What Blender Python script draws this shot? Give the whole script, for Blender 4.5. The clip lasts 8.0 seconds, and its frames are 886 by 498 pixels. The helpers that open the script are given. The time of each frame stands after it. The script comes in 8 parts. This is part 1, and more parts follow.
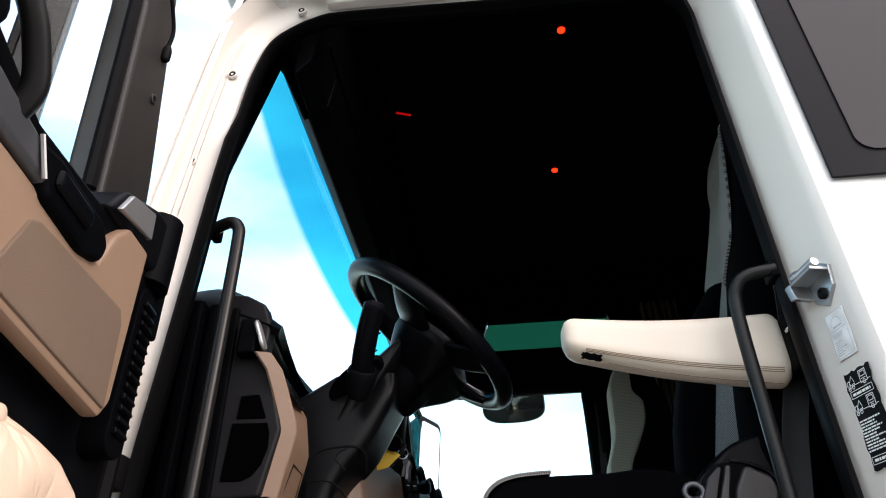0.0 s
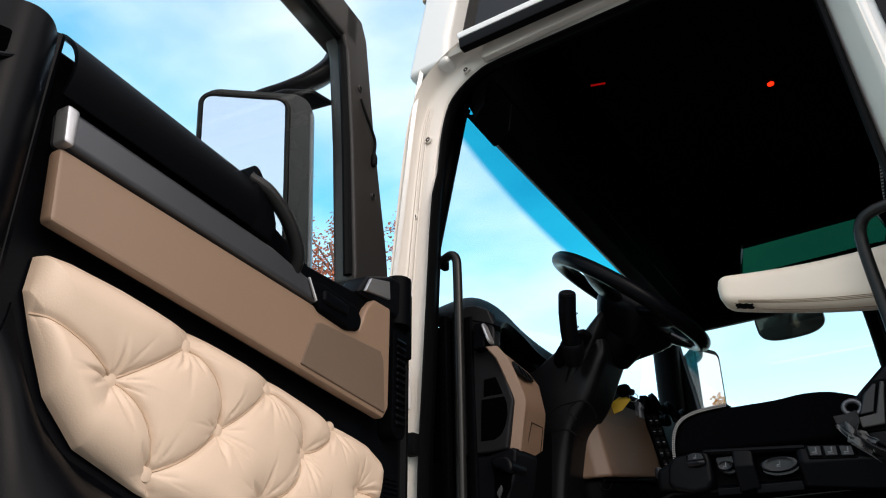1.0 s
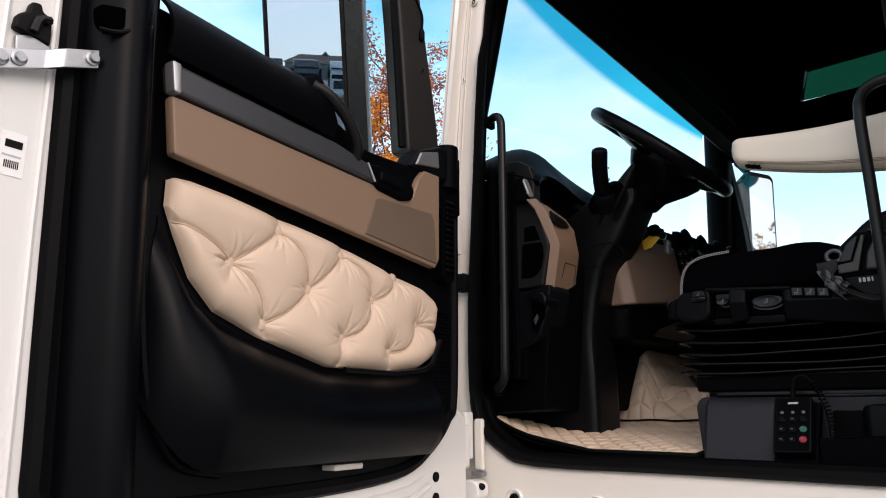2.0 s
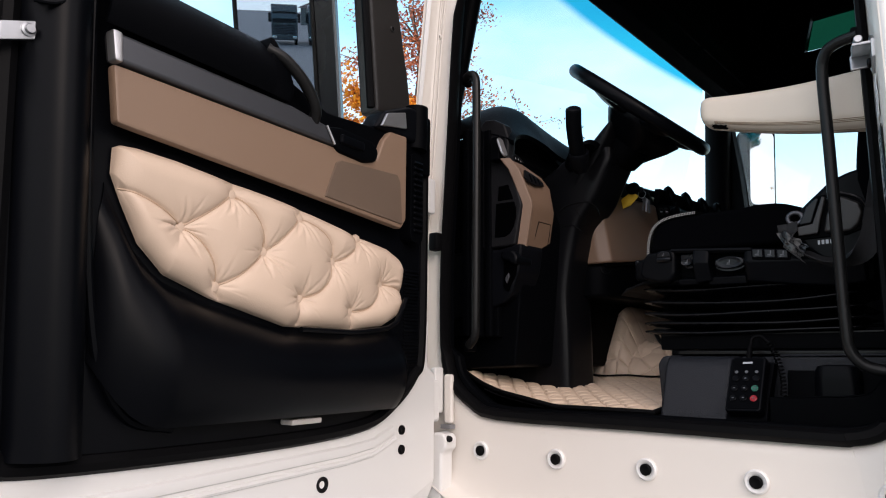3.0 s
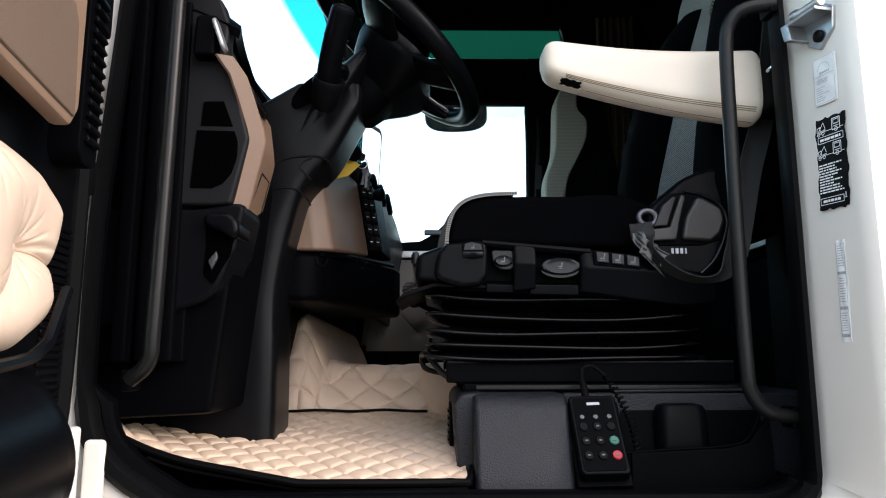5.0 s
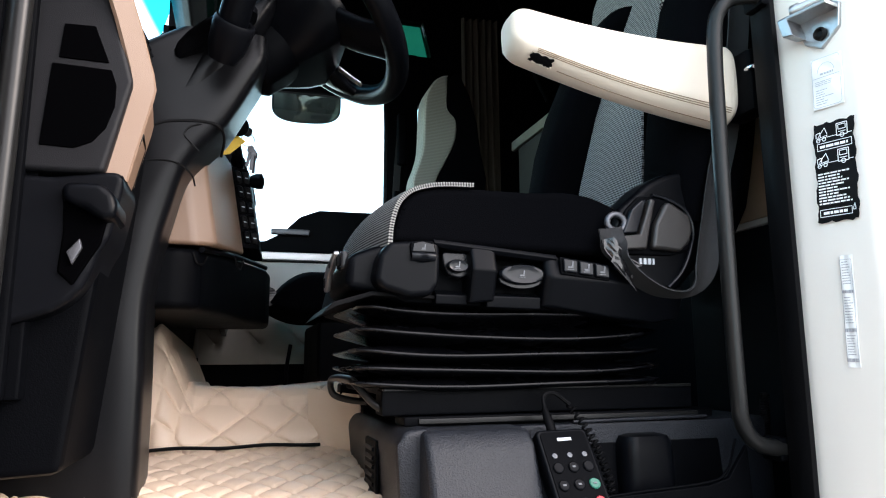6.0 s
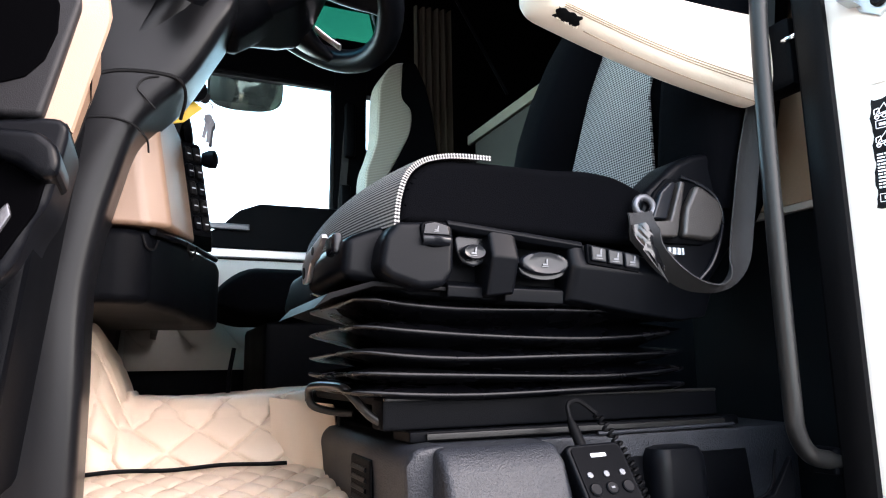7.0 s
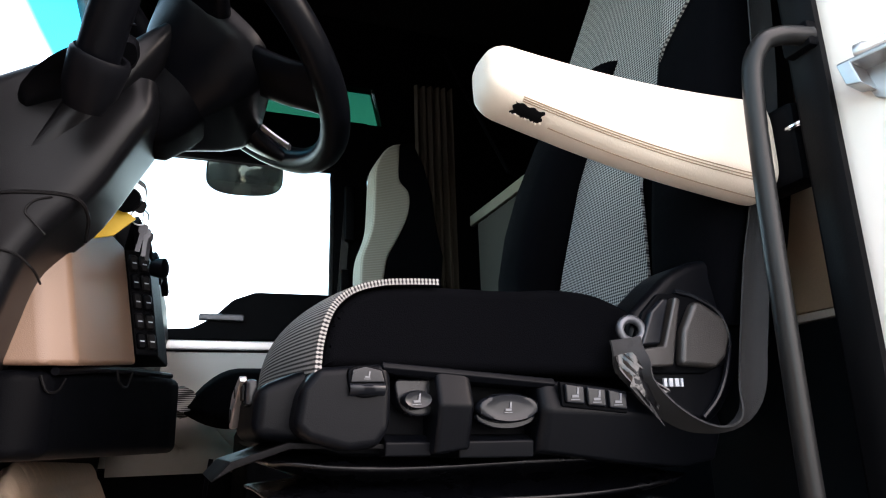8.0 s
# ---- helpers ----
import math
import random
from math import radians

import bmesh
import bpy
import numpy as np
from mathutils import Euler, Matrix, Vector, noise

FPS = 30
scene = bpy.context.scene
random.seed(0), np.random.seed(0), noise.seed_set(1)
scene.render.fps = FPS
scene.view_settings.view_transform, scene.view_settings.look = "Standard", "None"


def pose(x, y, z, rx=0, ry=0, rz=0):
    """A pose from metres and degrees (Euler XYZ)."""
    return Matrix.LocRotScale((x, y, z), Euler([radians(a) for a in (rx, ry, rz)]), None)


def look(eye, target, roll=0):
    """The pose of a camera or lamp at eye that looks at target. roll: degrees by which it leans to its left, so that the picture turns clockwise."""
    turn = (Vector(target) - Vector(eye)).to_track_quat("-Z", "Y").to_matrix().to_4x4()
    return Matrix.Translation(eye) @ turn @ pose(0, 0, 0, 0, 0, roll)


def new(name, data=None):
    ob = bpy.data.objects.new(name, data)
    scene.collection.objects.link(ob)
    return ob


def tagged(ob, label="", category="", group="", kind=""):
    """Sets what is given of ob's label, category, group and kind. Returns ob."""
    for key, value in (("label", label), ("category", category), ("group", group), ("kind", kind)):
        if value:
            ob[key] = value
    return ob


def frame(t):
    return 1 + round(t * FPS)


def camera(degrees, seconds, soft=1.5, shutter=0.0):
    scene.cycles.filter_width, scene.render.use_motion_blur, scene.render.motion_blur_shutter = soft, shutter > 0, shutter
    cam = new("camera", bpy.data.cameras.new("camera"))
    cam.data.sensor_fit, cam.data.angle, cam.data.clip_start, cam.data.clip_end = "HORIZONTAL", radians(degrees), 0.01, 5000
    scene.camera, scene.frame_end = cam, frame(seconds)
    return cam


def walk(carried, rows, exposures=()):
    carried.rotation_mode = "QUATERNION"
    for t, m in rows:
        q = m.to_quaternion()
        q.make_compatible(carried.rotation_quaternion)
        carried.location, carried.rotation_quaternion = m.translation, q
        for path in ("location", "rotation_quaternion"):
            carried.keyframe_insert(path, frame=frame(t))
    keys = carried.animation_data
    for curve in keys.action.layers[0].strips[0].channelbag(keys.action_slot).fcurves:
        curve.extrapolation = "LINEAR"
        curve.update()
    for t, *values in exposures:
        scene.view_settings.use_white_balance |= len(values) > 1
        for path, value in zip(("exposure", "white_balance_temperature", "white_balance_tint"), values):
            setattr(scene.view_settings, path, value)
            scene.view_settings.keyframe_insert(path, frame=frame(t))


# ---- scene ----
cam = camera(65.7, 8.0, 1.1)
PATH = [
    (0, (0.028, -0.949, 1.665), (-0.124, 0.706, 2.778), -1.4),
    (0.5, (0.124, -1.167, 1.614), (-0.276, 0.452, 2.718), -1.5),
    (1, (0.367, -1.257, 1.594), (-0.587, 0.208, 2.565), -1.0),
    (1.5, (0.522, -1.363, 1.595), (-0.649, 0.096, 2.303), 0.4),
    (2, (0.583, -1.442, 1.617), (-0.66, 0.055, 2.079), -0.1),
    (2.2, (0.626, -1.447, 1.626), (-0.659, 0.035, 2.014), 0.0),
    (3.3, (0.696, -1.334, 1.649), (-0.593, 0.165, 1.949), 0.6),
    (3.5, (0.645, -1.301, 1.661), (-0.536, 0.284, 1.965), 0.8),
    (4, (0.416, -1.249, 1.664), (-0.283, 0.595, 2.004), 1.1),
    (4.5, (0.164, -1.093, 1.667), (-0.064, 0.866, 2.001), 0.3),
    (4.7, (0.072, -1.026, 1.683), (-0.06, 0.944, 2.002), 0.1),
    (5.8, (-0.224, -0.734, 1.724), (0.262, 1.177, 2.06), -0.5),
    (6, (-0.227, -0.685, 1.733), (0.345, 1.203, 2.067), -0.5),
    (6.5, (-0.266, -0.584, 1.735), (0.45, 1.253, 2.073), -0.6),
    (7, (-0.281, -0.506, 1.734), (0.495, 1.305, 2.078), -0.9),
    (7.5, (-0.246, -0.484, 1.752), (0.525, 1.325, 2.116), -1.4),
    (8, (-0.149, -0.428, 1.832), (0.544, 1.371, 2.365), -1.8),
]

# ---- world, sun ----
EXPO = [(0.0, 1.18, 6700, 20), (0.5, 0.66, 6600, 16), (1.0, 0.49, 6600, 15), (1.5, 0.31, 6450, 14), (1.8, 0.31, 6600, 18), (2.2, 0.34, 6700, 21), (3.5, 0.42, 6400, 20), (4.0, 0.46, 6350, 19), (4.4, 0.56, 6400, 20), (4.7, 0.95, 6450, 19),
        (5.8, 2.02, 6400, 17), (6.0, 2.22, 6400, 17), (6.5, 2.70, 6600, 20), (7.0, 3.17, 6500, 21), (7.5, 3.30, 6500, 21), (8.0, 2.48, 6900, 24)]
walk(cam, [(t, look(eye, target, roll)) for t, eye, target, roll in PATH], EXPO)

world = bpy.data.worlds.new("sky")
scene.world = world
world.use_nodes = True
SUN_AZ, SUN_EL = -29.0, 24.0  # degrees; azimuth from +x towards +y


def sky_nodes():
    nt = world.node_tree
    nt.nodes.clear()
    out = nt.nodes.new("ShaderNodeOutputWorld")
    bg = nt.nodes.new("ShaderNodeBackground")
    sky = nt.nodes.new("ShaderNodeTexSky")
    sky.sky_type = "NISHITA"
    sky.sun_disc = False
    sky.sun_elevation = radians(SUN_EL)
    sky.sun_rotation = radians(90 - SUN_AZ)
    sky.dust_density = 0.6
    co = nt.nodes.new("ShaderNodeTexCoord")
    mp = nt.nodes.new("ShaderNodeMapping")
    mp.inputs["Scale"].default_value = (1.2, 2.2, 4.0)
    nz = nt.nodes.new("ShaderNodeTexNoise")
    nz.inputs["Scale"].default_value = 1.6
    nz.inputs["Detail"].default_value = 6
    rp = nt.nodes.new("ShaderNodeValToRGB")
    rp.color_ramp.elements[0].position, rp.color_ramp.elements[1].position = 0.28, 0.85
    mx = nt.nodes.new("ShaderNodeMix")
    mx.data_type = "RGBA"
    mx.inputs["B"].default_value = (10.9, 10.4, 10.3, 1)
    ml = nt.nodes.new("ShaderNodeMath")
    ml.operation = "MULTIPLY"
    ml.inputs[1].default_value = 0.52
    nt.links.new(co.outputs["Generated"], mp.inputs["Vector"])
    nt.links.new(mp.outputs["Vector"], nz.inputs["Vector"])
    nt.links.new(nz.outputs["Fac"], rp.inputs["Fac"])
    nt.links.new(rp.outputs["Color"], ml.inputs[0])
    # pale haze over the horizon
    sep = nt.nodes.new("ShaderNodeSeparateXYZ")
    low = nt.nodes.new("ShaderNodeMapRange")
    low.interpolation_type = "SMOOTHSTEP"
    for k, val in (("From Min", 0.02), ("From Max", 0.52), ("To Min", 0.62), ("To Max", 0.0)):
        low.inputs[k].default_value = val
    hz = nt.nodes.new("ShaderNodeMath")
    hz.operation = "MAXIMUM"
    nt.links.new(co.outputs["Generated"], sep.inputs[0])
    nt.links.new(sep.outputs["Z"], low.inputs["Value"])
    nt.links.new(ml.outputs[0], hz.inputs[0])
    nt.links.new(low.outputs["Result"], hz.inputs[1])
    # and whiter towards the sun
    dt = nt.nodes.new("ShaderNodeVectorMath")
    dt.operation = "DOT_PRODUCT"
    dt.inputs[1].default_value = (math.cos(radians(SUN_AZ)), math.sin(radians(SUN_AZ)), 0.25)
    to = nt.nodes.new("ShaderNodeMapRange")
    to.interpolation_type = "SMOOTHSTEP"
    for k, val in (("From Min", -0.35), ("From Max", 0.75), ("To Min", 0.0), ("To Max", 0.92)):
        to.inputs[k].default_value = val
    hs = nt.nodes.new("ShaderNodeMath")
    hs.operation = "MAXIMUM"
    nt.links.new(co.outputs["Generated"], dt.inputs[0])
    nt.links.new(dt.outputs["Value"], to.inputs["Value"])
    nt.links.new(hz.outputs[0], hs.inputs[0])
    nt.links.new(to.outputs["Result"], hs.inputs[1])
    nt.links.new(hs.outputs[0], mx.inputs["Factor"])
    ti = nt.nodes.new("ShaderNodeMix")
    ti.data_type, ti.blend_type = "RGBA", "MULTIPLY"
    ti.inputs["Factor"].default_value = 1.0
    ti.inputs["B"].default_value = (0.80, 2.0, 1.84, 1)
    nt.links.new(sky.outputs["Color"], ti.inputs["A"])
    nt.links.new(ti.outputs["Result"], mx.inputs["A"])
    nt.links.new(mx.outputs["Result"], bg.inputs["Color"])
    bg.inputs["Strength"].default_value = 0.15
    nt.links.new(bg.outputs[0], out.inputs[0])


sky_nodes()
sun = new("sun", bpy.data.lights.new("sun", "SUN"))
sun.data.energy, sun.data.angle, sun.data.color = 1.05, radians(25), (1.0, 0.87, 0.75)
_a, _e = radians(SUN_AZ), radians(SUN_EL)
sun.matrix_world = look((0, 0, 20), (-math.cos(_a) * math.cos(_e), -math.sin(_a) * math.cos(_e), 20 - math.sin(_e)))


# ---- materials ----
def mat(name, color, rough=0.5, metal=0.0, grain=300.0, bump=0.05, var=0.12, stain=4.0, coat=0.0, spec=0.5, rvar=0.12):
    m = bpy.data.materials.new(name)
    m.use_nodes = True
    nt = m.node_tree
    b = nt.nodes["Principled BSDF"]
    b.inputs["Metallic"].default_value = metal
    b.inputs["Specular IOR Level"].default_value = spec
    b.inputs["Coat Weight"].default_value = coat
    b.inputs["Coat Roughness"].default_value = 0.08
    co = nt.nodes.new("ShaderNodeTexCoord")
    n1 = nt.nodes.new("ShaderNodeTexNoise")
    n1.inputs["Scale"].default_value, n1.inputs["Detail"].default_value = grain, 3
    n2 = nt.nodes.new("ShaderNodeTexNoise")
    n2.inputs["Scale"].default_value, n2.inputs["Detail"].default_value = stain, 5
    nt.links.new(co.outputs["Object"], n1.inputs["Vector"])
    nt.links.new(co.outputs["Object"], n2.inputs["Vector"])
    mx = nt.nodes.new("ShaderNodeMix")
    mx.data_type = "RGBA"
    mx.inputs["A"].default_value = (*[c * (1 - var) for c in color], 1)
    mx.inputs["B"].default_value = (*[min(1, c * (1 + var)) for c in color], 1)
    ad = nt.nodes.new("ShaderNodeMath")
    ad.operation = "MULTIPLY_ADD"
    ad.inputs[1].default_value = 0.35
    nt.links.new(n1.outputs["Fac"], ad.inputs[0])
    m2 = nt.nodes.new("ShaderNodeMath")
    m2.operation = "MULTIPLY"
    m2.inputs[1].default_value = 0.65
    nt.links.new(n2.outputs["Fac"], m2.inputs[0])
    nt.links.new(m2.outputs[0], ad.inputs[2])
    nt.links.new(ad.outputs[0], mx.inputs["Factor"])
    nt.links.new(mx.outputs["Result"], b.inputs["Base Color"])
    mr = nt.nodes.new("ShaderNodeMapRange")
    mr.inputs["To Min"].default_value, mr.inputs["To Max"].default_value = max(0.02, rough - rvar), min(1, rough + rvar)
    nt.links.new(n2.outputs["Fac"], mr.inputs["Value"])
    nt.links.new(mr.outputs[0], b.inputs["Roughness"])
    if bump:
        bp = nt.nodes.new("ShaderNodeBump")
        bp.inputs["Strength"].default_value, bp.inputs["Distance"].default_value = bump, 0.002
        nt.links.new(n1.outputs["Fac"], bp.inputs["Height"])
        nt.links.new(bp.outputs[0], b.inputs["Normal"])
    return m


def weave(name, dark, light, pitch, axes=(1, 2), thresh=0.1, slope=1.0, space="Object", second=1.0):
    """A woven cloth: light dots in rows on a dark ground."""
    m = mat(name, dark, 0.9, grain=900, bump=0.3, var=0.2, spec=0.15)
    nt = m.node_tree
    b = nt.nodes["Principled BSDF"]
    base = b.inputs["Base Color"].links[0].from_socket
    co = nt.nodes.new("ShaderNodeTexCoord")
    sp = nt.nodes.new("ShaderNodeSeparateXYZ")
    nt.links.new(co.outputs[space], sp.inputs[0])
    waves = []
    for k, a in enumerate(axes):
        f = nt.nodes.new("ShaderNodeMath")
        f.operation = "MULTIPLY"
        f.inputs[1].default_value = 2 * math.pi / (pitch if k == 0 else pitch * slope)
        s = nt.nodes.new("ShaderNodeMath")
        s.operation = "SINE"
        nt.links.new(sp.outputs[a], f.inputs[0])
        nt.links.new(f.outputs[0], s.inputs[0])
        waves.append(s)
    p = nt.nodes.new("ShaderNodeMath")
    p.operation = "MULTIPLY_ADD"
    p.inputs[1].default_value = second
    nt.links.new(waves[1].outputs[0], p.inputs[0])
    nt.links.new(waves[0].outputs[0], p.inputs[2])
    r = nt.nodes.new("ShaderNodeMapRange")
    r.inputs["From Min"].default_value, r.inputs["From Max"].default_value = thresh - 0.35, thresh + 0.35
    nt.links.new(p.outputs[0], r.inputs["Value"])
    mx = nt.nodes.new("ShaderNodeMix")
    mx.data_type = "RGBA"
    mx.inputs["B"].default_value = (*light, 1)
    nt.links.new(r.outputs[0], mx.inputs["Factor"])
    nt.links.new(base, mx.inputs["A"])
    nt.links.new(mx.outputs["Result"], b.inputs["Base Color"])
    return m


def glass(name, tint, gloss=0.06, rough=0.0, edge=0.45):
    """A thin pane: clear or tinted, with a mirror gloss that grows towards grazing angles."""
    m = bpy.data.materials.new(name)
    m.use_nodes = True
    nt = m.node_tree
    nt.nodes.clear()
    out = nt.nodes.new("ShaderNodeOutputMaterial")
    tr = nt.nodes.new("ShaderNodeBsdfTransparent")
    tr.inputs["Color"].default_value = (*tint, 1)
    gl = nt.nodes.new("ShaderNodeBsdfGlossy")
    gl.inputs["Roughness"].default_value = rough
    lw = nt.nodes.new("ShaderNodeLayerWeight")
    lw.inputs["Blend"].default_value = 0.5
    pw = nt.nodes.new("ShaderNodeMath")
    pw.operation = "POWER"
    pw.inputs[1].default_value = 4.0
    mu = nt.nodes.new("ShaderNodeMath")
    mu.operation = "MULTIPLY_ADD"
    mu.inputs[1].default_value, mu.inputs[2].default_value = edge, gloss
    nt.links.new(lw.outputs["Facing"], pw.inputs[0])
    mx = nt.nodes.new("ShaderNodeMixShader")
    nt.links.new(pw.outputs[0], mu.inputs[0])
    nt.links.new(mu.outputs[0], mx.inputs[0])
    nt.links.new(tr.outputs[0], mx.inputs[1])
    nt.links.new(gl.outputs[0], mx.inputs[2])
    nt.links.new(mx.outputs[0], out.inputs[0])
    return m


def band_glass(name, tint, z0, z1):
    """Windscreen glass with a tinted band at the top that fades out downwards."""
    m = glass(name, (0.97, 0.99, 0.98), 0.04)
    nt = m.node_tree
    tr = next(n for n in nt.nodes if n.bl_idname == "ShaderNodeBsdfTransparent")
    co = nt.nodes.new("ShaderNodeTexCoord")
    sp = nt.nodes.new("ShaderNodeSeparateXYZ")
    mr = nt.nodes.new("ShaderNodeMapRange")
    mr.interpolation_type = "SMOOTHSTEP"
    mr.inputs["From Min"].default_value, mr.inputs["From Max"].default_value = z0, z1
    mx = nt.nodes.new("ShaderNodeMix")
    mx.data_type = "RGBA"
    mx.inputs["A"].default_value, mx.inputs["B"].default_value = (0.97, 0.99, 0.98, 1), (*tint, 1)
    nt.links.new(co.outputs["Object"], sp.inputs[0])
    nt.links.new(sp.outputs[2], mr.inputs["Value"])
    nt.links.new(mr.outputs[0], mx.inputs["Factor"])
    nt.links.new(mx.outputs["Result"], tr.inputs["Color"])
    return m


def island_mat(name, c1, c2, rough=0.6):
    m = mat(name, c1, rough, grain=60, bump=0.05)
    nt = m.node_tree
    b = nt.nodes["Principled BSDF"]
    g = nt.nodes.new("ShaderNodeNewGeometry")
    rp = nt.nodes.new("ShaderNodeValToRGB")
    rp.color_ramp.elements[0].color, rp.color_ramp.elements[1].color = (*c1, 1), (*c2, 1)
    nt.links.new(g.outputs["Random Per Island"], rp.inputs["Fac"])
    nt.links.new(rp.outputs["Color"], b.inputs["Base Color"])
    return m


def glow(name, color, strength):
    m = bpy.data.materials.new(name)
    m.use_nodes = True
    b = m.node_tree.nodes["Principled BSDF"]
    b.inputs["Base Color"].default_value = (*color, 1)
    b.inputs["Emission Color"].default_value = (*color, 1)
    b.inputs["Emission Strength"].default_value = strength
    return m


WHITE = mat("white_paint", (0.67, 0.66, 0.64), 0.32, grain=900, bump=0.015, var=0.02, stain=2, coat=0.4)
PRIMER = mat("cream_pillar_paint", (0.68, 0.635, 0.58), 0.4, grain=900, bump=0.02, var=0.03, stain=3)
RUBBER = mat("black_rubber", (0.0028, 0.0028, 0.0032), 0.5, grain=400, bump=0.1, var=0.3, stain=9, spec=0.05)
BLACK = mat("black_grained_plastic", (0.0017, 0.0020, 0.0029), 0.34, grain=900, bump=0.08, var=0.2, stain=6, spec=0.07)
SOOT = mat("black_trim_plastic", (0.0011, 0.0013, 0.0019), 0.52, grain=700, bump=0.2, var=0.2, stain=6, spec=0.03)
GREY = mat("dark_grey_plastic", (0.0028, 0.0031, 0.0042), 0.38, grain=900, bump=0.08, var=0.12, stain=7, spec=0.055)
BROWNGREY = mat("brown_grey_plastic", (0.016, 0.014, 0.013), 0.45, grain=800, bump=0.2, var=0.1, stain=5)
TAN = mat("tan_plastic", (0.210, 0.136, 0.091), 0.5, grain=900, bump=0.15, var=0.05, stain=5)
TANDEEP = mat("tan_console_plastic", (0.160, 0.100, 0.066), 0.5, grain=900, bump=0.15, var=0.06, stain=5)
TANMESH = mat("tan_speaker_mesh", (0.125, 0.083, 0.056), 0.7, grain=1400, bump=0.6, var=0.25, stain=8)
CREAM = mat("cream_leather", (0.58, 0.446, 0.342), 0.48, grain=420, bump=0.12, var=0.05, stain=9, spec=0.36)
CREAM2 = mat("pale_cream_leather", (0.66, 0.57, 0.47), 0.45, grain=420, bump=0.14, var=0.05, stain=9)
# cream leather darkened and greyed for the shade on the passenger door
SHADEDCREAM = mat("cream_leather_in_shade", (0.36, 0.325, 0.28), 0.5, grain=420, bump=0.14, var=0.06, stain=9)
QUILT = mat("beige_quilted_leather", (0.64, 0.495, 0.37), 0.5, grain=500, bump=0.16, var=0.08, stain=6)
# tan leather seam, browned to hold the shadow along its bead
SEAM = mat("tan_seam_with_shadow", (0.46, 0.33, 0.23), 0.6, grain=900, bump=0.1)
THREAD = mat("tan_thread", (0.24, 0.17, 0.11), 0.8, grain=900, bump=0.2)
SILVER = mat("satin_silver_trim", (0.50, 0.50, 0.51), 0.38, metal=0.85, grain=900, bump=0.03, var=0.06)
SILVERDARK = mat("dark_silver_trim", (0.085, 0.088, 0.098), 0.42, metal=0.7, grain=900, bump=0.03, var=0.06)
ZINC = mat("zinc_plated_steel", (0.40, 0.41, 0.42), 0.36, metal=1.0, grain=120, bump=0.05, var=0.15, stain=25)
CHROME = mat("chrome", (0.8, 0.8, 0.8), 0.12, metal=1.0, grain=100, bump=0.0, var=0.03)
TUBE = mat("black_painted_tube", (0.008, 0.008, 0.008), 0.32, grain=900, bump=0.05, var=0.1, spec=0.2)
KNOB = mat("smooth_dark_plastic", (0.0040, 0.0048, 0.0068), 0.27, grain=500, bump=0.02, var=0.1, spec=0.24)
SATIN = mat("satin_column_plastic", (0.0034, 0.0036, 0.0044), 0.33, grain=900, bump=0.06, var=0.12, stain=7, spec=0.13)
CAPGREY = mat("grey_end_panel_plastic", (0.0080, 0.0080, 0.0092), 0.5, grain=900, bump=0.15, var=0.1, stain=7, spec=0.12)
PLEAT = mat("satin_black_rubber", (0.0011, 0.0012, 0.0018), 0.27, grain=500, bump=0.03, var=0.2, stain=14, spec=0.20)
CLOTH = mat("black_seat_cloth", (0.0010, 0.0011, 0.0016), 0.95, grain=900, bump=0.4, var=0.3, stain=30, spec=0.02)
CHECK = weave("check_seat_cloth", (0.02, 0.02, 0.022), (0.25, 0.245, 0.235), 0.0050, (1, 2), 0.05)
CHECK2 = weave("check_cushion_cloth", (0.010, 0.010, 0.012), (0.22, 0.216, 0.208), 0.0040, (1, 0), -0.05, 1.0, "UV", 0.55)
PALECLOTH = weave("pale_seat_cloth", (0.17, 0.165, 0.14), (0.31, 0.30, 0.26), 0.006, (1, 2), 0.0)
# near-black that paints the shade inside pockets and recesses
SHADEBLACK = mat("recess_shade_black", (0.0008, 0.0008, 0.001), 1.0, grain=300, bump=0.0, spec=0.0)
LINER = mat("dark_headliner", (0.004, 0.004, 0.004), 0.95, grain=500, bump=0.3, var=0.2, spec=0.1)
WALLBROWN = mat("brown_side_trim", (0.30, 0.22, 0.15), 0.8, grain=300, bump=0.2, var=0.15)
CURTAIN = mat("dark_brown_curtain", (0.050, 0.040, 0.031), 0.9, grain=250, bump=0.25, var=0.2, spec=0.1)
PANELGREY = mat("pale_grey_door_panel", (0.42, 0.40, 0.37), 0.6, grain=500, bump=0.12, var=0.06)
BELT = mat("black_belt_webbing", (0.008, 0.008, 0.009), 0.8, grain=1200, bump=0.4, var=0.15)
BOXGRAIN = mat("black_grained_console", (0.0102, 0.0117, 0.0155), 0.46, grain=430, bump=0.7, var=0.35, stain=12, spec=0.28)
YELLOW = mat("yellow_tag_leather", (0.72, 0.45, 0.02), 0.5, grain=300, bump=0.1, var=0.1)
REDKEY = mat("red_button", (0.30, 0.010, 0.018), 0.45, bump=0.0)
GREENKEY = mat("green_button", (0.008, 0.10, 0.065), 0.45, bump=0.0)
GREYKEY = mat("grey_button", (0.085, 0.09, 0.10), 0.5, bump=0.0)
INK = mat("black_ink", (0.004, 0.004, 0.0045), 0.5, bump=0.0, spec=0.1)
PAPER = mat("white_print", (0.78, 0.78, 0.77), 0.5, bump=0.0)
# grey that stands for shade in gaps, slots and grooves
GAP = mat("shaded_gap_grey", (0.16, 0.16, 0.165), 0.6, bump=0.0)
FAINT = mat("grey_print", (0.42, 0.44, 0.47), 0.5, bump=0.0)
REDBAR = mat("faded_print", (0.3, 0.3, 0.32), 0.5, bump=0.0)
CLEAR = glass("clear_window_glass", (0.93, 0.96, 0.95), 0.05)
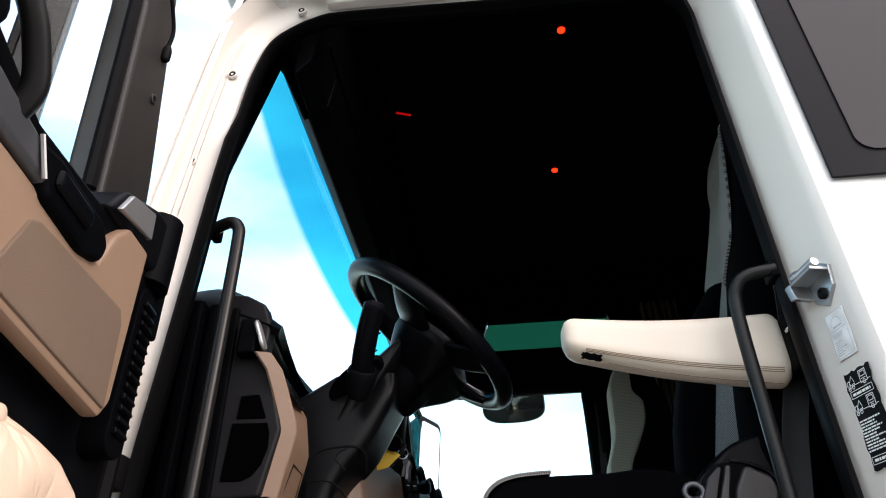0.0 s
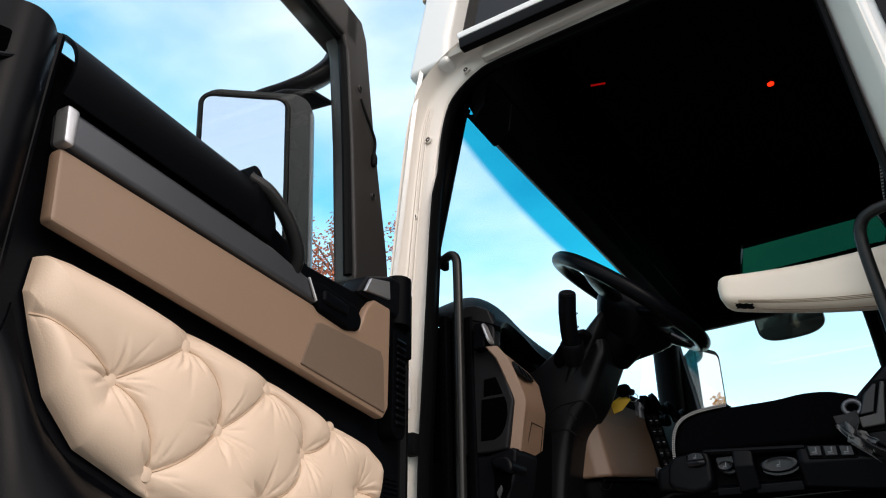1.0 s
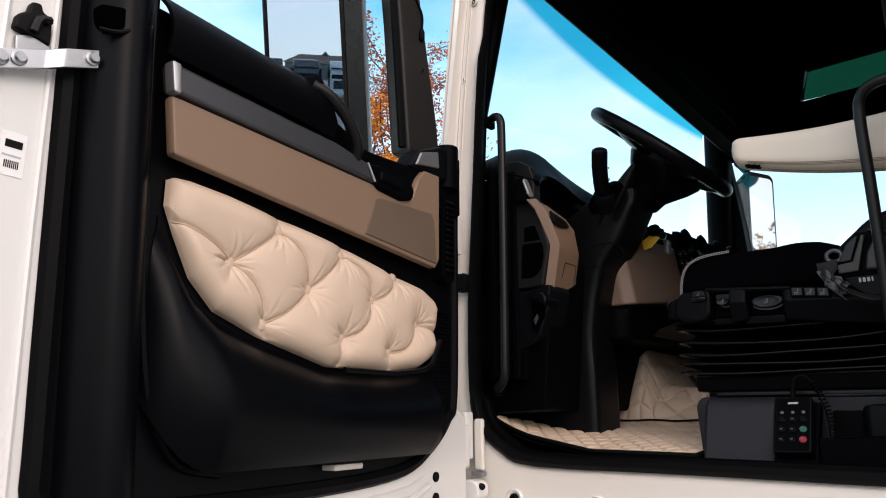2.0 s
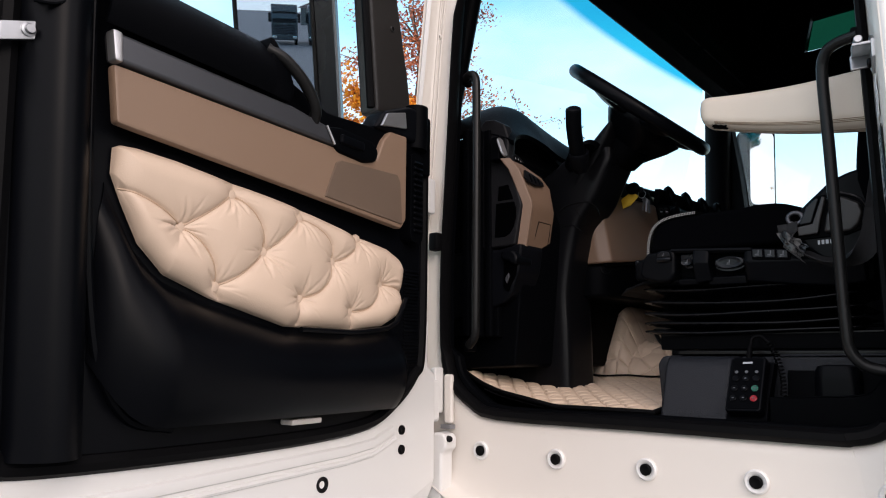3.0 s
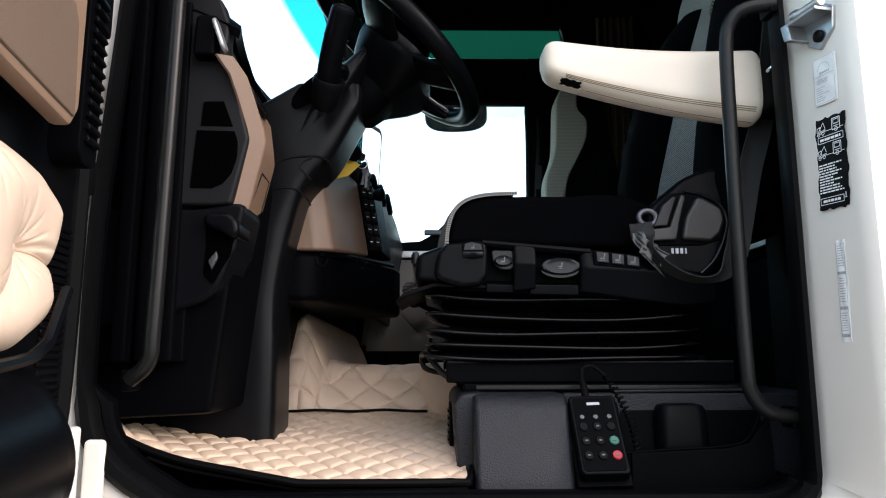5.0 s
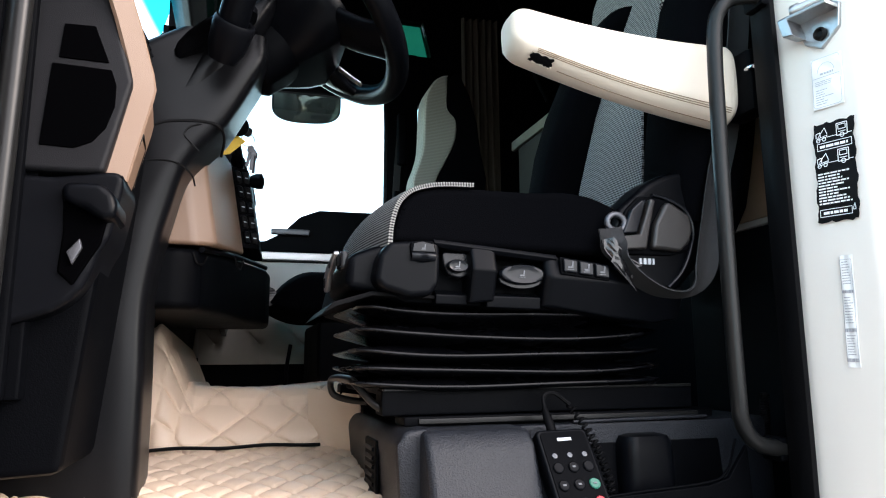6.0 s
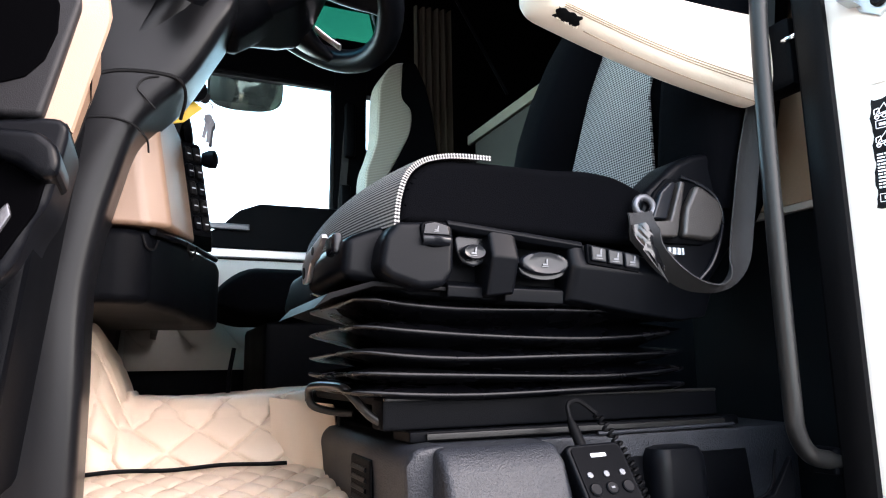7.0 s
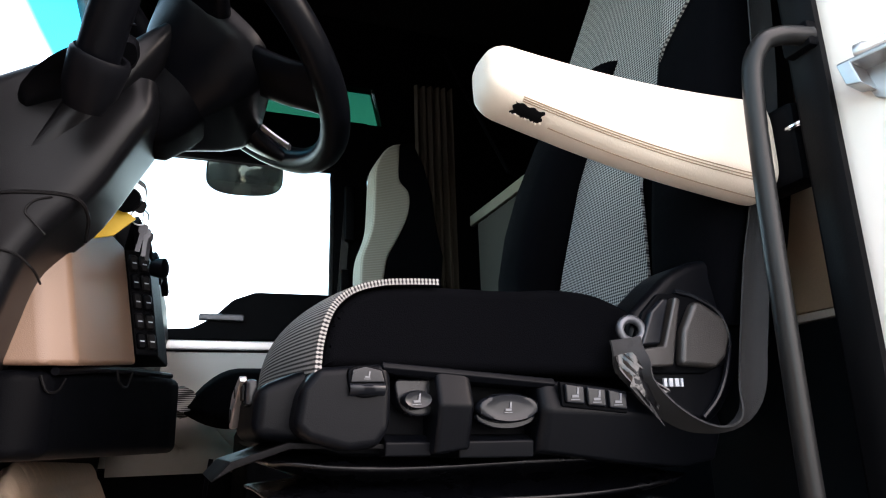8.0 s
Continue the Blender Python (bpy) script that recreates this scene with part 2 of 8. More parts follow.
SIDEGLASS = glass("clear_door_glass", (0.975, 0.99, 0.985), 0.010, 0.0, 0.16)
GREENGLASS = glass("green_tinted_glass", (0.055, 0.21, 0.145), 0.05)
SMOKE = glass("smoked_window_glass", (0.05, 0.065, 0.09), 0.045, 0.0, 0.26)
SCREEN = band_glass("windscreen_glass", (0.01, 0.50, 0.62), 3.035, 3.080)
# kerb mirror tinted dark grey-green to dim what it reflects
DIMMIRROR = mat("mirror_tinted_dim", (0.24, 0.29, 0.27), 0.06, metal=1.0, bump=0.0, var=0.1, rvar=0.02)
MIRROR = mat("mirror_silver", (0.56, 0.60, 0.64), 0.02, metal=1.0, bump=0.0, var=0.01, rvar=0.0)
DARKTEAL = mat("dark_teal_wall_trim", (0.0040, 0.0056, 0.0072), 0.34, grain=300, bump=0.04, var=0.25, stain=5, spec=0.22)
# housing painted in the grey-green that the mirror glass reflects
HOUSING = mat("grey_green_mirror_housing", (0.030, 0.036, 0.032), 0.32, grain=400, bump=0.04, var=0.15, stain=8, spec=0.4)
MIRRORBLUE = mat("blue_tinted_mirror_silver", (0.30, 0.37, 0.48), 0.0, metal=1.0, bump=0.0, var=0.01, rvar=0.0)
LAMPRED = glow("red_lamp_glow", (1.0, 0.022, 0.004), 1.7)
DIMRED = glow("dim_red_glow", (0.8, 0.008, 0.006), 0.16)
# yard ground of assumed colour, set pale to bounce light into the doorway
YARDBOUNCE = mat("pale_bounce_yard", (0.17, 0.168, 0.16), 0.85, grain=60, bump=0.5, var=0.3, stain=0.7)
BARK = mat("bark", (0.09, 0.07, 0.055), 0.9, grain=30, bump=0.6, var=0.3)
LEAF = island_mat("autumn_leaves", (0.50, 0.13, 0.03), (0.22, 0.06, 0.035))
LEAF2 = island_mat("golden_leaves", (0.90, 0.42, 0.015), (0.62, 0.17, 0.015))
CONIFER = island_mat("conifer_needles", (0.05, 0.08, 0.02), (0.16, 0.14, 0.03))
ROOFTILE = mat("dark_red_roof_tiles", (0.045, 0.020, 0.017), 0.85, grain=20, bump=0.4, var=0.3)
PLASTER = mat("grey_plaster", (0.16, 0.145, 0.13), 0.9, grain=30, bump=0.3)


# ---- mesh helpers ----
def V(*a):
    return Vector(a)


def bm_box(x0, x1, y0, y1, z0, z1, b=0.0, seg=2):
    bm = bmesh.new()
    bmesh.ops.create_cube(bm, size=1)
    for v in bm.verts:
        v.co = V(x0 if v.co.x < 0 else x1, y0 if v.co.y < 0 else y1, z0 if v.co.z < 0 else z1)
    if b:
        bmesh.ops.bevel(bm, geom=bm.edges[:], offset=b, segments=seg, profile=0.5, affect="EDGES")
    return bm


def bm_prism(pts, axis, a, b, bev=0.0, seg=2):
    """A polygon pulled along an axis; pts in the other two axes in the order x, y, z."""
    bm = bmesh.new()

    def at(p, h):
        return {"x": V(h, p[0], p[1]), "y": V(p[0], h, p[1]), "z": V(p[0], p[1], h)}[axis]
    lo = [bm.verts.new(at(p, a)) for p in pts]
    hi = [bm.verts.new(at(p, b)) for p in pts]
    n = len(pts)
    bm.faces.new(lo)
    bm.faces.new(hi[::-1])
    for i in range(n):
        bm.faces.new((lo[i], hi[i], hi[(i + 1) % n], lo[(i + 1) % n]))
    bmesh.ops.recalc_face_normals(bm, faces=bm.faces[:])
    if bev:
        bmesh.ops.bevel(bm, geom=bm.edges[:], offset=bev, segments=seg, profile=0.5, affect="EDGES")
    return bm


def spline(pts, k=6, closed=False):
    pts = [Vector(p) for p in pts]
    n = len(pts)
    out = []
    for i in range(n if closed else n - 1):
        p0 = pts[(i - 1) % n] if closed or i > 0 else pts[0] * 2 - pts[1]
        p1, p2 = pts[i], pts[(i + 1) % n]
        p3 = pts[(i + 2) % n] if closed or i + 2 < n else pts[-1] * 2 - pts[-2]
        for j in range(k):
            t = j / k
            out.append(0.5 * ((2 * p1) + (p2 - p0) * t + (2 * p0 - 5 * p1 + 4 * p2 - p3) * t * t + (3 * p1 - p0 - 3 * p2 + p3) * t ** 3))
    if not closed:
        out.append(pts[-1].copy())
    return out


def bm_tube(path, r, n=10, closed=False, flat=1.0, up=None):
    """A round (or flattened) bar along a path; r may be a function of 0..1."""
    path = [Vector(p) for p in path]
    m = len(path)
    bm = bmesh.new()
    rings = []
    ref = Vector(up) if up else None
    last = None
    for i, p in enumerate(path):
        if closed:
            d = path[(i + 1) % m] - path[i - 1]
        else:
            d = path[min(i + 1, m - 1)] - path[max(i - 1, 0)]
        d.normalize()
        if ref:
            a = ref - d * ref.dot(d)
        elif last is None:
            a = d.orthogonal()
        else:
            a = last - d * last.dot(d)
        a.normalize()
        last = a
        c = d.cross(a)
        rr = r(i / max(1, m - 1)) if callable(r) else r
        rings.append([bm.verts.new(p + (a * math.cos(2 * math.pi * k / n) * rr * flat + c * math.sin(2 * math.pi * k / n) * rr)) for k in range(n)])
    for i in range(m if closed else m - 1):
        A, B = rings[i], rings[(i + 1) % m]
        for k in range(n):
            bm.faces.new((A[k], A[(k + 1) % n], B[(k + 1) % n], B[k]))
    if not closed:
        bm.faces.new(rings[0][::-1])
        bm.faces.new(rings[-1])
    bmesh.ops.recalc_face_normals(bm, faces=bm.faces[:])
    return bm


def bm_grid(f, nu, nv, thick=0.0, wrap_u=False):
    bm = bmesh.new()
    g = [[bm.verts.new(f(i / nu, j / nv)) for j in range(nv + 1)] for i in range(nu if wrap_u else nu + 1)]
    for i in range(nu):
        for j in range(nv):
            i2 = (i + 1) % nu if wrap_u else i + 1
            bm.faces.new((g[i][j], g[i2][j], g[i2][j + 1], g[i][j + 1]))
    if thick:
        bmesh.ops.recalc_face_normals(bm, faces=bm.faces[:])
        bmesh.ops.solidify(bm, geom=bm.faces[:], thickness=thick)
    return bm


def bm_cloth(f, nu, nv):
    """A grid whose map runs in metres along both directions, for woven cloth."""
    P = [[Vector(f(i / nu, j / nv)) for j in range(nv + 1)] for i in range(nu + 1)]
    bm = bmesh.new()
    uv = bm.loops.layers.uv.new("UVMap")
    g = [[bm.verts.new(p) for p in row] for row in P]
    U = [0.0]
    for i in range(nu):
        U.append(U[-1] + (P[i + 1][nv // 2] - P[i][nv // 2]).length)
    W = [0.0]
    for j in range(nv):
        W.append(W[-1] + (P[nu // 2][j + 1] - P[nu // 2][j]).length)
    for i in range(nu):
        for j in range(nv):
            fc = bm.faces.new((g[i][j], g[i + 1][j], g[i + 1][j + 1], g[i][j + 1]))
            for lp, (a, b) in zip(fc.loops, ((i, j), (i + 1, j), (i + 1, j + 1), (i, j + 1))):
                lp[uv].uv = (U[a], W[b])
    return bm


def bm_loft(rings, cap=True, closed=True):
    """Skins a row of equal point rings."""
    bm = bmesh.new()
    R = [[bm.verts.new(p) for p in ring] for ring in rings]
    n = len(R[0])
    for A, B in zip(R, R[1:]):
        for k in range(n if closed else n - 1):
            bm.faces.new((A[k], A[(k + 1) % n], B[(k + 1) % n], B[k]))
    if cap:
        bm.faces.new(R[0][::-1])
        bm.faces.new(R[-1])
    bmesh.ops.recalc_face_normals(bm, faces=bm.faces[:])
    return bm


def bm_lathe(profile, m=None, n=20):
    """A turned shape: (radius, height) pairs about the z axis, laid by the pose m."""
    bm = bmesh.new()
    rings = []
    for r, h in profile:
        rings.append([bm.verts.new((r * math.cos(2 * math.pi * k / n), r * math.sin(2 * math.pi * k / n), h)) for k in range(n)])
    for A, B in zip(rings, rings[1:]):
        for k in range(n):
            bm.faces.new((A[k], A[(k + 1) % n], B[(k + 1) % n], B[k]))
    bm.faces.new(rings[0][::-1])
    bm.faces.new(rings[-1])
    bmesh.ops.recalc_face_normals(bm, faces=bm.faces[:])
    if m is not None:
        bm.transform(m)
    return bm


def merge(*bms):
    out = bmesh.new()
    for b in bms:
        me = bpy.data.meshes.new("tmp")
        b.to_mesh(me)
        b.free()
        out.from_mesh(me)
        bpy.data.meshes.remove(me)
    return out


def rrect(w, h, r, n=5):
    """A rounded rectangle as 2-D points about 0, 0."""
    out = []
    for cx, cy, a0 in ((w / 2 - r, h / 2 - r, 0), (-w / 2 + r, h / 2 - r, 90), (-w / 2 + r, -h / 2 + r, 180), (w / 2 - r, -h / 2 + r, 270)):
        for k in range(n + 1):
            a = radians(a0 + 90 * k / n)
            out.append((cx + r * math.cos(a), cy + r * math.sin(a)))
    return out


def turned(bm, m):
    bm.transform(m)
    return bm


WORLD = {}


def thing(name, label, category, at=(0, 0, 0), group="", kind="", m=None):
    ob = new(name)
    ob.empty_display_size = 0.1
    ob.matrix_world = m if m is not None else Matrix.Translation(at)
    ob.matrix_basis = ob.matrix_world
    WORLD[ob] = (m if m is not None else Matrix.Translation(at)).copy()
    return tagged(ob, label, category, group, kind)


def part(name, bm, material, parent=None, label="", smooth=40, local=False, category="", kind="", group=""):
    me = bpy.data.meshes.new(name)
    bmesh.ops.recalc_face_normals(bm, faces=bm.faces[:])
    w = WORLD.get(parent, Matrix.Identity(4))
    if parent is not None and not local:
        bm.transform(w.inverted())
    bm.to_mesh(me)
    bm.free()
    me.materials.append(material)
    if smooth:
        me.shade_smooth()
        me.set_sharp_from_angle(angle=radians(smooth))
    ob = new(name, me)
    if parent is not None:
        ob.parent = parent
    if smooth:
        # flat faces stay flat between rounded edges
        areas = sorted(p.area for p in me.polygons)
        if areas and areas[-1] > 12 * areas[len(areas) // 2]:
            ob.modifiers.new("weighted_normals", "WEIGHTED_NORMAL").keep_sharp = True
    WORLD[ob] = w
    return tagged(ob, label, category, kind=kind, group=group)


def solo(name, bm, material, label, category="", kind="", group="", smooth=40):
    return part(name, bm, material, None, label, smooth, category=category, kind=kind, group=group)


# ---- the setting: ground and cab shell ----
def ground_sheet():
    bm = bmesh.new()
    bmesh.ops.create_grid(bm, x_segments=40, y_segments=40, size=1500)
    for v in bm.verts:
        v.co.z = 0.0
    solo("ground", bm, YARDBOUNCE, "yard ground round the lorry, set pale to bounce light", "ground", "structure", smooth=0)


# driver's door opening, as x, z, the width of the pillar face round it, and how deep that face turns outwards
OPENING = [(-0.35, 1.497, 0.22, 0), (0.0, 1.497, 0.22, 0), (0.37, 1.496, 0.205, 0), (0.415, 1.498, 0.18, 0.10), (0.447, 1.505, 0.145, 0.28), (0.466, 1.515, 0.115, 0.48), (0.478, 1.529, 0.09, 0.68), (0.484, 1.541, 0.075, 0.85), (0.488, 1.565, 0.06, 1),
           (0.489, 1.75, 0.05, 1), (0.490, 2.0, 0.05, 1), (0.490, 2.4, 0.05, 1), (0.489, 2.82, 0.05, 1), (0.480, 2.90, 0.05, 0.6), (0.455, 2.95, 0.05, 0.2),
           (0.40, 2.973, 0.05, 0), (0.1, 2.975, 0.05, 0), (-0.26, 2.988, 0.05, 0), (-0.34, 2.978, 0.058, 0), (-0.40, 2.945, 0.060, 0), (-0.437, 2.905, 0.058, 0),
           (-0.458, 2.84, 0.060, 0), (-0.473, 2.75, 0.060, 0), (-0.494, 2.53, 0.062, 0), (-0.507, 2.32, 0.068, 0), (-0.520, 2.1, 0.076, 0), (-0.532, 1.9, 0.075, 0),
           (-0.532, 1.71, 0.078, 0), (-0.524, 1.62, 0.10, 0), (-0.496, 1.568, 0.14, 0), (-0.435, 1.522, 0.19, 0)]


def opening_ring():
    """The outline, smoothed, each with its outward direction and pillar width."""
    pts = spline([(x, 0, z) for x, z, w, q in OPENING], 3, True)
    n = len(pts)
    m = len(OPENING)
    out = []
    for i, p in enumerate(pts):
        d = pts[(i + 1) % n] - pts[i - 1]
        nrm = V(d.z, 0, -d.x).normalized()
        k, f = divmod(i, 3)
        w, q = [OPENING[k][c] * (1 - f / 3) + OPENING[(k + 1) % m][c] * f / 3 for c in (2, 3)]
        out.append((p, nrm, w, q))
    return out


RING = opening_ring()


def ring_strip(profile):
    """A band round the opening; profile maps the pillar's width and depth to pairs of outward distance and y."""
    rings = []
    for p, n, w, q in RING:
        rings.append([V(p.x, y, p.z) + n * d for d, y in profile(w, q)])
    rings.append(rings[0])
    return bm_loft(rings, cap=False, closed=False)


def pillar_profile(w, q):
    flat = ((0.004, 0.050), (0.003, 0.040), (0.006, 0.030), (0.016, 0.020), (0.030, 0.016), (w * 0.62, 0.014), (w * 0.80, 0.011), (w * 0.93, 0.006), (w, -0.003), (w + 0.004, -0.022), (w + 0.010, -0.046))
    deep = ((0.004, 0.078), (0.003, 0.072), (0.006, 0.064), (0.008, 0.052), (0.0115, 0.030), (0.0185, 0.0), (0.0235, -0.022), (0.028, -0.042), (0.032, -0.054), (0.040, -0.062), (0.052, -0.0605))
    return [(a[0] * (1 - q) + b[0] * q, a[1] * (1 - q) + b[1] * q) for a, b in zip(flat, deep)]


def a_edge(z):
    """Front edge of the corner panel beside the windscreen."""
    return -0.775 + 0.24 * max(0.0, z - 2.15)


def screen_x(y, z):
    return -0.80 + 0.25 * (z - 2.15) - 0.07 * (1 - ((y - 1.15) / 0.95) ** 2)


def cab_shell():
    wall = solo("wall_left", ring_strip(pillar_profile), PRIMER,
                "cream-white painted steel frame round the open doorway", "door frame", "structure", smooth=50)
    # outer skin behind the doorway, with a service flap set in a groove
    skin = bm_grid(lambda a, b: V(0.536 + 1.2 * a, -0.060 + 0.012 * math.sin(a * 3.1) + 0.16 * max(0.0, b - 0.62) ** 1.4, 1.15 + 2.75 * b), 24, 40, 0.02)
    part("side_skin", skin, WHITE, wall, "glossy white side panel behind the doorway")
    lip = bm_tube([V(0.537, -0.052 + 0.16 * max(0.0, (z - 1.15) / 2.75 - 0.62) ** 1.4, z) for z in [1.15 + 0.1 * i for i in range(27)]], 0.011, 10)
    part("corner_bead", lip, WHITE, wall)
    flap = bm_grid(lambda a, b: V(0.653 + 0.7 * a, -0.0622 + 0.012 * math.sin((0.08 + 0.6 * a) * 3.1), 1.16 + (2.000 - 1.16) * b), 12, 12, 0.003)
    part("service_flap", flap, WHITE, wall, "white flap with rounded corner in the side panel")
    gro = spline([V(0.645, -0.0635, 1.16), V(0.644, -0.0635, 1.6), V(0.645, -0.0635, 1.95), V(0.6465, -0.0635, 1.978), V(0.653, -0.0635, 1.998), V(0.668, -0.0633, 2.010), V(0.70, -0.0622, 2.014), V(0.80, -0.060, 2.016), V(1.0, -0.056, 2.02), V(1.34, -0.055, 2.02)], 8)
    part("flap_groove", bm_tube(gro, 0.0017, 8), GAP, wall, "narrow gap round the flap")
    # sill: white valance below the doorway
    val = bm_grid(lambda a, b: V(-0.62 + 1.2 * a, 0.0 - 0.02 * b, 1.26 - 0.5 * b), 12, 6, 0.02)
    part("lower_valance", val, WHITE, wall)
    # front corner panel, wrapping from the doorway to the windscreen
    def corner(a, b):
        z = 1.15 + 2.1 * b
        x0 = -0.604 if z < 2.2 else -0.604 + 0.22 * min(0.1, z - 2.2) + 0.11 * max(0.0, z - 2.3) + 0.18 * max(0.0, z - 2.85) ** 1.5
        x1 = a_edge(z)
        x = x0 + (x1 - x0) * a
        return V(x, -0.044 + 0.02 * a + 0.28 * a ** 1.7, z)
    part("corner_panel", bm_grid(corner, 14, 34, 0.012), WHITE, wall, "white curved panel between door and windscreen")
    # roof side above the doorway
    rail = bm_grid(lambda a, b: V(-0.40 + 0.97 * a + 0.05 * b * (1 - a), -0.044 + 0.05 * b, 3.030 + 0.045 * b), 16, 3, 0.015)
    part("roof_rail", rail, PRIMER, wall)
    upper = bm_grid(lambda a, b: V(-0.40 + 1.00 * a + 0.16 * b * (1 - a), 0.0 + 0.22 * b ** 1.2, 3.42 + 0.5 * b), 12, 6, 0.02)
    part("roof_side", upper, WHITE, wall)
    part("rubber_strip", bm_prism([(-0.350, 3.008), (0.45, 2.966), (0.45, 3.001), (-0.352, 3.046)], "y", -0.056, -0.030, 0.004), RUBBER, wall, "black rubber drip strip above the doorway")
    part("white_rail", bm_prism([(-0.356, 3.050), (0.46, 3.004), (0.46, 3.022), (-0.360, 3.074)], "y", -0.054, -0.010, 0.005), WHITE, wall)
    part("roof_corner", bm_prism([(-0.54, 3.0), (-0.398, 3.0), (-0.393, 3.10), (-0.318, 3.42), (-0.45, 3.42)], "y", -0.045, 0.06, 0.02, 4), WHITE, wall)
    part("roof_post", bm_prism([(0.50, 3.07), (0.60, 3.07), (0.60, 3.42), (0.52, 3.42)], "y", 0.0, 0.06, 0.004), WHITE, wall)
    # the cream cover strip with its joint along the top of the doorway
    for a, b in ((-0.31, 0.47),):
        part("cover_strip", bm_prism([(a, 2.992), (b, 2.981), (b, 3.028), (a + 0.005, 3.036)], "y", -0.003, 0.02, 0.004), PRIMER, wall)
    # rubber door seal
    seal = ring_strip(lambda w, q: [(d * (1 if w > 0.09 else 0.55 if q > 0.3 else 0.35), (0.018 + 0.64 * y if w < 0.061 and q < 0.1 else y) + 0.040 * q) for d, y in ((0.008, 0.026), (0.006, 0.012), (-0.004, 0.003), (-0.016, 0.004), (-0.022, 0.014), (-0.020, 0.03), (-0.012, 0.045), (0.004, 0.05))])
    part("door_seal", seal, RUBBER, wall, "black rubber seal round the doorway")
    inner = ring_strip(lambda w, q: [(d * (1 if w > 0.09 else 0.05), y + 0.030 * q if w > 0.09 else 0.045 + (y - 0.045) * 0.4 + 0.030 * q) for d, y in ((-0.014, 0.045), (-0.023, 0.048), (-0.026, 0.054), (-0.024, 0.075), (-0.012, 0.088), (0.03, 0.09))])
    part("inner_lining", inner, SOOT, wall, "black plastic lining inside the doorway", smooth=30)
    # pressed beads and screws in the front pillar
    side = [(p, n, w) for p, n, w, q in RING if p.x < -0.43 and 1.75 < p.z < 2.9]
    for f, rr in ((0.70, 0.0022), (0.86, 0.0030)):
        part("pillar_bead", bm_tube([V(p.x, 0.0135 - 0.010 * max(0.0, f - 0.62) / 0.31, p.z) + n * (w * f) for p, n, w in side], rr, 6), PRIMER, wall)
    for x, z in ((-0.547, 2.559), (-0.501, 2.797), (-0.583, 2.232), (-0.369, 2.989)):
        sc = part("pillar_screw", bm_lathe([(0.0105, -0.004), (0.0105, 0.004), (0.0085, 0.0055), (0.0072, 0.004)], pose(x, 0.0110, z, 90), 18), PRIMER, wall)
        part("screw_head", bm_lathe([(0.0074, -0.002), (0.0074, 0.0042), (0.0035, 0.0048), (0.0025, 0.003)], pose(x, 0.0110, z, 90), 14), INK, sc, "dark screw head")
    # round plugs along the sill
    for i in range(5):
        x = -0.400 + 0.2185 * i
        plug = part("plug_seat", bm_lathe([(0.023, -0.004), (0.023, 0.002), (0.020, 0.005), (0.014, 0.003), (0.012, 0.0)], pose(x, 0.012, 1.414, 90), 22), WHITE, wall)
        part("plug", bm_lathe([(0.012, 0.0), (0.012, 0.004), (0.009, 0.006), (0.003, 0.004)], pose(x, 0.010, 1.414, 90), 18), RUBBER, plug, "black rubber plug")
    # side windows on this side
    w = solo("window_1", bm_prism([(-0.40, 3.09), (0.50, 3.08), (0.52, 3.40), (-0.345, 3.40)], "y", 0.018, 0.022), SMOKE, "dark glass strip above the driver's door", "window", "structure", smooth=0)
    w.visible_shadow = False
    part("window_frame", bm_tube([V(-0.415, 0.014, 3.07), V(0.0, 0.012, 3.066), V(0.51, 0.012, 3.066)], 0.012, 8, flat=1.6, up=(0, 0, 1)), RUBBER, w)
    part("window_frame", bm_tube([V(-0.415, 0.014, 3.07), V(-0.355, 0.03, 3.41)], 0.009, 8), RUBBER, w)
    w = solo("window_2", bm_prism([(0.906 + p[0], 2.667 + p[1]) for p in rrect(0.588, 0.566, 0.03, 6)], "y", -0.0715, -0.0685), SMOKE, "smoked sleeper window behind the doorway", "window", "structure", smooth=0)
    w.visible_shadow = False
    fr = bm_prism([(0.556, 2.337), (1.25, 2.337), (1.25, 2.99), (0.556, 2.99)], "y", -0.068, -0.0625, 0.002)
    part("window_frame", fr, mat("smoked_frame_print", (0.006, 0.0065, 0.008), 0.3, grain=500, bump=0.0, spec=0.07), w, "black printed border of the side window")


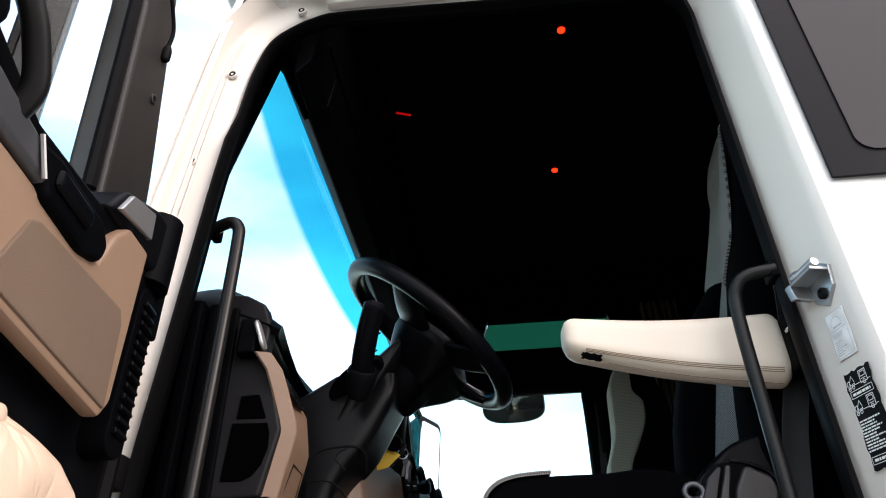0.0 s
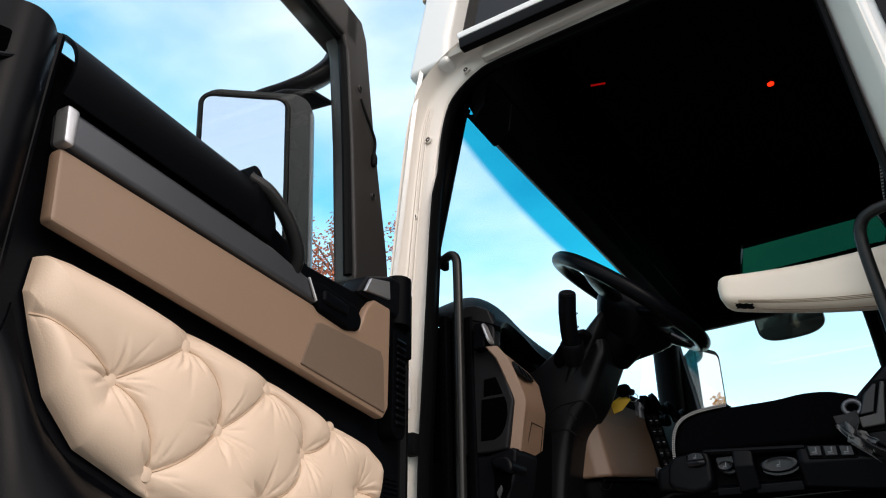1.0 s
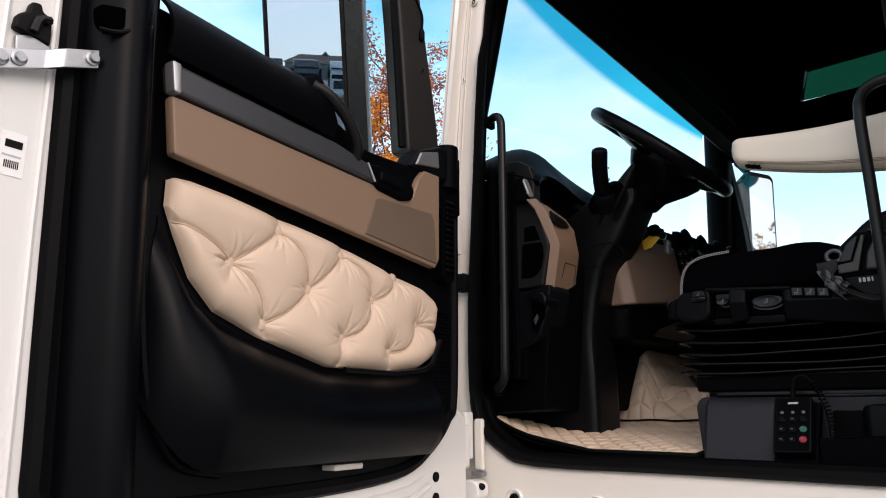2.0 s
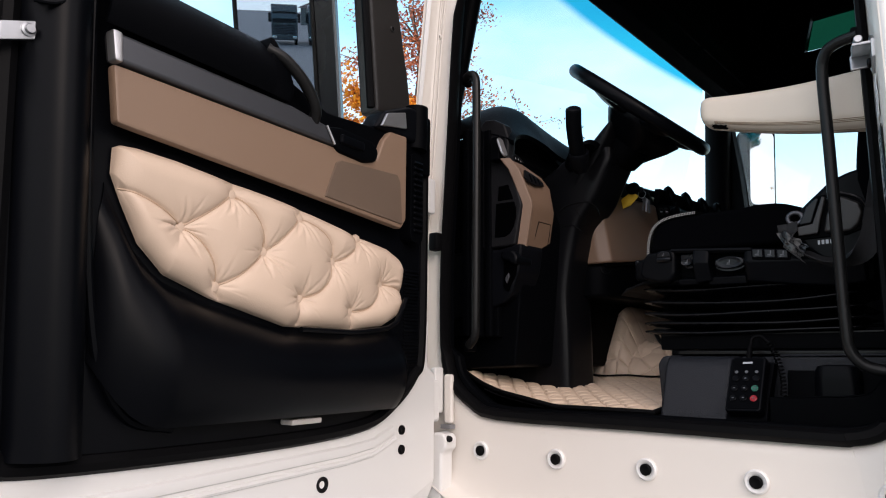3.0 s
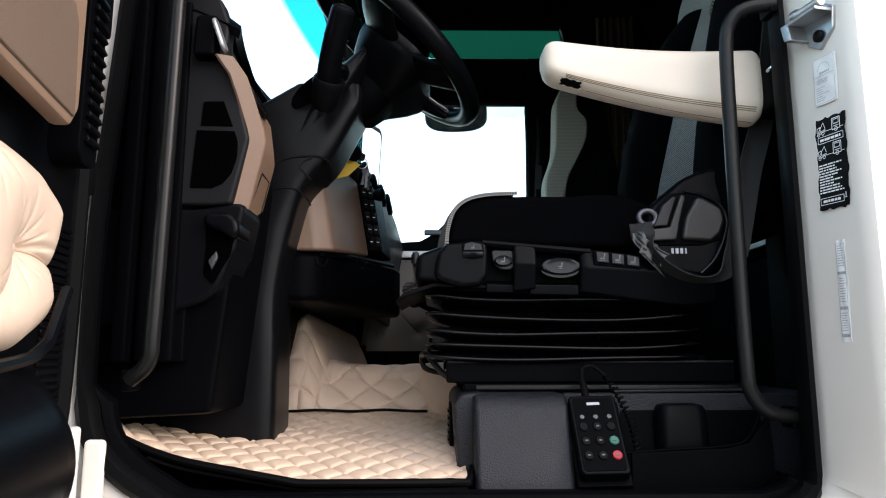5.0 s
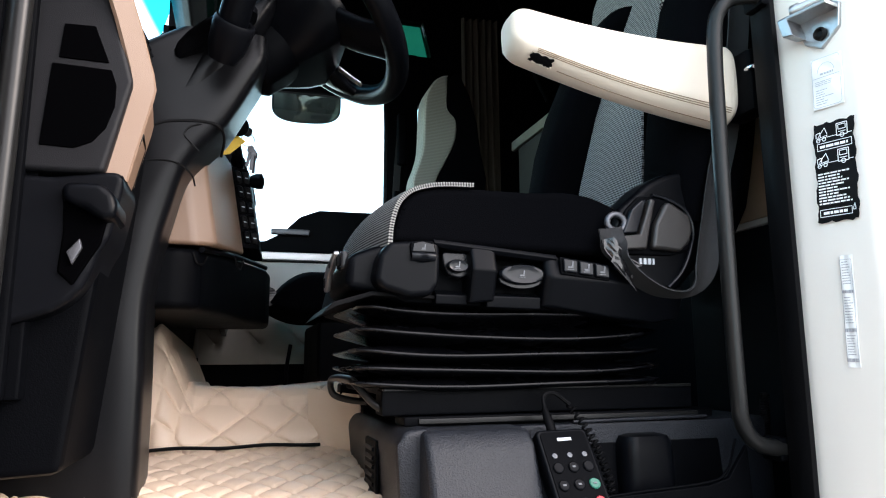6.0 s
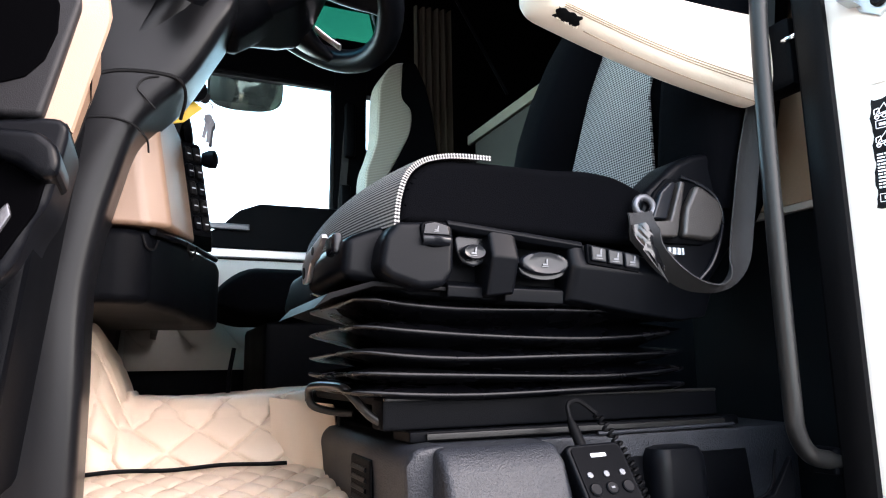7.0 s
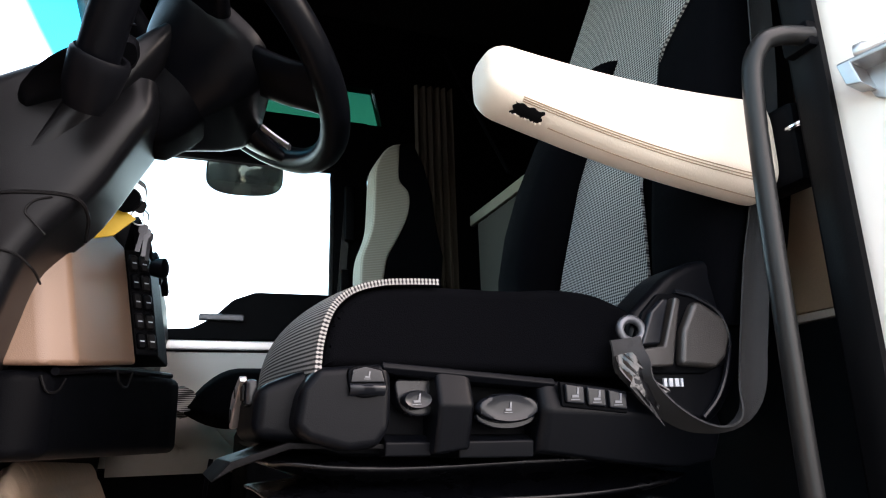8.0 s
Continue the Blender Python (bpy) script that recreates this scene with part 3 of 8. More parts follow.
def cab_inside():
    # floor tub and sill step
    fl = solo("floor", bm_box(-0.95, 1.75, 0.075, 2.28, 1.40, 1.500, 0.004), SOOT, "black cab floor", "floor", "structure")
    part("sill_step", bm_prism([(0.040, 1.440), (0.050, 1.470), (0.075, 1.492), (0.115, 1.504), (0.14, 1.512), (0.14, 1.43), (0.042, 1.43)], "x", -0.50, 0.485, 0.003), GREY, fl, "ribbed dark plastic step plate at the doorway")
    for i in range(3):
        part("step_rib", bm_box(-0.40, 0.44, 0.066 + 0.015 * i, 0.071 + 0.015 * i, 1.486 + 0.006 * i, 1.497 + 0.005 * i, 0.0015), GREY, fl)
    part("toe_board", bm_grid(lambda a, b: V(-0.52 - 0.33 * a, 0.10 + 2.1 * b, 1.50 + 0.40 * a ** 1.2), 8, 8, 0.02), SOOT, fl)
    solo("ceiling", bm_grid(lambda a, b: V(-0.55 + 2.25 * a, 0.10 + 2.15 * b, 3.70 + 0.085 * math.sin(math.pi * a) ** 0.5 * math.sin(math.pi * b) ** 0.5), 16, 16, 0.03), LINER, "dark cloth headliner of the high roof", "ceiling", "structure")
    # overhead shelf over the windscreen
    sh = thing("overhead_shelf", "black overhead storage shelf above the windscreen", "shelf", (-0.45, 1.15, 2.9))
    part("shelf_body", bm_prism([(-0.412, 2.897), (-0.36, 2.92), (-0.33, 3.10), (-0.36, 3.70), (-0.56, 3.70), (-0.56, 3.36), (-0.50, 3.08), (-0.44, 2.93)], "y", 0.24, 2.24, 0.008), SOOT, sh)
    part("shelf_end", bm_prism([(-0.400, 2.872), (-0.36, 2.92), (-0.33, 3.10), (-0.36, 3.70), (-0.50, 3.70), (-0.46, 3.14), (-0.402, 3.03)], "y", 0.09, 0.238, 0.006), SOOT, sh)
    part("blind_bar", bm_tube([V(-0.440, 0.150, 2.950), V(-0.418, 0.26, 2.905)], 0.010, 8), SOOT, sh, "end of the rolled blind")
    for i in range(3):
        part("shelf_flap", bm_box(-0.352, -0.335, 0.14 + 0.71 * i, 0.82 + 0.71 * i, 3.02, 3.30, 0.008), SOOT, sh)
    hook = spline([V(-0.437, 0.150, 2.945), V(-0.449, 0.144, 2.955), V(-0.444, 0.143, 2.972)], 4)
    part("visor_hook", bm_tube(hook, 0.007, 8), RUBBER, sh)
    # front wall below the screen
    fw = solo("wall_front", bm_grid(lambda a, b: V(screen_x(0.1 + 2.1 * a, 2.12) - 0.01, 0.1 + 2.1 * a, 0.9 + 1.24 * b), 20, 6, 0.03), SOOT, "front bulkhead below the windscreen", "wall", "structure")
    ws = solo("windscreen", bm_grid(lambda a, b: V(screen_x(0.17 + 1.98 * a, 2.12 + 1.20 * b), 0.17 + 1.98 * a, 2.12 + 1.20 * b), 30, 16), SCREEN, "clear windscreen with a blue tinted band along its top", "window", "structure")
    ws.visible_shadow = False
    part("screen_frame", bm_tube([V(screen_x(0.17 + 1.98 * i / 20, 2.12) + 0.004, 0.17 + 1.98 * i / 20, 2.12) for i in range(21)], 0.015, 8), RUBBER, ws)
    # inner front pillars
    for y, s in ((0.235, 1), (2.10, -1)):
        pil = [V(a_edge(z) + 0.045 if s > 0 else -0.545 + 0.05 * (z - 2.4), y + s * (-0.03) if s > 0 else 2.225, z) for z in [2.0 + 0.1 * i for i in range(12)]]
        part("pillar_trim", bm_tube(pil, 0.030 if s > 0 else 0.066, 10, flat=1.0), SOOT, fw, "black inner trim of the front pillar")
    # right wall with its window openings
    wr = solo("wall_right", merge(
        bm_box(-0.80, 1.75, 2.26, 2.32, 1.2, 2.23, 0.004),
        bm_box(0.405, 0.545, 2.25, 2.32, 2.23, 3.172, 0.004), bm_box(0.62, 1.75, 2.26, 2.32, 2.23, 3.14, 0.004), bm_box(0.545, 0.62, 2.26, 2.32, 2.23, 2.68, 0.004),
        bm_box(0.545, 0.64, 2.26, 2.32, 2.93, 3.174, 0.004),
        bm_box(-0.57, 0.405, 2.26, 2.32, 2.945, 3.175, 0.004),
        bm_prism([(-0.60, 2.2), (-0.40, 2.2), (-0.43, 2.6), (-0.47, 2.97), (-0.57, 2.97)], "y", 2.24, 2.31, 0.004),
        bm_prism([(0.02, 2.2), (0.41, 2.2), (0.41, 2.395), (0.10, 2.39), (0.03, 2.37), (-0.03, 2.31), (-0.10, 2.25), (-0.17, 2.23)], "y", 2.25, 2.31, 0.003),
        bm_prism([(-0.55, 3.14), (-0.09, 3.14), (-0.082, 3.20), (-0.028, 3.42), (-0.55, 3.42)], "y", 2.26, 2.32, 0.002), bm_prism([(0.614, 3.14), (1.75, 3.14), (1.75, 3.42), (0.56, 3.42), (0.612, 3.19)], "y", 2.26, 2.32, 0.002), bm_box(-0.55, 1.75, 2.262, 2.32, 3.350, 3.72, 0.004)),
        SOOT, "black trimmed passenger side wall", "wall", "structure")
    dp = thing("door_2", "closed passenger door with a grey lower panel and silver strip", "door", (0, 2.25, 1.6), kind="structure")
    part("lower_panel", bm_box(-0.42, 0.44, 2.225, 2.262, 1.77, 2.165, 0.012), PANELGREY, dp, "pale grey door lining")
    part("trim_strip", bm_box(-0.42, 0.44, 2.21, 2.255, 2.170, 2.205, 0.006), SILVER, dp, "satin silver strip")
    part("upper_panel", bm_prism([(-0.42, 2.205), (0.44, 2.205), (0.44, 2.395), (0.10, 2.392), (0.02, 2.36), (-0.05, 2.29), (-0.12, 2.25), (-0.42, 2.235)], "y", 2.215, 2.262, 0.01), SOOT, dp)
    part("door_handle", bm_box(-0.10, 0.06, 2.19, 2.215, 2.275, 2.30, 0.006), SILVERDARK, dp, "dark silver inner handle")
    part("foot_panel", bm_box(-0.42, 0.44, 2.23, 2.262, 1.56, 1.765, 0.008), SOOT, dp)
    def tuft(a, b):
        x, z = -0.36 + 0.72 * a, 1.745 + 0.19 * b
        d = min(((x + 0.30 - 0.17 * i) ** 2 + (z - 1.822) ** 2) ** 0.5 for i in range(5))
        fold = min(abs(x + 0.30 - 0.17 * i + 0.9 * (z - 1.822)) for i in range(5)) if z > 1.822 else 1.0
        return V(x, 2.215 - 0.030 * math.sin(math.pi * min(1.0, 0.15 + 0.8 * b)) ** 0.5 + 0.014 * math.exp(-(d / 0.018) ** 2) + 0.008 * math.exp(-(fold / 0.006) ** 2), z)
    tp = part("tufted_panel", bm_grid(tuft, 110, 36, 0.01), SHADEDCREAM, dp, "tufted cream leather insert, its shade put into the colour", smooth=60)
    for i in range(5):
        part("button", bm_lathe([(0.009, 0.0), (0.008, 0.004), (0.004, 0.006)], pose(-0.30 + 0.17 * i, 2.198, 1.822, 90), 12), SHADEDCREAM, tp)
    for nm, pts, m_, lab in (("window_3", [(-0.43, 2.24), (-0.17, 2.24), (-0.03, 2.32), (0.05, 2.385), (0.405, 2.395), (0.405, 2.945), (-0.46, 2.945)], CLEAR, "clear passenger door window"),
                             ("window_4", [(-0.085, 3.20), (-0.075, 3.188), (0.60, 3.175), (0.617, 3.187), (0.568, 3.362), (0.552, 3.374), (-0.018, 3.367), (-0.036, 3.354)], GREENGLASS, "green tinted glass strip above the passenger door"),
                             ("window_5", [(0.545, 2.68), (0.62, 2.68), (0.62, 2.93), (0.545, 2.93)], CLEAR, "clear sleeper window on the passenger side")):
        w = solo(nm, bm_prism(pts, "y", 2.286, 2.290), m_, lab, "window", "structure", smooth=0)
        w.visible_shadow = False
    part("window_frame", bm_tube(spline([V(0.40, 2.262, 2.40), V(0.40, 2.262, 2.90), V(0.36, 2.262, 2.94), V(-0.42, 2.262, 2.945)], 8), 0.014, 8), RUBBER, wr)
    solo("wall_rear", bm_box(1.72, 1.80, -0.02, 2.32, 1.2, 3.75, 0.004), WALLBROWN, "brown rear wall of the sleeper", "wall", "structure")
    roof = solo("roof", bm_grid(lambda a, b: V(-0.36 + 2.19 * a, -0.02 + 2.36 * b, 3.80 + 0.12 * math.sin(math.pi * b) ** 0.6), 12, 16, 0.02), WHITE, "white roof shell", "roof", "structure")
    part("roof_front", bm_grid(lambda a, b: V(-0.48 - 0.08 * math.sin(math.pi * a) + 0.12 * b, 0.10 + 2.12 * a, 3.28 + 0.55 * b), 16, 6, 0.02), WHITE, roof)
    # inner left lining above and behind the doorway
    solo("side_lining", merge(bm_box(0.69, 1.75, 0.055, 0.085, 1.45, 2.36, 0.004), bm_box(-0.55, 1.75, 0.05, 0.08, 3.42, 3.74, 0.004),
                              bm_box(1.22, 1.75, 0.055, 0.085, 2.36, 3.42, 0.004), bm_box(0.53, 1.75, 0.055, 0.085, 2.99, 3.42, 0.004)), WALLBROWN, "brown lining of the sleeper's side wall", "wall", "structure")
    tr = solo("trim_rail", bm_box(0.69, 1.7, 0.086, 0.10, 1.920, 1.936, 0.003), PANELGREY, "pale trim rail along the sleeper wall", "trim", "structure")
    part("lower_lining", bm_box(0.69, 1.7, 0.086, 0.094, 1.46, 1.915, 0.003), SOOT, tr)


def sleeper():
    sp = solo("side_panel", bm_box(0.655, 0.67, 0.09, 0.50, 1.984, 2.60, 0.004), WALLBROWN, "brown trim panel behind the driver's seat", "trim", "structure")
    part("pale_strip", bm_box(0.650, 0.668, 0.09, 0.50, 1.972, 1.983, 0.002), PANELGREY, sp)
    part("lower_part", bm_box(0.655, 0.67, 0.09, 0.50, 1.50, 1.971, 0.004), DARKTEAL, sp)
    b = thing("bunk", "dark sleeper bunk behind the seats with a pale edge rail", "bed", (1.3, 1.15, 2.0))
    part("bunk_base", bm_box(0.98, 1.71, 0.11, 2.2, 1.50, 2.02, 0.02), SOOT, b)
    part("mattress", bm_box(0.96, 1.71, 0.12, 2.2, 2.02, 2.14, 0.04, 3), CLOTH, b)
    part("edge_strip", bm_box(0.945, 0.965, 0.11, 2.2, 2.045, 2.062, 0.003), PANELGREY, b, "pale edge strip")
    r = solo("bunk_rail", bm_box(0.845, 0.862, 1.15, 1.86, 2.606, 2.646, 0.004), mat("olive_rail_plastic", (0.13, 0.125, 0.095), 0.6, grain=300, bump=0.1), "pale rail of the folding upper bunk", "rail")
    part("rail_panel", bm_box(0.85, 0.86, 1.15, 1.80, 2.20, 2.60, 0.004), mat("olive_grey_cloth", (0.016, 0.016, 0.013), 0.9, grain=300, bump=0.3), r)
    part("rail_strut", bm_tube([V(0.90, 2.2, 3.55), V(0.90, 1.62, 2.74)], 0.007, 6), GREY, r)
    for k, (x0, y0, x1, y1) in enumerate(((0.715, 2.10, 0.88, 2.08), (0.90, 0.13, 0.90, 0.22))):
        def fold(a, bb, x0=x0, y0=y0, x1=x1, y1=y1):
            q = 0.022 * math.sin(a * 2 * math.pi * 5.3) + 0.01 * math.sin(a * 17 + bb * 2)
            n = V(y1 - y0, -(x1 - x0), 0).normalized()
            return V(x0 + (x1 - x0) * a, y0 + (y1 - y0) * a, 1.95 + 1.35 * bb) + n * q * (1 - 0.3 * bb)
        solo("curtain", bm_grid(fold, 48, 10, 0.004), CURTAIN, "dark brown gathered sleeper curtain", "curtain", group="sleeper curtains")


def underbody():
    """Plain running gear that carries the cab."""
    u = thing("lorry_chassis", "dark steel chassis with front wheels under the cab", "chassis", (0.4, 1.15, 0))
    for y in (0.70, 1.52):
        part("frame_rail", bm_box(-0.6, 2.6, y - 0.04, y + 0.04, 0.72, 1.0, 0.01), SOOT, u)
    part("axle", bm_tube([V(0.35, 0.2, 0.52), V(0.35, 2.1, 0.52)], 0.07, 12), SOOT, u)
    part("floor_pan", bm_box(-0.75, 1.78, 0.06, 2.26, 1.02, 1.39, 0.03), SOOT, u)
    part("front_bumper", bm_box(-0.92, -0.55, 0.05, 2.27, 0.40, 0.98, 0.06, 3), WHITE, u, "white front bumper")
    part("step_box", bm_box(-0.52, -0.12, 0.02, 0.30, 0.42, 1.02, 0.03), SOOT, u, "black entry step box")
    for z in (0.50, 0.80):
        part("step_tread", bm_box(-0.50, -0.14, 0.004, 0.26, z, z + 0.03, 0.006), GREY, u)
    for y, s in ((0.16, 1), (2.14, -1)):
        w = part("wheel", bm_lathe([(0.28, -0.14), (0.49, -0.14), (0.52, -0.10), (0.52, 0.10), (0.49, 0.14), (0.28, 0.14)], pose(0.35, y, 0.52, 90), 32), RUBBER, u)
        part("rim", bm_lathe([(0.28, 0.15), (0.25, 0.10), (0.12, 0.07), (0.10, 0.13), (0.04, 0.14)], pose(0.35, y, 0.52, 90 * s), 24), SILVERDARK, w, "steel wheel rim")


ground_sheet()
underbody()
cab_shell()
cab_inside()
sleeper()


# ---- the open driver's door; its own axes: u away from the hinge, v towards the doorway's side, z up ----
DOOR = Matrix(((0.1250, 0.9922, 0, -0.465), (-0.9922, 0.1250, 0, -0.02), (0, 0, 1, 0), (0, 0, 0, 1)))
BUTTONS = [(0.841, 1.848), (0.665, 1.829), (0.766, 1.758), (0.742, 1.921), (0.578, 1.908), (0.484, 1.834), (0.397, 1.893), (0.572, 1.752), (0.424, 1.735), (0.322, 1.801)]
FOLDS = [((0.948, 1.890), 0, -0.008, 0.004), (0, 3, 0, -0.002), (0, 2, -0.013, 0.011), (2, 1, 0, -0.008), (3, 1, -0.016, 0.012), (1, 4, 0, -0.003), (4, 5, -0.021, 0.012), (5, 6, -0.003, -0.011), (5, 7, -0.018, -0.014),
         (8, 9, -0.012, -0.018), (9, (0.236, 1.786), 0, 0.004), (2, (0.752, 1.735), 0, 0), (7, (0.573, 1.695), 0, 0), (8, (0.409, 1.695), 0, 0), (3, (0.735, 1.947), 0, 0), (4, (0.565, 1.932), 0, 0), (6, (0.39, 1.90), 0, 0)]
PLEATS = [(5, 0.45, 1.80), (5, 0.455, 1.775), (4, 0.555, 1.865), (4, 0.535, 1.86), (1, 0.66, 1.775), (1, 0.615, 1.79), (7, 0.565, 1.80), (5, 0.52, 1.765), (0, 0.875, 1.835), (6, 0.43, 1.835), (9, 0.255, 1.81), (8, 0.41, 1.785), (0, 0.845, 1.900), (0, 0.815, 1.795), (0, 0.900, 1.842), (3, 0.765, 1.875), (3, 0.715, 1.890), (1, 0.690, 1.880), (1, 0.700, 1.800), (2, 0.795, 1.790), (4, 0.600, 1.862), (4, 0.620, 1.925), (6, 0.375, 1.850), (6, 0.355, 1.885), (5, 0.510, 1.865), (7, 0.605, 1.775), (9, 0.345, 1.845), (8, 0.455, 1.765)]
TOP = [(0.235, 1.80), (0.240, 1.845), (0.262, 1.872), (0.30, 1.886), (0.41, 1.901), (0.585, 1.930), (0.745, 1.946), (0.857, 1.957), (0.925, 1.960), (0.950, 1.958), (0.960, 1.952)]
BOT = [(0.235, 1.80), (0.245, 1.757), (0.268, 1.727), (0.31, 1.708), (0.42, 1.696), (0.60, 1.697), (0.77, 1.737), (0.86, 1.768), (0.908, 1.812), (0.940, 1.870), (0.952, 1.895), (0.960, 1.912)]


def lerp(tab, u):
    for (a, p), (b, q) in zip(tab, tab[1:]):
        if u <= b:
            return p + (q - p) * (u - a) / (b - a)
    return tab[-1][1]


def curved(s, t):
    """A fold from button to button, bowed by the given amount at its middle."""
    a, b, du, dz = s
    (au, az), (bu, bz) = [BUTTONS[q] if isinstance(q, int) else q for q in (a, b)]
    k = 4 * t * (1 - t)
    return au + (bu - au) * t + du * k, az + (bz - az) * t + dz * k


FOLD_PTS = [[curved(s, k / 7) for k in range(8)] for s in FOLDS]


def dist_fold(u, z):
    best = 9.0
    for line in FOLD_PTS:
        for (au, az), (bu, bz) in zip(line, line[1:]):
            du, dz = bu - au, bz - az
            t = max(0.0, min(1.0, ((u - au) * du + (z - az) * dz) / (du * du + dz * dz)))
            d = (u - au - du * t) ** 2 + (z - az - dz * t) ** 2
            if d < best:
                best = d
    return math.sqrt(best)


def tuft_height(u, z):
    zt, zb = lerp(TOP, u), lerp(BOT, u)
    e = min(zt - z, z - zb, u - 0.235, 0.960 - u)
    edge = max(0.0, min(1.0, e / 0.042))
    h = 0.036 * math.sqrt(max(0.0, 1 - (1 - edge) ** 2))
    d = dist_fold(u, z)
    soft = min(1.0, h / 0.02)
    h -= (0.0125 * math.exp(-d / 0.019) + 0.0035 * math.exp(-(d / 0.0032) ** 2)) * soft
    for k, pu, pz in PLEATS:
        bu, bz = BUTTONS[k]
        du, dz = pu - bu, pz - bz
        L = math.hypot(du, dz)
        t = ((u - bu) * du + (z - bz) * dz) / (L * L)
        if 0 < t < 1:
            q = ((u - bu) * dz - (z - bz) * du) / L + 0.0025 * math.sin(t * 4 + k)
            fade = (1 - t) * min(1.0, t * 6)
            h -= 0.0050 * math.exp(-(q / 0.0030) ** 2) * fade
            h += 0.0022 * math.exp(-((abs(q) - 0.007) / 0.004) ** 2) * fade
    for k, (bu, bz) in enumerate(BUTTONS):
        r = math.hypot(u - bu, z - bz)
        if r < 0.10:
            a = math.atan2(z - bz, u - bu)
            h -= h * 0.58 * math.exp(-(r / 0.021) ** 1.3)
            crease = 1 - abs(math.sin(a * 4.5 + k * 1.7 + 1.3 * math.sin(a * 2 + k)))
            h -= 0.0030 * crease ** 3 * math.exp(-((r - 0.022) / 0.014) ** 2) * edge
            crease = 1 - abs(math.sin(a * 3.0 + k * 2.9 + 0.8 * math.sin(a * 3 + k)))
            h -= 0.0018 * crease ** 5 * math.exp(-((r - 0.040) / 0.020) ** 2) * edge
    h += 0.0006 * noise.noise(V(u * 30, z * 30, 3.1)) * edge
    return max(h, 0.0) + 0.002


def cabin_door():
    d = thing("truck_door", "open white lorry door with tan and cream tufted leather lining", "door", m=DOOR)
    P = lambda name, bm, m_, lab="", par=None, smooth=40: part(name, bm, m_, par or d, lab, smooth, local=True)
    shell = P("door_shell", bm_prism([(0.015, 1.33), (0.015, 1.56), (0.045, 1.62), (0.05, 2.13), (1.05, 2.16), (1.10, 2.26), (1.19, 2.26), (1.19, 2.0), (1.18, 1.5), (1.13, 1.25), (0.10, 1.22)], "y", -0.15, -0.045, 0.008), WHITE, "white painted steel door shell")
    P("inner_flange", bm_prism([(0.03, 1.34), (0.03, 1.60), (0.12, 1.66), (0.25, 1.52), (0.9, 1.49), (1.04, 1.52), (1.085, 2.26), (1.195, 2.26), (1.185, 1.42), (1.12, 1.33), (0.12, 1.31)], "y", -0.046, -0.036, 0.003), WHITE, par=shell)
    P("pressed_bead", bm_tube([V(0.20, -0.036, 1.475), V(0.27, -0.036, 1.452), V(0.36, -0.036, 1.444), V(0.95, -0.036, 1.425)], 0.012, 8, flat=0.6, up=(0, 1, 0)), WHITE, par=shell)
    P("pressed_bead", bm_tube([V(0.19, -0.036, 1.455), V(0.27, -0.036, 1.428), V(0.36, -0.036, 1.420), V(0.95, -0.036, 1.401)], 0.006, 8), WHITE, par=shell)
    for u0, u1 in ((1.112, 1.120), (1.176, 1.180)):
        P("pressed_bead", bm_tube([V(u0 - 0.012, -0.036, 1.50), V(u0, -0.036, 1.85), V(u1, -0.036, 2.255)], 0.005, 8), WHITE, par=shell)
    for z in (1.473, 1.428):
        P("rubber_plug", bm_lathe([(0.011, -0.003), (0.011, 0.004), (0.008, 0.006), (0.002, 0.005)], pose(0.168, -0.036, z, -90), 18), RUBBER, "black rubber plug", shell)
    P("drain_grommet", bm_lathe([(0.016, -0.003), (0.016, 0.003), (0.009, 0.001), (0.004, -0.002)], pose(0.43, -0.036, 1.385, -90), 18), INK, "dark hole", shell)
    # window frame
    P("front_post", bm_prism([(0.110, 2.24), (0.130, 2.36), (0.205, 2.66), (0.258, 2.92), (0.285, 2.966), (0.36, 2.966), (0.36, 2.857), (0.338, 2.82), (0.297, 2.575), (0.262, 2.30), (0.255, 2.24)], "y", -0.115, -0.055, 0.010), BROWNGREY, "dark grey front post of the window frame")
    P("top_bar", bm_prism([(0.30, 2.855), (1.08, 2.855), (1.12, 2.90), (1.11, 2.966), (0.30, 2.966)], "y", -0.135, -0.055, 0.010), BROWNGREY)
    P("rear_post", bm_prism([(1.12, 2.24), (1.165, 2.24), (1.165, 2.9), (1.12, 2.9)], "y", -0.135, -0.055, 0.008), BROWNGREY)
    for pts in ([V(0.262, -0.072, 2.25), V(0.299, -0.072, 2.565), V(0.336, -0.072, 2.80), V(0.352, -0.072, 2.846), V(0.38, -0.072, 2.852), V(1.06, -0.072, 2.852)],):
        P("glass_run", bm_tube(spline(pts, 5), 0.010, 8), RUBBER, "black rubber glass channel")
    for u, z in ((0.205, 2.475), (0.282, 2.74)):
        ps = P("post_screw", bm_lathe([(0.0085, -0.003), (0.0085, 0.002), (0.0062, 0.003), (0.006, 0.0)], pose(u, -0.054, z, -90), 16), BROWNGREY)
        P("screw_head", bm_lathe([(0.006, -0.003), (0.006, 0.0005), (0.002, 0.001)], pose(u, -0.054, z, -90), 12), INK, "dark screw head", ps)
    P("mirror_cable", bm_tube(spline([V(0.275, -0.055, 2.715), V(0.252, -0.050, 2.675), V(0.228, -0.048, 2.645), V(0.214, -0.048, 2.622), V(0.213, -0.050, 2.585)], 5), 0.0035, 8), RUBBER, "thin black mirror cable")
    P("cable_grommet", bm_lathe([(0.005, 0), (0.008, 0.004), (0.008, 0.024), (0.005, 0.034)], pose(0.213, -0.050, 2.555), 12), RUBBER)
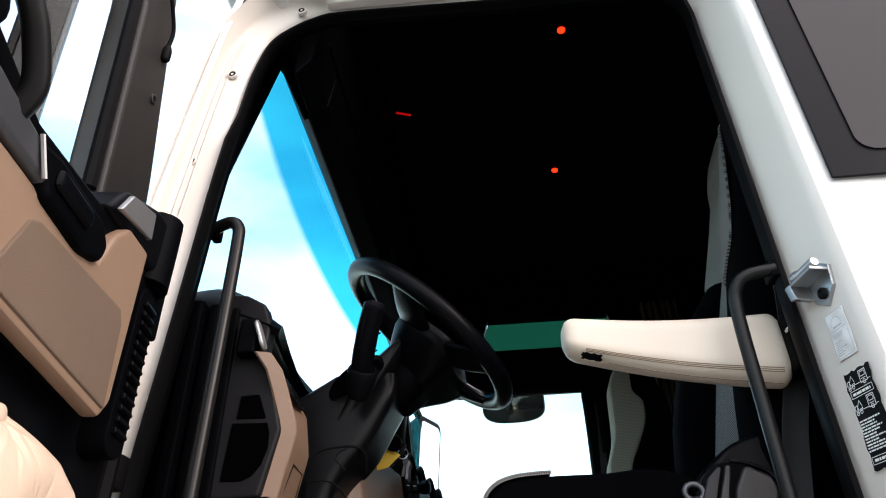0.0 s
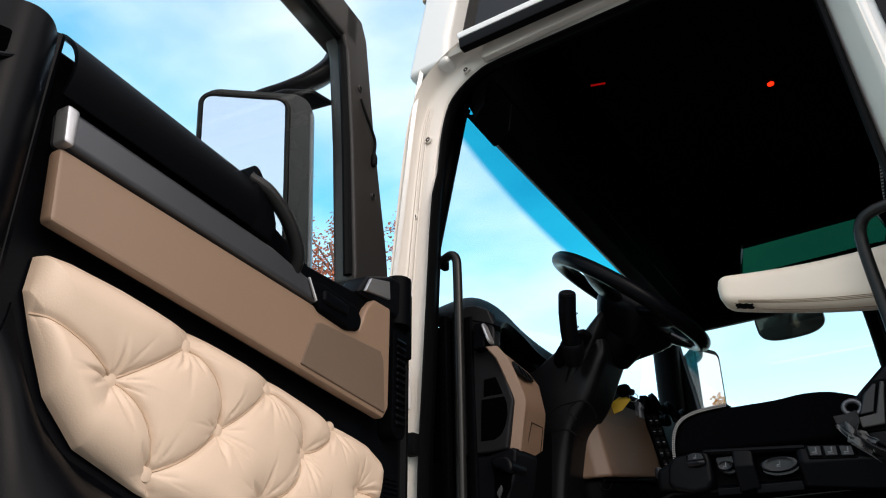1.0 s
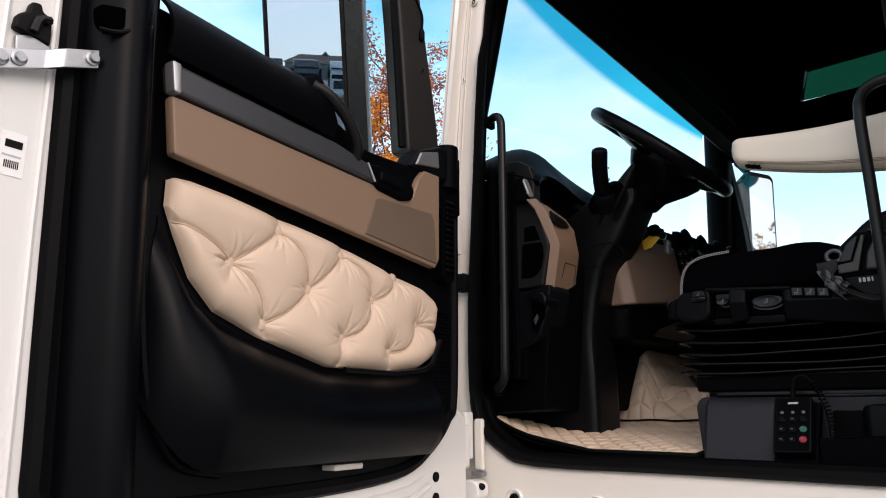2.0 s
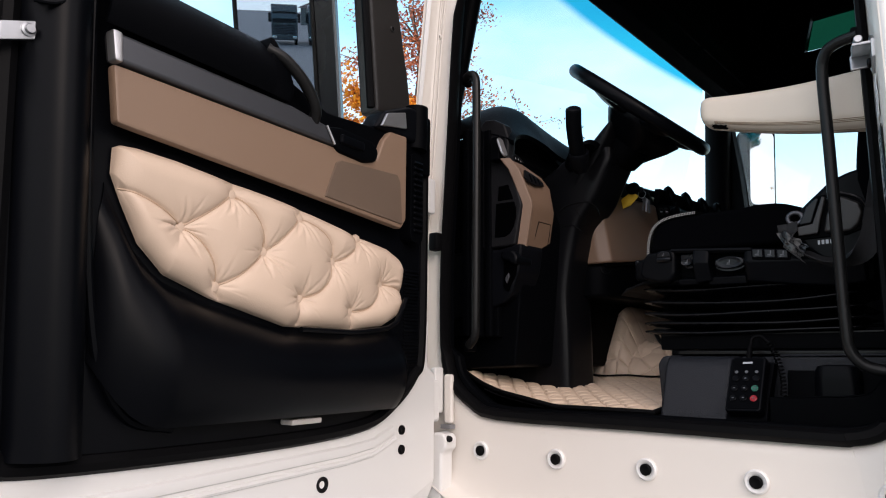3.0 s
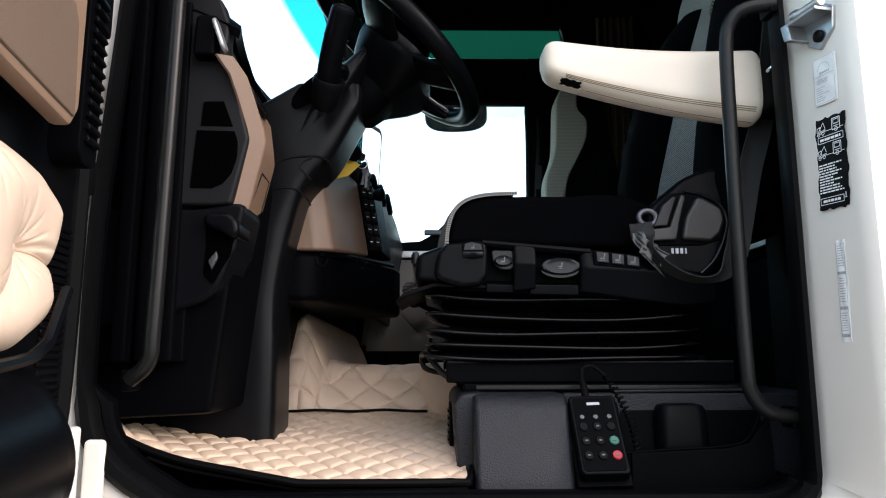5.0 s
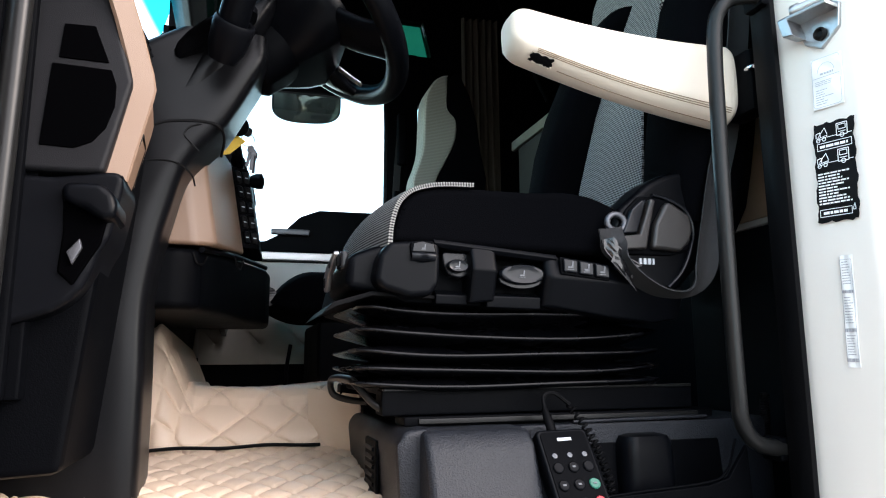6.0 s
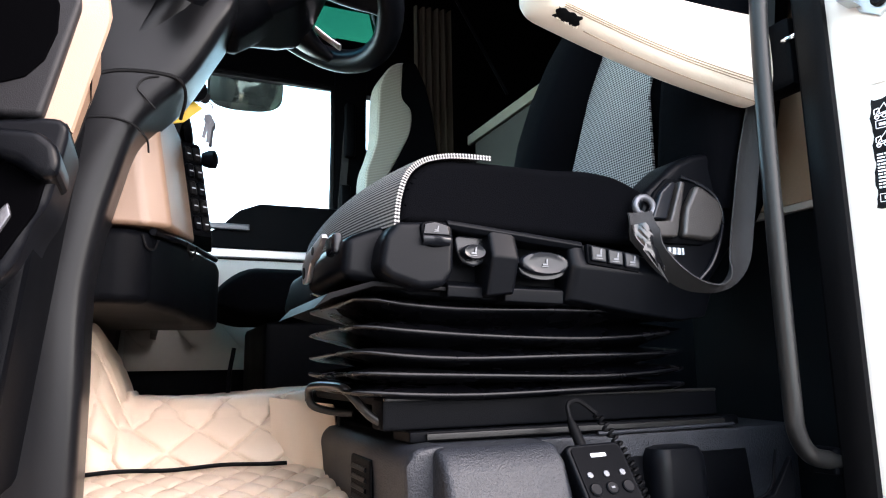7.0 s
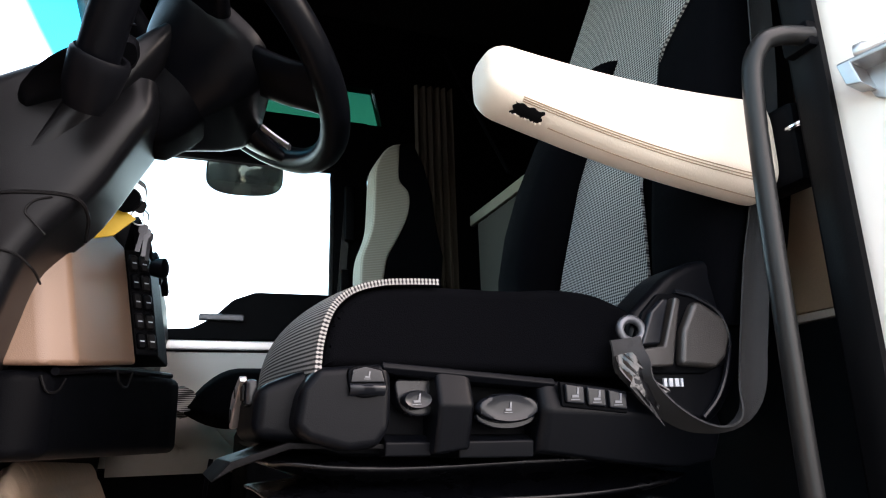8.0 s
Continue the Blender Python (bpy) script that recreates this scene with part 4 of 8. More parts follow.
    g = P("window_glass", bm_prism([(0.250, 2.20), (0.292, 2.547), (0.335, 2.83), (0.36, 2.86), (1.125, 2.86), (1.125, 2.20)], "y", -0.082, -0.078), SIDEGLASS, "clear side window glass", smooth=0)
    g.visible_shadow = False
    # seal round the inner edge
    path = spline([V(1.100, -0.034, 2.27), V(1.092, -0.034, 2.05), V(1.072, -0.034, 1.60), V(1.06, -0.034, 1.51), V(0.99, -0.034, 1.487), V(0.6, -0.034, 1.482), V(0.32, -0.034, 1.495), V(0.21, -0.034, 1.535), V(0.13, -0.034, 1.60), V(0.10, -0.034, 1.68), V(0.095, -0.034, 2.15)], 6)
    P("edge_seal", bm_tube(path, 0.016, 8), RUBBER, "black rubber seal on the door's edge")
    # lining
    lin = P("lining", bm_prism([(0.095, 1.64), (0.135, 1.565), (0.21, 1.515), (0.33, 1.494), (1.0, 1.49), (1.06, 1.52), (1.09, 2.0), (1.105, 2.235), (0.66, 2.245), (0.60, 2.20), (0.46, 2.16), (0.10, 2.16)], "y", -0.047, -0.030, 0.006), BLACK, "black grained plastic door lining")
    # tall rounded column at the free edge; a black plate at its top paints the pull recess's shade
    def column(a, b):
        z = 1.50 + 0.742 * b
        lean = 0.045 * (1 - b)
        bulge = math.sin(math.pi * a) ** 0.7
        top = max(0.0, (b - 0.955) / 0.045)
        return V(0.992 + 0.094 * a - lean, -0.032 + 0.058 * bulge * (1 - top ** 2), z)
    P("grip_column", bm_grid(column, 16, 24, 0.006), BLACK, par=lin)
    P("pull_recess", bm_prism([(1.090, 2.160), (1.060, 2.170), (1.028, 2.178), (1.034, 2.158), (1.046, 2.143), (1.062, 2.133), (1.080, 2.130), (1.087, 2.140)], "y", 0.0, 0.024, 0.004), SHADEBLACK, "crescent black plate painted as the shade of the pull recess", lin)
    P("recess_lip", bm_tube(spline([V(1.026, 0.022, 2.180), V(1.033, 0.024, 2.156), V(1.046, 0.025, 2.140), V(1.064, 0.023, 2.129), V(1.085, 0.016, 2.126)], 5), 0.0035, 8), BLACK, par=lin)
    P("column_rim", bm_tube(spline([V(0.992, -0.010, 2.235), V(0.984, -0.012, 2.08), V(0.965, -0.018, 1.843), V(0.945, -0.022, 1.70), V(0.920, -0.024, 1.609), V(0.870, -0.026, 1.543), V(0.793, -0.028, 1.524)], 4), 0.0075, 8), BLACK, par=lin)
    # lower pocket: swelling panel under the tufted insert
    def pocket(a, b):
        u = 0.205 + 0.735 * a
        zt = lerp(BOT, max(0.236, min(0.959, 0.225 + 0.735 * a))) - 0.006
        if a < 0.1:
            zt = min(zt, 1.70 + 0.1 * (0.1 - a))
        zb = 1.533 + 0.10 * max(0.0, (a - 0.86) / 0.14) ** 2 + 0.03 * max(0.0, (0.08 - a) / 0.08) ** 2
        v = -0.032 + 0.076 * math.sin(math.pi * min(1.0, 0.10 + 0.95 * b)) ** 0.5 * min(1.0, a / 0.07, (1 - a) / 0.12) ** 0.6
        return V(u, v, zb + (zt - zb) * b)
    P("pocket_panel", bm_grid(pocket, 40, 18, 0.005), BLACK, "black swelling lower panel", lin)
    P("pocket_rim", bm_tube([V(0.225 + 0.33 * k / 10, 0.016, lerp(BOT, max(0.24, 0.24 + 0.33 * k / 10)) - 0.004) for k in range(11)], 0.006, 8), BLACK, par=lin)
    P("speaker_ribs", merge(*[bm_box(0.115, 0.175, -0.032, -0.026, 1.62 + 0.0085 * k, 1.6255 + 0.0085 * k, 0.001, 1) for k in range(28)]), BLACK, par=lin)
    P("marker_lamp", bm_box(0.475, 0.555, -0.032, 0.002, 1.513, 1.524, 0.003), PANELGREY, "small clear courtesy lamp", lin)
    # tan upper panel with speaker
    tan = P("tan_panel", bm_prism([(0.962, 2.081), (0.949, 1.990), (0.60, 1.966), (0.240, 1.940), (0.222, 1.965), (0.222, 2.170), (0.285, 2.166), (0.309, 2.140), (0.334, 2.086), (0.464, 2.078)], "y", -0.010, 0.012, 0.006), TAN, "tan plastic upper door panel")
    P("panel_backing", bm_prism([(0.940, 2.07), (0.928, 2.0), (0.245, 1.955), (0.240, 2.15), (0.30, 2.08)], "y", -0.034, -0.011, 0.003), BLACK, par=lin)
    P("speaker_grille", bm_prism([(0.500, 1.966), (0.470, 2.045), (0.455, 2.053), (0.262, 2.066), (0.250, 2.05), (0.240, 1.950)], "y", 0.008, 0.0155, 0.003), TANMESH, "tan speaker mesh", tan)
    P("silver_strip", bm_prism([(0.972, 2.129), (0.964, 2.083), (0.458, 2.079), (0.485, 2.112), (0.60, 2.126)], "y", -0.010, 0.020, 0.007, 3), SILVERDARK, "satin silver trim strip")
    P("silver_cap", bm_prism([(0.974, 2.130), (0.966, 2.082), (0.952, 2.082), (0.957, 2.130)], "y", 0.0, 0.023, 0.004), SILVER)
    # soft black sill under the window
    belt = bm_grid(lambda a, b: V(0.985 - 0.325 * a, -0.030 + 0.065 * math.sin(math.pi * (0.05 + 0.62 * b)), 2.252 - 0.004 * a - 0.118 * b ** 1.1), 12, 10, 0.006)
    P("window_ledge", belt, SOOT, "soft black ledge under the window")
    P("ledge_end", bm_prism([(0.665, 2.250), (0.62, 2.205), (0.60, 2.16), (0.61, 2.125), (0.665, 2.128)], "y", -0.03, 0.026, 0.010), SOOT)
    P("forward_ledge", bm_prism([(0.63, 2.20), (0.48, 2.155), (0.30, 2.17), (0.29, 2.20), (0.20, 2.255), (0.10, 2.255), (0.10, 2.10), (0.33, 2.092), (0.46, 2.082), (0.50, 2.115), (0.63, 2.13)], "y", -0.06, -0.004, 0.006), SOOT)
    P("pull_handle", bm_tube(spline([V(0.665, 0.010, 2.222), V(0.635, 0.026, 2.208), V(0.595, 0.032, 2.182), V(0.565, 0.030, 2.156), V(0.545, 0.024, 2.132), V(0.535, 0.005, 2.108)], 6), 0.012, 10), TUBE, "black tubular pull handle")
    cup = P("handle_cup", bm_prism([(0.505, 2.112), (0.465, 2.122), (0.36, 2.120), (0.338, 2.100), (0.345, 2.076), (0.385, 2.064), (0.47, 2.068)], "y", -0.004, 0.022, 0.008), SOOT, "black door-opener recess")
    P("door_opener", bm_box(0.395, 0.47, 0.018, 0.030, 2.085, 2.106, 0.006), BLACK, par=cup)
    P("opener_edge", bm_tube([V(0.510, 0.023, 2.112), V(0.487, 0.024, 2.078)], 0.0025, 6), SILVER, par=cup)
    # front corner: silver plate and black end cap, louvred strip below
    corner = P("corner_block", bm_prism([(0.335, 2.165), (0.300, 2.215), (0.205, 2.255), (0.12, 2.262), (0.12, 2.165)], "y", -0.055, 0.006, 0.012, 3), GREY, "dark corner block at the mirror end")
    P("silver_plate", bm_prism([(0.318, 2.172), (0.297, 2.208), (0.228, 2.230), (0.223, 2.190)], "y", 0.002, 0.012, 0.003), SILVER, "brushed silver plate", corner)
    P("end_cap", bm_tube([V(0.158, -0.012, 2.155), V(0.155, -0.012, 2.22), V(0.155, -0.012, 2.268)], 0.030, 14), SOOT, "black rounded end cap", corner)
    lou = P("louvre_strip", bm_prism(rrect(0.052, 0.225, 0.02), "y", -0.034, 0.004, 0.003), SOOT, "black louvred air strip")
    lou.location = (0.168, 0, 2.03)
    for k in range(13):
        P("slat", turned(bm_box(-0.017, 0.017, -0.001, 0.006, -0.004, 0.004, 0.0015, 1), pose(0.0, 0.004, -0.085 + 0.0142 * k, 25, 0, 0)), BLACK, par=lou)
    # tufted leather insert, sunk in the lining
    def sunk(u, h, z):
        return V(1.542 + (u - 1.542) * 1.026 - 0.012 * min(1.0, max(0.0, (u - 0.25) / 0.25)), h - 0.022, 1.617 + (z - 1.617) * 1.026)
    NU, NZ = 350, 146
    def tuft(a, b):
        a = max(0.0, min(1.0, a))
        s = 0.5 - 0.5 * math.cos(math.pi * a)
        s = 0.25 * s + 0.75 * a
        u = 0.235 + 0.725 * s
        zt, zb = lerp(TOP, u), lerp(BOT, u)
        z = zb + (zt - zb) * b
        return sunk(u, tuft_height(u, z) - 0.006, z)
    tf = P("tufted_insert", bm_grid(tuft, NU, NZ), CREAM, "cream deep-buttoned leather insert", smooth=70)
    for k, (u, z) in enumerate(BUTTONS):
        h = tuft_height(u, z) - 0.006
        P("button", bm_lathe([(0.0112, -0.004), (0.0115, 0.002), (0.0100, 0.0050), (0.006, 0.0066), (0.001, 0.0070)], Matrix.Translation(sunk(u, h - 0.001, z)) @ pose(0, 0, 0, -90), 18), CREAM, par=tf)
    for line in FOLD_PTS[:11]:
        pts = []
        for (au, az), (bu, bz) in zip(line, line[1:]):
            for j in range(3):
                u, z = au + (bu - au) * j / 3, az + (bz - az) * j / 3
                u = max(0.238, min(0.957, u))
                pts.append(sunk(u, tuft_height(u, z) - 0.0050, z))
        P("seam", bm_tube(pts, 0.0017, 6), SEAM, par=tf)
    # check strap and latch at the free edge
    strap = bm_prism([(1.068, -0.001), (1.115, -0.002), (1.135, -0.012), (1.185, -0.018), (1.225, -0.022), (1.225, -0.028), (1.18, -0.024), (1.13, -0.018), (1.11, -0.008), (1.068, -0.007)], "z", 2.076, 2.104, 0.002)
    for v in strap.verts:
        v.co.z -= 0.40 * (v.co.x - 1.075)
    st = P("check_strap", strap, ZINC, "bent zinc-plated check strap")
    for u, z in ((1.080, 2.088), (1.165, 2.054), (1.186, 2.046)):
        P("strap_bolt", bm_lathe([(0.010, -0.002), (0.010, 0.003), (0.007, 0.004), (0.006, 0.009), (0.003, 0.009)], pose(u, -0.002 if u < 1.1 else -0.016, z, -90), 16), ZINC, par=st)
    lt = P("latch", bm_prism([(1.125, 2.092), (1.127, 2.130), (1.140, 2.136), (1.143, 2.146), (1.155, 2.144), (1.158, 2.128), (1.170, 2.118), (1.172, 2.098), (1.150, 2.096)], "y", -0.038, -0.022, 0.004), INK, "black door latch in the door's edge")
    P("latch_claw", bm_tube(spline([V(1.132, -0.020, 2.125), V(1.146, -0.016, 2.118), V(1.150, -0.018, 2.100)], 4), 0.006, 8), TUBE, par=lt)
    P("latch_plate", bm_prism([(1.120, 2.080), (1.165, 2.062), (1.168, 2.090), (1.145, 2.100), (1.122, 2.092)], "y", -0.036, -0.026, 0.003), ZINC, par=lt)
    for u, z in ((1.150, 2.170), (1.166, 2.166)):
        P("latch_screw", bm_lathe([(0.008, -0.002), (0.008, 0.002), (0.005, 0.004), (0.003, 0.001)], pose(u, -0.035, z, -90), 14), GREY, par=lt)
    lab = P("door_sticker", bm_box(1.131, 1.162, -0.0362, -0.0350, 1.906, 1.964), PAPER, "white printed sticker on the door's flange", smooth=0)
    P("sticker_mark", bm_box(1.136, 1.157, -0.0350, -0.0345, 1.943, 1.953), INK, par=lab)
    P("sticker_mark", bm_box(1.136, 1.159, -0.0350, -0.0345, 1.931, 1.9335), FAINT, par=lab)
    for k in range(8):
        P("sticker_bar", bm_box(1.138 + 0.0023 * k, 1.1393 + 0.0023 * k, -0.0350, -0.0345, 1.916, 1.926), INK, par=lab)
    # door mirror, hung outside the window
    r, n = V(0.695, 0.719, 0), V(0.707, -0.683, -0.244).normalized()
    up = n.cross(r).normalized()
    if up.z < 0:
        up = -up
    base = V(-0.672, -0.445, 2.370)
    M = Matrix((( r.x, up.x, n.x, base.x), (r.y, up.y, n.y, base.y), (r.z, up.z, n.z, base.z), (0, 0, 0, 1))) @ pose(0, 0, 0, 0, 0, 4)
    def W(name, bm, m_, lab="", par=None, smooth=40):
        bm.transform(M)
        return part(name, bm, m_, par or d, lab, smooth)
    rings = []
    for zz, s, off in ((0.0, 1.0, 0), (-0.03, 1.0, 0.006), (-0.075, 0.92, 0.014), (-0.105, 0.7, 0.02)):
        rings.append([V(q[0] * s + 0.020 + off, q[1] * s, zz) for q in rrect(0.245, 0.60, 0.045, 6)])
    mir = W("door_mirror", bm_loft(rings), KNOB, "large black wing mirror outside the window")
    W("mirror_glass", turned(bm_prism(rrect(0.178, 0.56, 0.022, 6), "z", 0.0, 0.004, 0.001), pose(-0.005, 0, 0.002)), MIRRORBLUE, "mirror glass showing the yard", mir, 0)
    W("mirror_rim", bm_tube([V(p[0] - 0.005, p[1], 0.004) for p in rrect(0.186, 0.568, 0.025, 6)], 0.0065, 6, True), INK, par=mir)
    # paler strip painted where the housing's side catches light
    W("edge_highlight", bm_box(0.1375, 0.1450, -0.255, 0.255, -0.010, 0.003, 0.003), GREYKEY, "pale strip painted as light on the mirror housing's side", mir)
    part("mirror_arm", bm_tube(spline([V(-0.79, -0.47, 2.700), V(-0.70, -0.44, 2.722), V(-0.63, -0.40, 2.745), V(-0.585, -0.36, 2.785), V(-0.565, -0.32, 2.85), V(-0.57, -0.28, 2.93)], 6), lambda t: 0.011 + 0.034 * t, 12, flat=0.8, up=(0, 0, 1)), GREY, mir, "black mirror arm")
    part("arm_shell", bm_prism([(-0.78, -0.475), (-0.62, -0.36), (-0.535, -0.34), (-0.545, -0.40), (-0.60, -0.44)], "z", 2.690, 2.705, 0.006), GREY, mir)
    return d


cabin_door()
# hinges and gap plates at the front pillar
wl = bpy.data.objects["wall_left"]
hg = part("door_hinge", merge(bm_box(-0.552, -0.513, -0.048, -0.012, 1.478, 1.588, 0.010, 4), bm_box(-0.535, -0.516, -0.030, 0.004, 1.500, 1.618, 0.006, 3)), WHITE, wl, "white painted lower door hinge")
part("hinge_foot", bm_prism([(-0.560, 1.25), (-0.560, 1.436), (-0.550, 1.446), (-0.500, 1.456), (-0.478, 1.452), (-0.470, 1.440), (-0.470, 1.418), (-0.484, 1.404), (-0.486, 1.25)], "y", -0.042, 0.004, 0.007, 3), WHITE, hg)
part("hinge_strip", bm_box(-0.511, -0.484, -0.004, 0.010, 1.474, 1.60, 0.006, 3), PRIMER, hg, "white painted pillar strip above the hinge foot")
part("strip_slot", bm_box(-0.513, -0.479, -0.013, 0.006, 1.462, 1.4725, 0.001), GAP, hg)
# solid plate whose grey stands for the shade in the gap
part("hinge_gap", bm_box(-0.62, -0.553, -0.008, 0.004, 1.33, 1.60, 0.002), GAP, hg, "grey plate painted as the shaded gap behind the hinge")
part("hinge_pin", bm_lathe([(0.009, 0), (0.009, 0.16), (0.004, 0.165)], pose(-0.559, -0.038, 1.42), 12), WHITE, hg)
# grey plate on the hinge's face, painted as a shadowed notch
part("hinge_notch", bm_prism([(-0.562, 1.566), (-0.546, 1.562), (-0.544, 1.535), (-0.551, 1.522), (-0.549, 1.505), (-0.556, 1.500), (-0.562, 1.51)], "y", -0.052, -0.046, 0.002), GAP, hg, "grey plate painted as the shade of a hinge cut-out")
part("hinge_bolt", bm_lathe([(0.008, -0.01), (0.008, 0.004), (0.005, 0.006)], pose(-0.468, -0.030, 1.440, 90, 0, 60), 12), INK, hg, "dark bolt")
hg2 = part("door_hinge", bm_box(-0.60, -0.535, -0.045, -0.010, 2.03, 2.13, 0.008), WHITE, wl, "white painted upper door hinge")
part("hinge_pin", bm_lathe([(0.010, 0), (0.010, 0.10), (0.004, 0.105)], pose(-0.57, -0.045, 2.03), 12), ZINC, hg2)
part("hinge_stop", bm_box(-0.555, -0.525, -0.02, 0.008, 1.93, 1.98, 0.006), RUBBER, hg2)


# ---- doorway hardware ----
def bar_handle(pts, name_label, r):
    h = thing("grab_handle", name_label, "handle", pts[0], group="grab handles")
    part("bar", bm_tube(spline(pts, 7), r, 14), TUBE, h)
    for p in (pts[0], pts[-1]):
        part("mount", bm_box(p[0] - 0.012, p[0] + 0.006, p[1] - 0.008, p[1] + 0.03, p[2] - 0.016, p[2] + 0.016, 0.005), SOOT, h)


bar_handle([V(-0.505, 0.075, 2.440), V(-0.470, 0.060, 2.440), V(-0.450, 0.056, 2.425), V(-0.446, 0.056, 2.38), V(-0.448, 0.058, 2.2), V(-0.452, 0.060, 1.95), V(-0.456, 0.062, 1.75), V(-0.462, 0.066, 1.70), V(-0.49, 0.075, 1.675)], "black tubular grab handle on the front pillar", 0.0118)
bar_handle([V(0.480, 0.052, 2.250), V(0.440, 0.060, 2.247), V(0.418, 0.068, 2.232), V(0.410, 0.076, 2.19), V(0.410, 0.082, 2.05), V(0.410, 0.085, 1.85), V(0.411, 0.086, 1.70), V(0.416, 0.088, 1.655), V(0.440, 0.092, 1.628), V(0.485, 0.096, 1.618)], "black tubular grab handle on the rear pillar", 0.0108)
# ribbed black cover behind the front handle
pc = solo("pillar_cover", bm_box(-0.60, -0.44, 0.142, 0.165, 1.70, 2.292, 0.004), SOOT, "ribbed black pillar cover beside the dashboard", "trim", "structure")
for k in range(3):
    part("cover_rib", bm_box(-0.535 + 0.030 * k, -0.511 + 0.030 * k, 0.10 + 0.012 * k, 0.141, 1.70, 2.300 - 0.004 * k, 0.006), SOOT, pc)

# the rear pillar's forward face: s runs outwards along it, n stands off it
PILLAR = Matrix(((0.2146, -0.977, 0, 0.503), (-0.977, -0.2146, 0, 0.028), (0, 0, 1, 0), (0, 0, 0, 1)))
sk = thing("door_striker", "zinc door striker bolted to the rear pillar", "latch", m=PILLAR @ Matrix.Translation((0.035, 0, 2.18)))
SK = lambda n, bm, m_, lab="": part(n, bm, m_, sk, lab, local=True)
SK("plate", bm_prism([(-0.030, 0.012), (-0.018, -0.022), (0.004, -0.036), (0.030, -0.014), (0.034, 0.018), (0.012, 0.034), (-0.022, 0.030)], "y", -0.006, 0.006, 0.002), ZINC)
SK("bracket", bm_box(-0.036, 0.032, 0.004, 0.034, 0.010, 0.016, 0.002), ZINC)
SK("bracket_cheek", bm_prism([(-0.036, 0.014), (-0.030, -0.012), (-0.014, -0.016), (-0.022, 0.014)], "y", 0.004, 0.036, 0.002), ZINC)
SK("pin", bm_lathe([(0.006, 0), (0.0075, 0.002), (0.0075, 0.040), (0.010, 0.043), (0.010, 0.052), (0.004, 0.054)], pose(0.034, 0.024, 0.022, 0, -90), 16), ZINC)
SK("bolt", bm_lathe([(0.009, 0), (0.009, 0.004), (0.006, 0.006), (0.004, 0.003)], pose(0.006, 0.006, -0.016, -90), 14), INK)


def pillar_label(name, lab, s0, s1, z0, z1, blocks, ground, ink, seed, lean=0.0, lines=(), rough=0.0):
    """A sticker on the rear pillar's forward face, from s0 to s1 and z0 to z1; blocks of word bars and thin lines in fractions of it."""
    t = thing(name, lab, "sticker", m=PILLAR @ Matrix.Translation((s0, 0.0, z0)) @ pose(0, 0, 0, 0, lean, 0))
    w, h = s1 - s0, z1 - z0
    rnd = random.Random(seed)
    def sheet(a, b):
        j = rough * (math.sin(b * 23 + seed) + 0.6 * math.sin(b * 51)) * (abs(2 * a - 1) ** 4)
        k = rough * (math.sin(a * 19 + 2) + 0.6 * math.sin(a * 43)) * (abs(2 * b - 1) ** 6)
        return V(w * (a + j), 0.0030 + 0.0006 * math.sin(a * 7 + b * 9), h * (b + 0.4 * k))
    part("sheet", bm_grid(sheet, 12, 24, 0.0008), ground, t, local=True)
    def quad(bm, pts):
        bm.faces.new([bm.verts.new(V(w * a, 0.0048, h * b)) for a, b in pts])
    for a0, a1, b0, b1, n, wob, thick in blocks:
        bm = bmesh.new()
        for i in range(n):
            zc = b1 - (i + 0.5) * (b1 - b0) / n
            hh = (b1 - b0) / n * thick / 2
            xe = a1 - (a1 - a0) * wob * rnd.random()
            x = a0
            while x < xe - 0.02:
                x2 = min(xe, x + rnd.uniform(0.05, 0.20))
                quad(bm, ((x, zc - hh), (x2, zc - hh), (x2, zc + hh), (x, zc + hh)))
                x = x2 + 0.022
        part("print_lines", bm, ink, t, local=True, smooth=0)
    if lines:
        for width, pts in lines:
            bm = bmesh.new()
            for (a0, b0), (a1, b1) in zip(pts, pts[1:]):
                d = V(w * (a1 - a0), 0, h * (b1 - b0)).normalized()
                n = V(-d.z, 0, d.x) * width / 2
                p, q = V(w * a0, 0.0050, h * b0), V(w * a1, 0.0050, h * b1)
                bm.faces.new([bm.verts.new(v) for v in (p - n, q - n, q + n, p + n)])
            part("print_outline", bm, ink, t, local=True, smooth=0)
    return t


def frame_line(a0, a1, b0, b1):
    return [(a0, b0), (a1, b0), (a1, b1), (a0, b1), (a0, b0)]


def ring_line(a, b, r, k, n=10):
    return [(a + r * math.cos(2 * math.pi * i / n), b + r * k * math.sin(2 * math.pi * i / n)) for i in range(n + 1)]


def tow_pictogram(b):
    """A crane lorry hooked to a cab, drawn in thin lines above the height b."""
    return [(0.0009, [(0.08, b + 0.03), (0.34, b + 0.05), (0.36, b + 0.07), (0.10, b + 0.05)]), (0.0009, [(0.12, b + 0.06), (0.30, b + 0.15), (0.36, b + 0.08)]), (0.0012, [(0.08, b + 0.055), (0.08, b + 0.10), (0.18, b + 0.11), (0.19, b + 0.06)]),
            (0.0008, [(0.36, b + 0.05), (0.60, b + 0.05)]), (0.0011, frame_line(0.60, 0.86, b + 0.04, b + 0.16)), (0.0009, frame_line(0.64, 0.82, b + 0.10, b + 0.145)), (0.0009, [(0.64, b + 0.075), (0.82, b + 0.075)]), (0.0008, [(0.86, b + 0.05), (0.97, b + 0.05)]),
            (0.0010, ring_line(0.13, b + 0.03, 0.045, 0.43)), (0.0010, ring_line(0.28, b + 0.035, 0.045, 0.43)), (0.0010, ring_line(0.73, b + 0.04, 0.05, 0.43))]


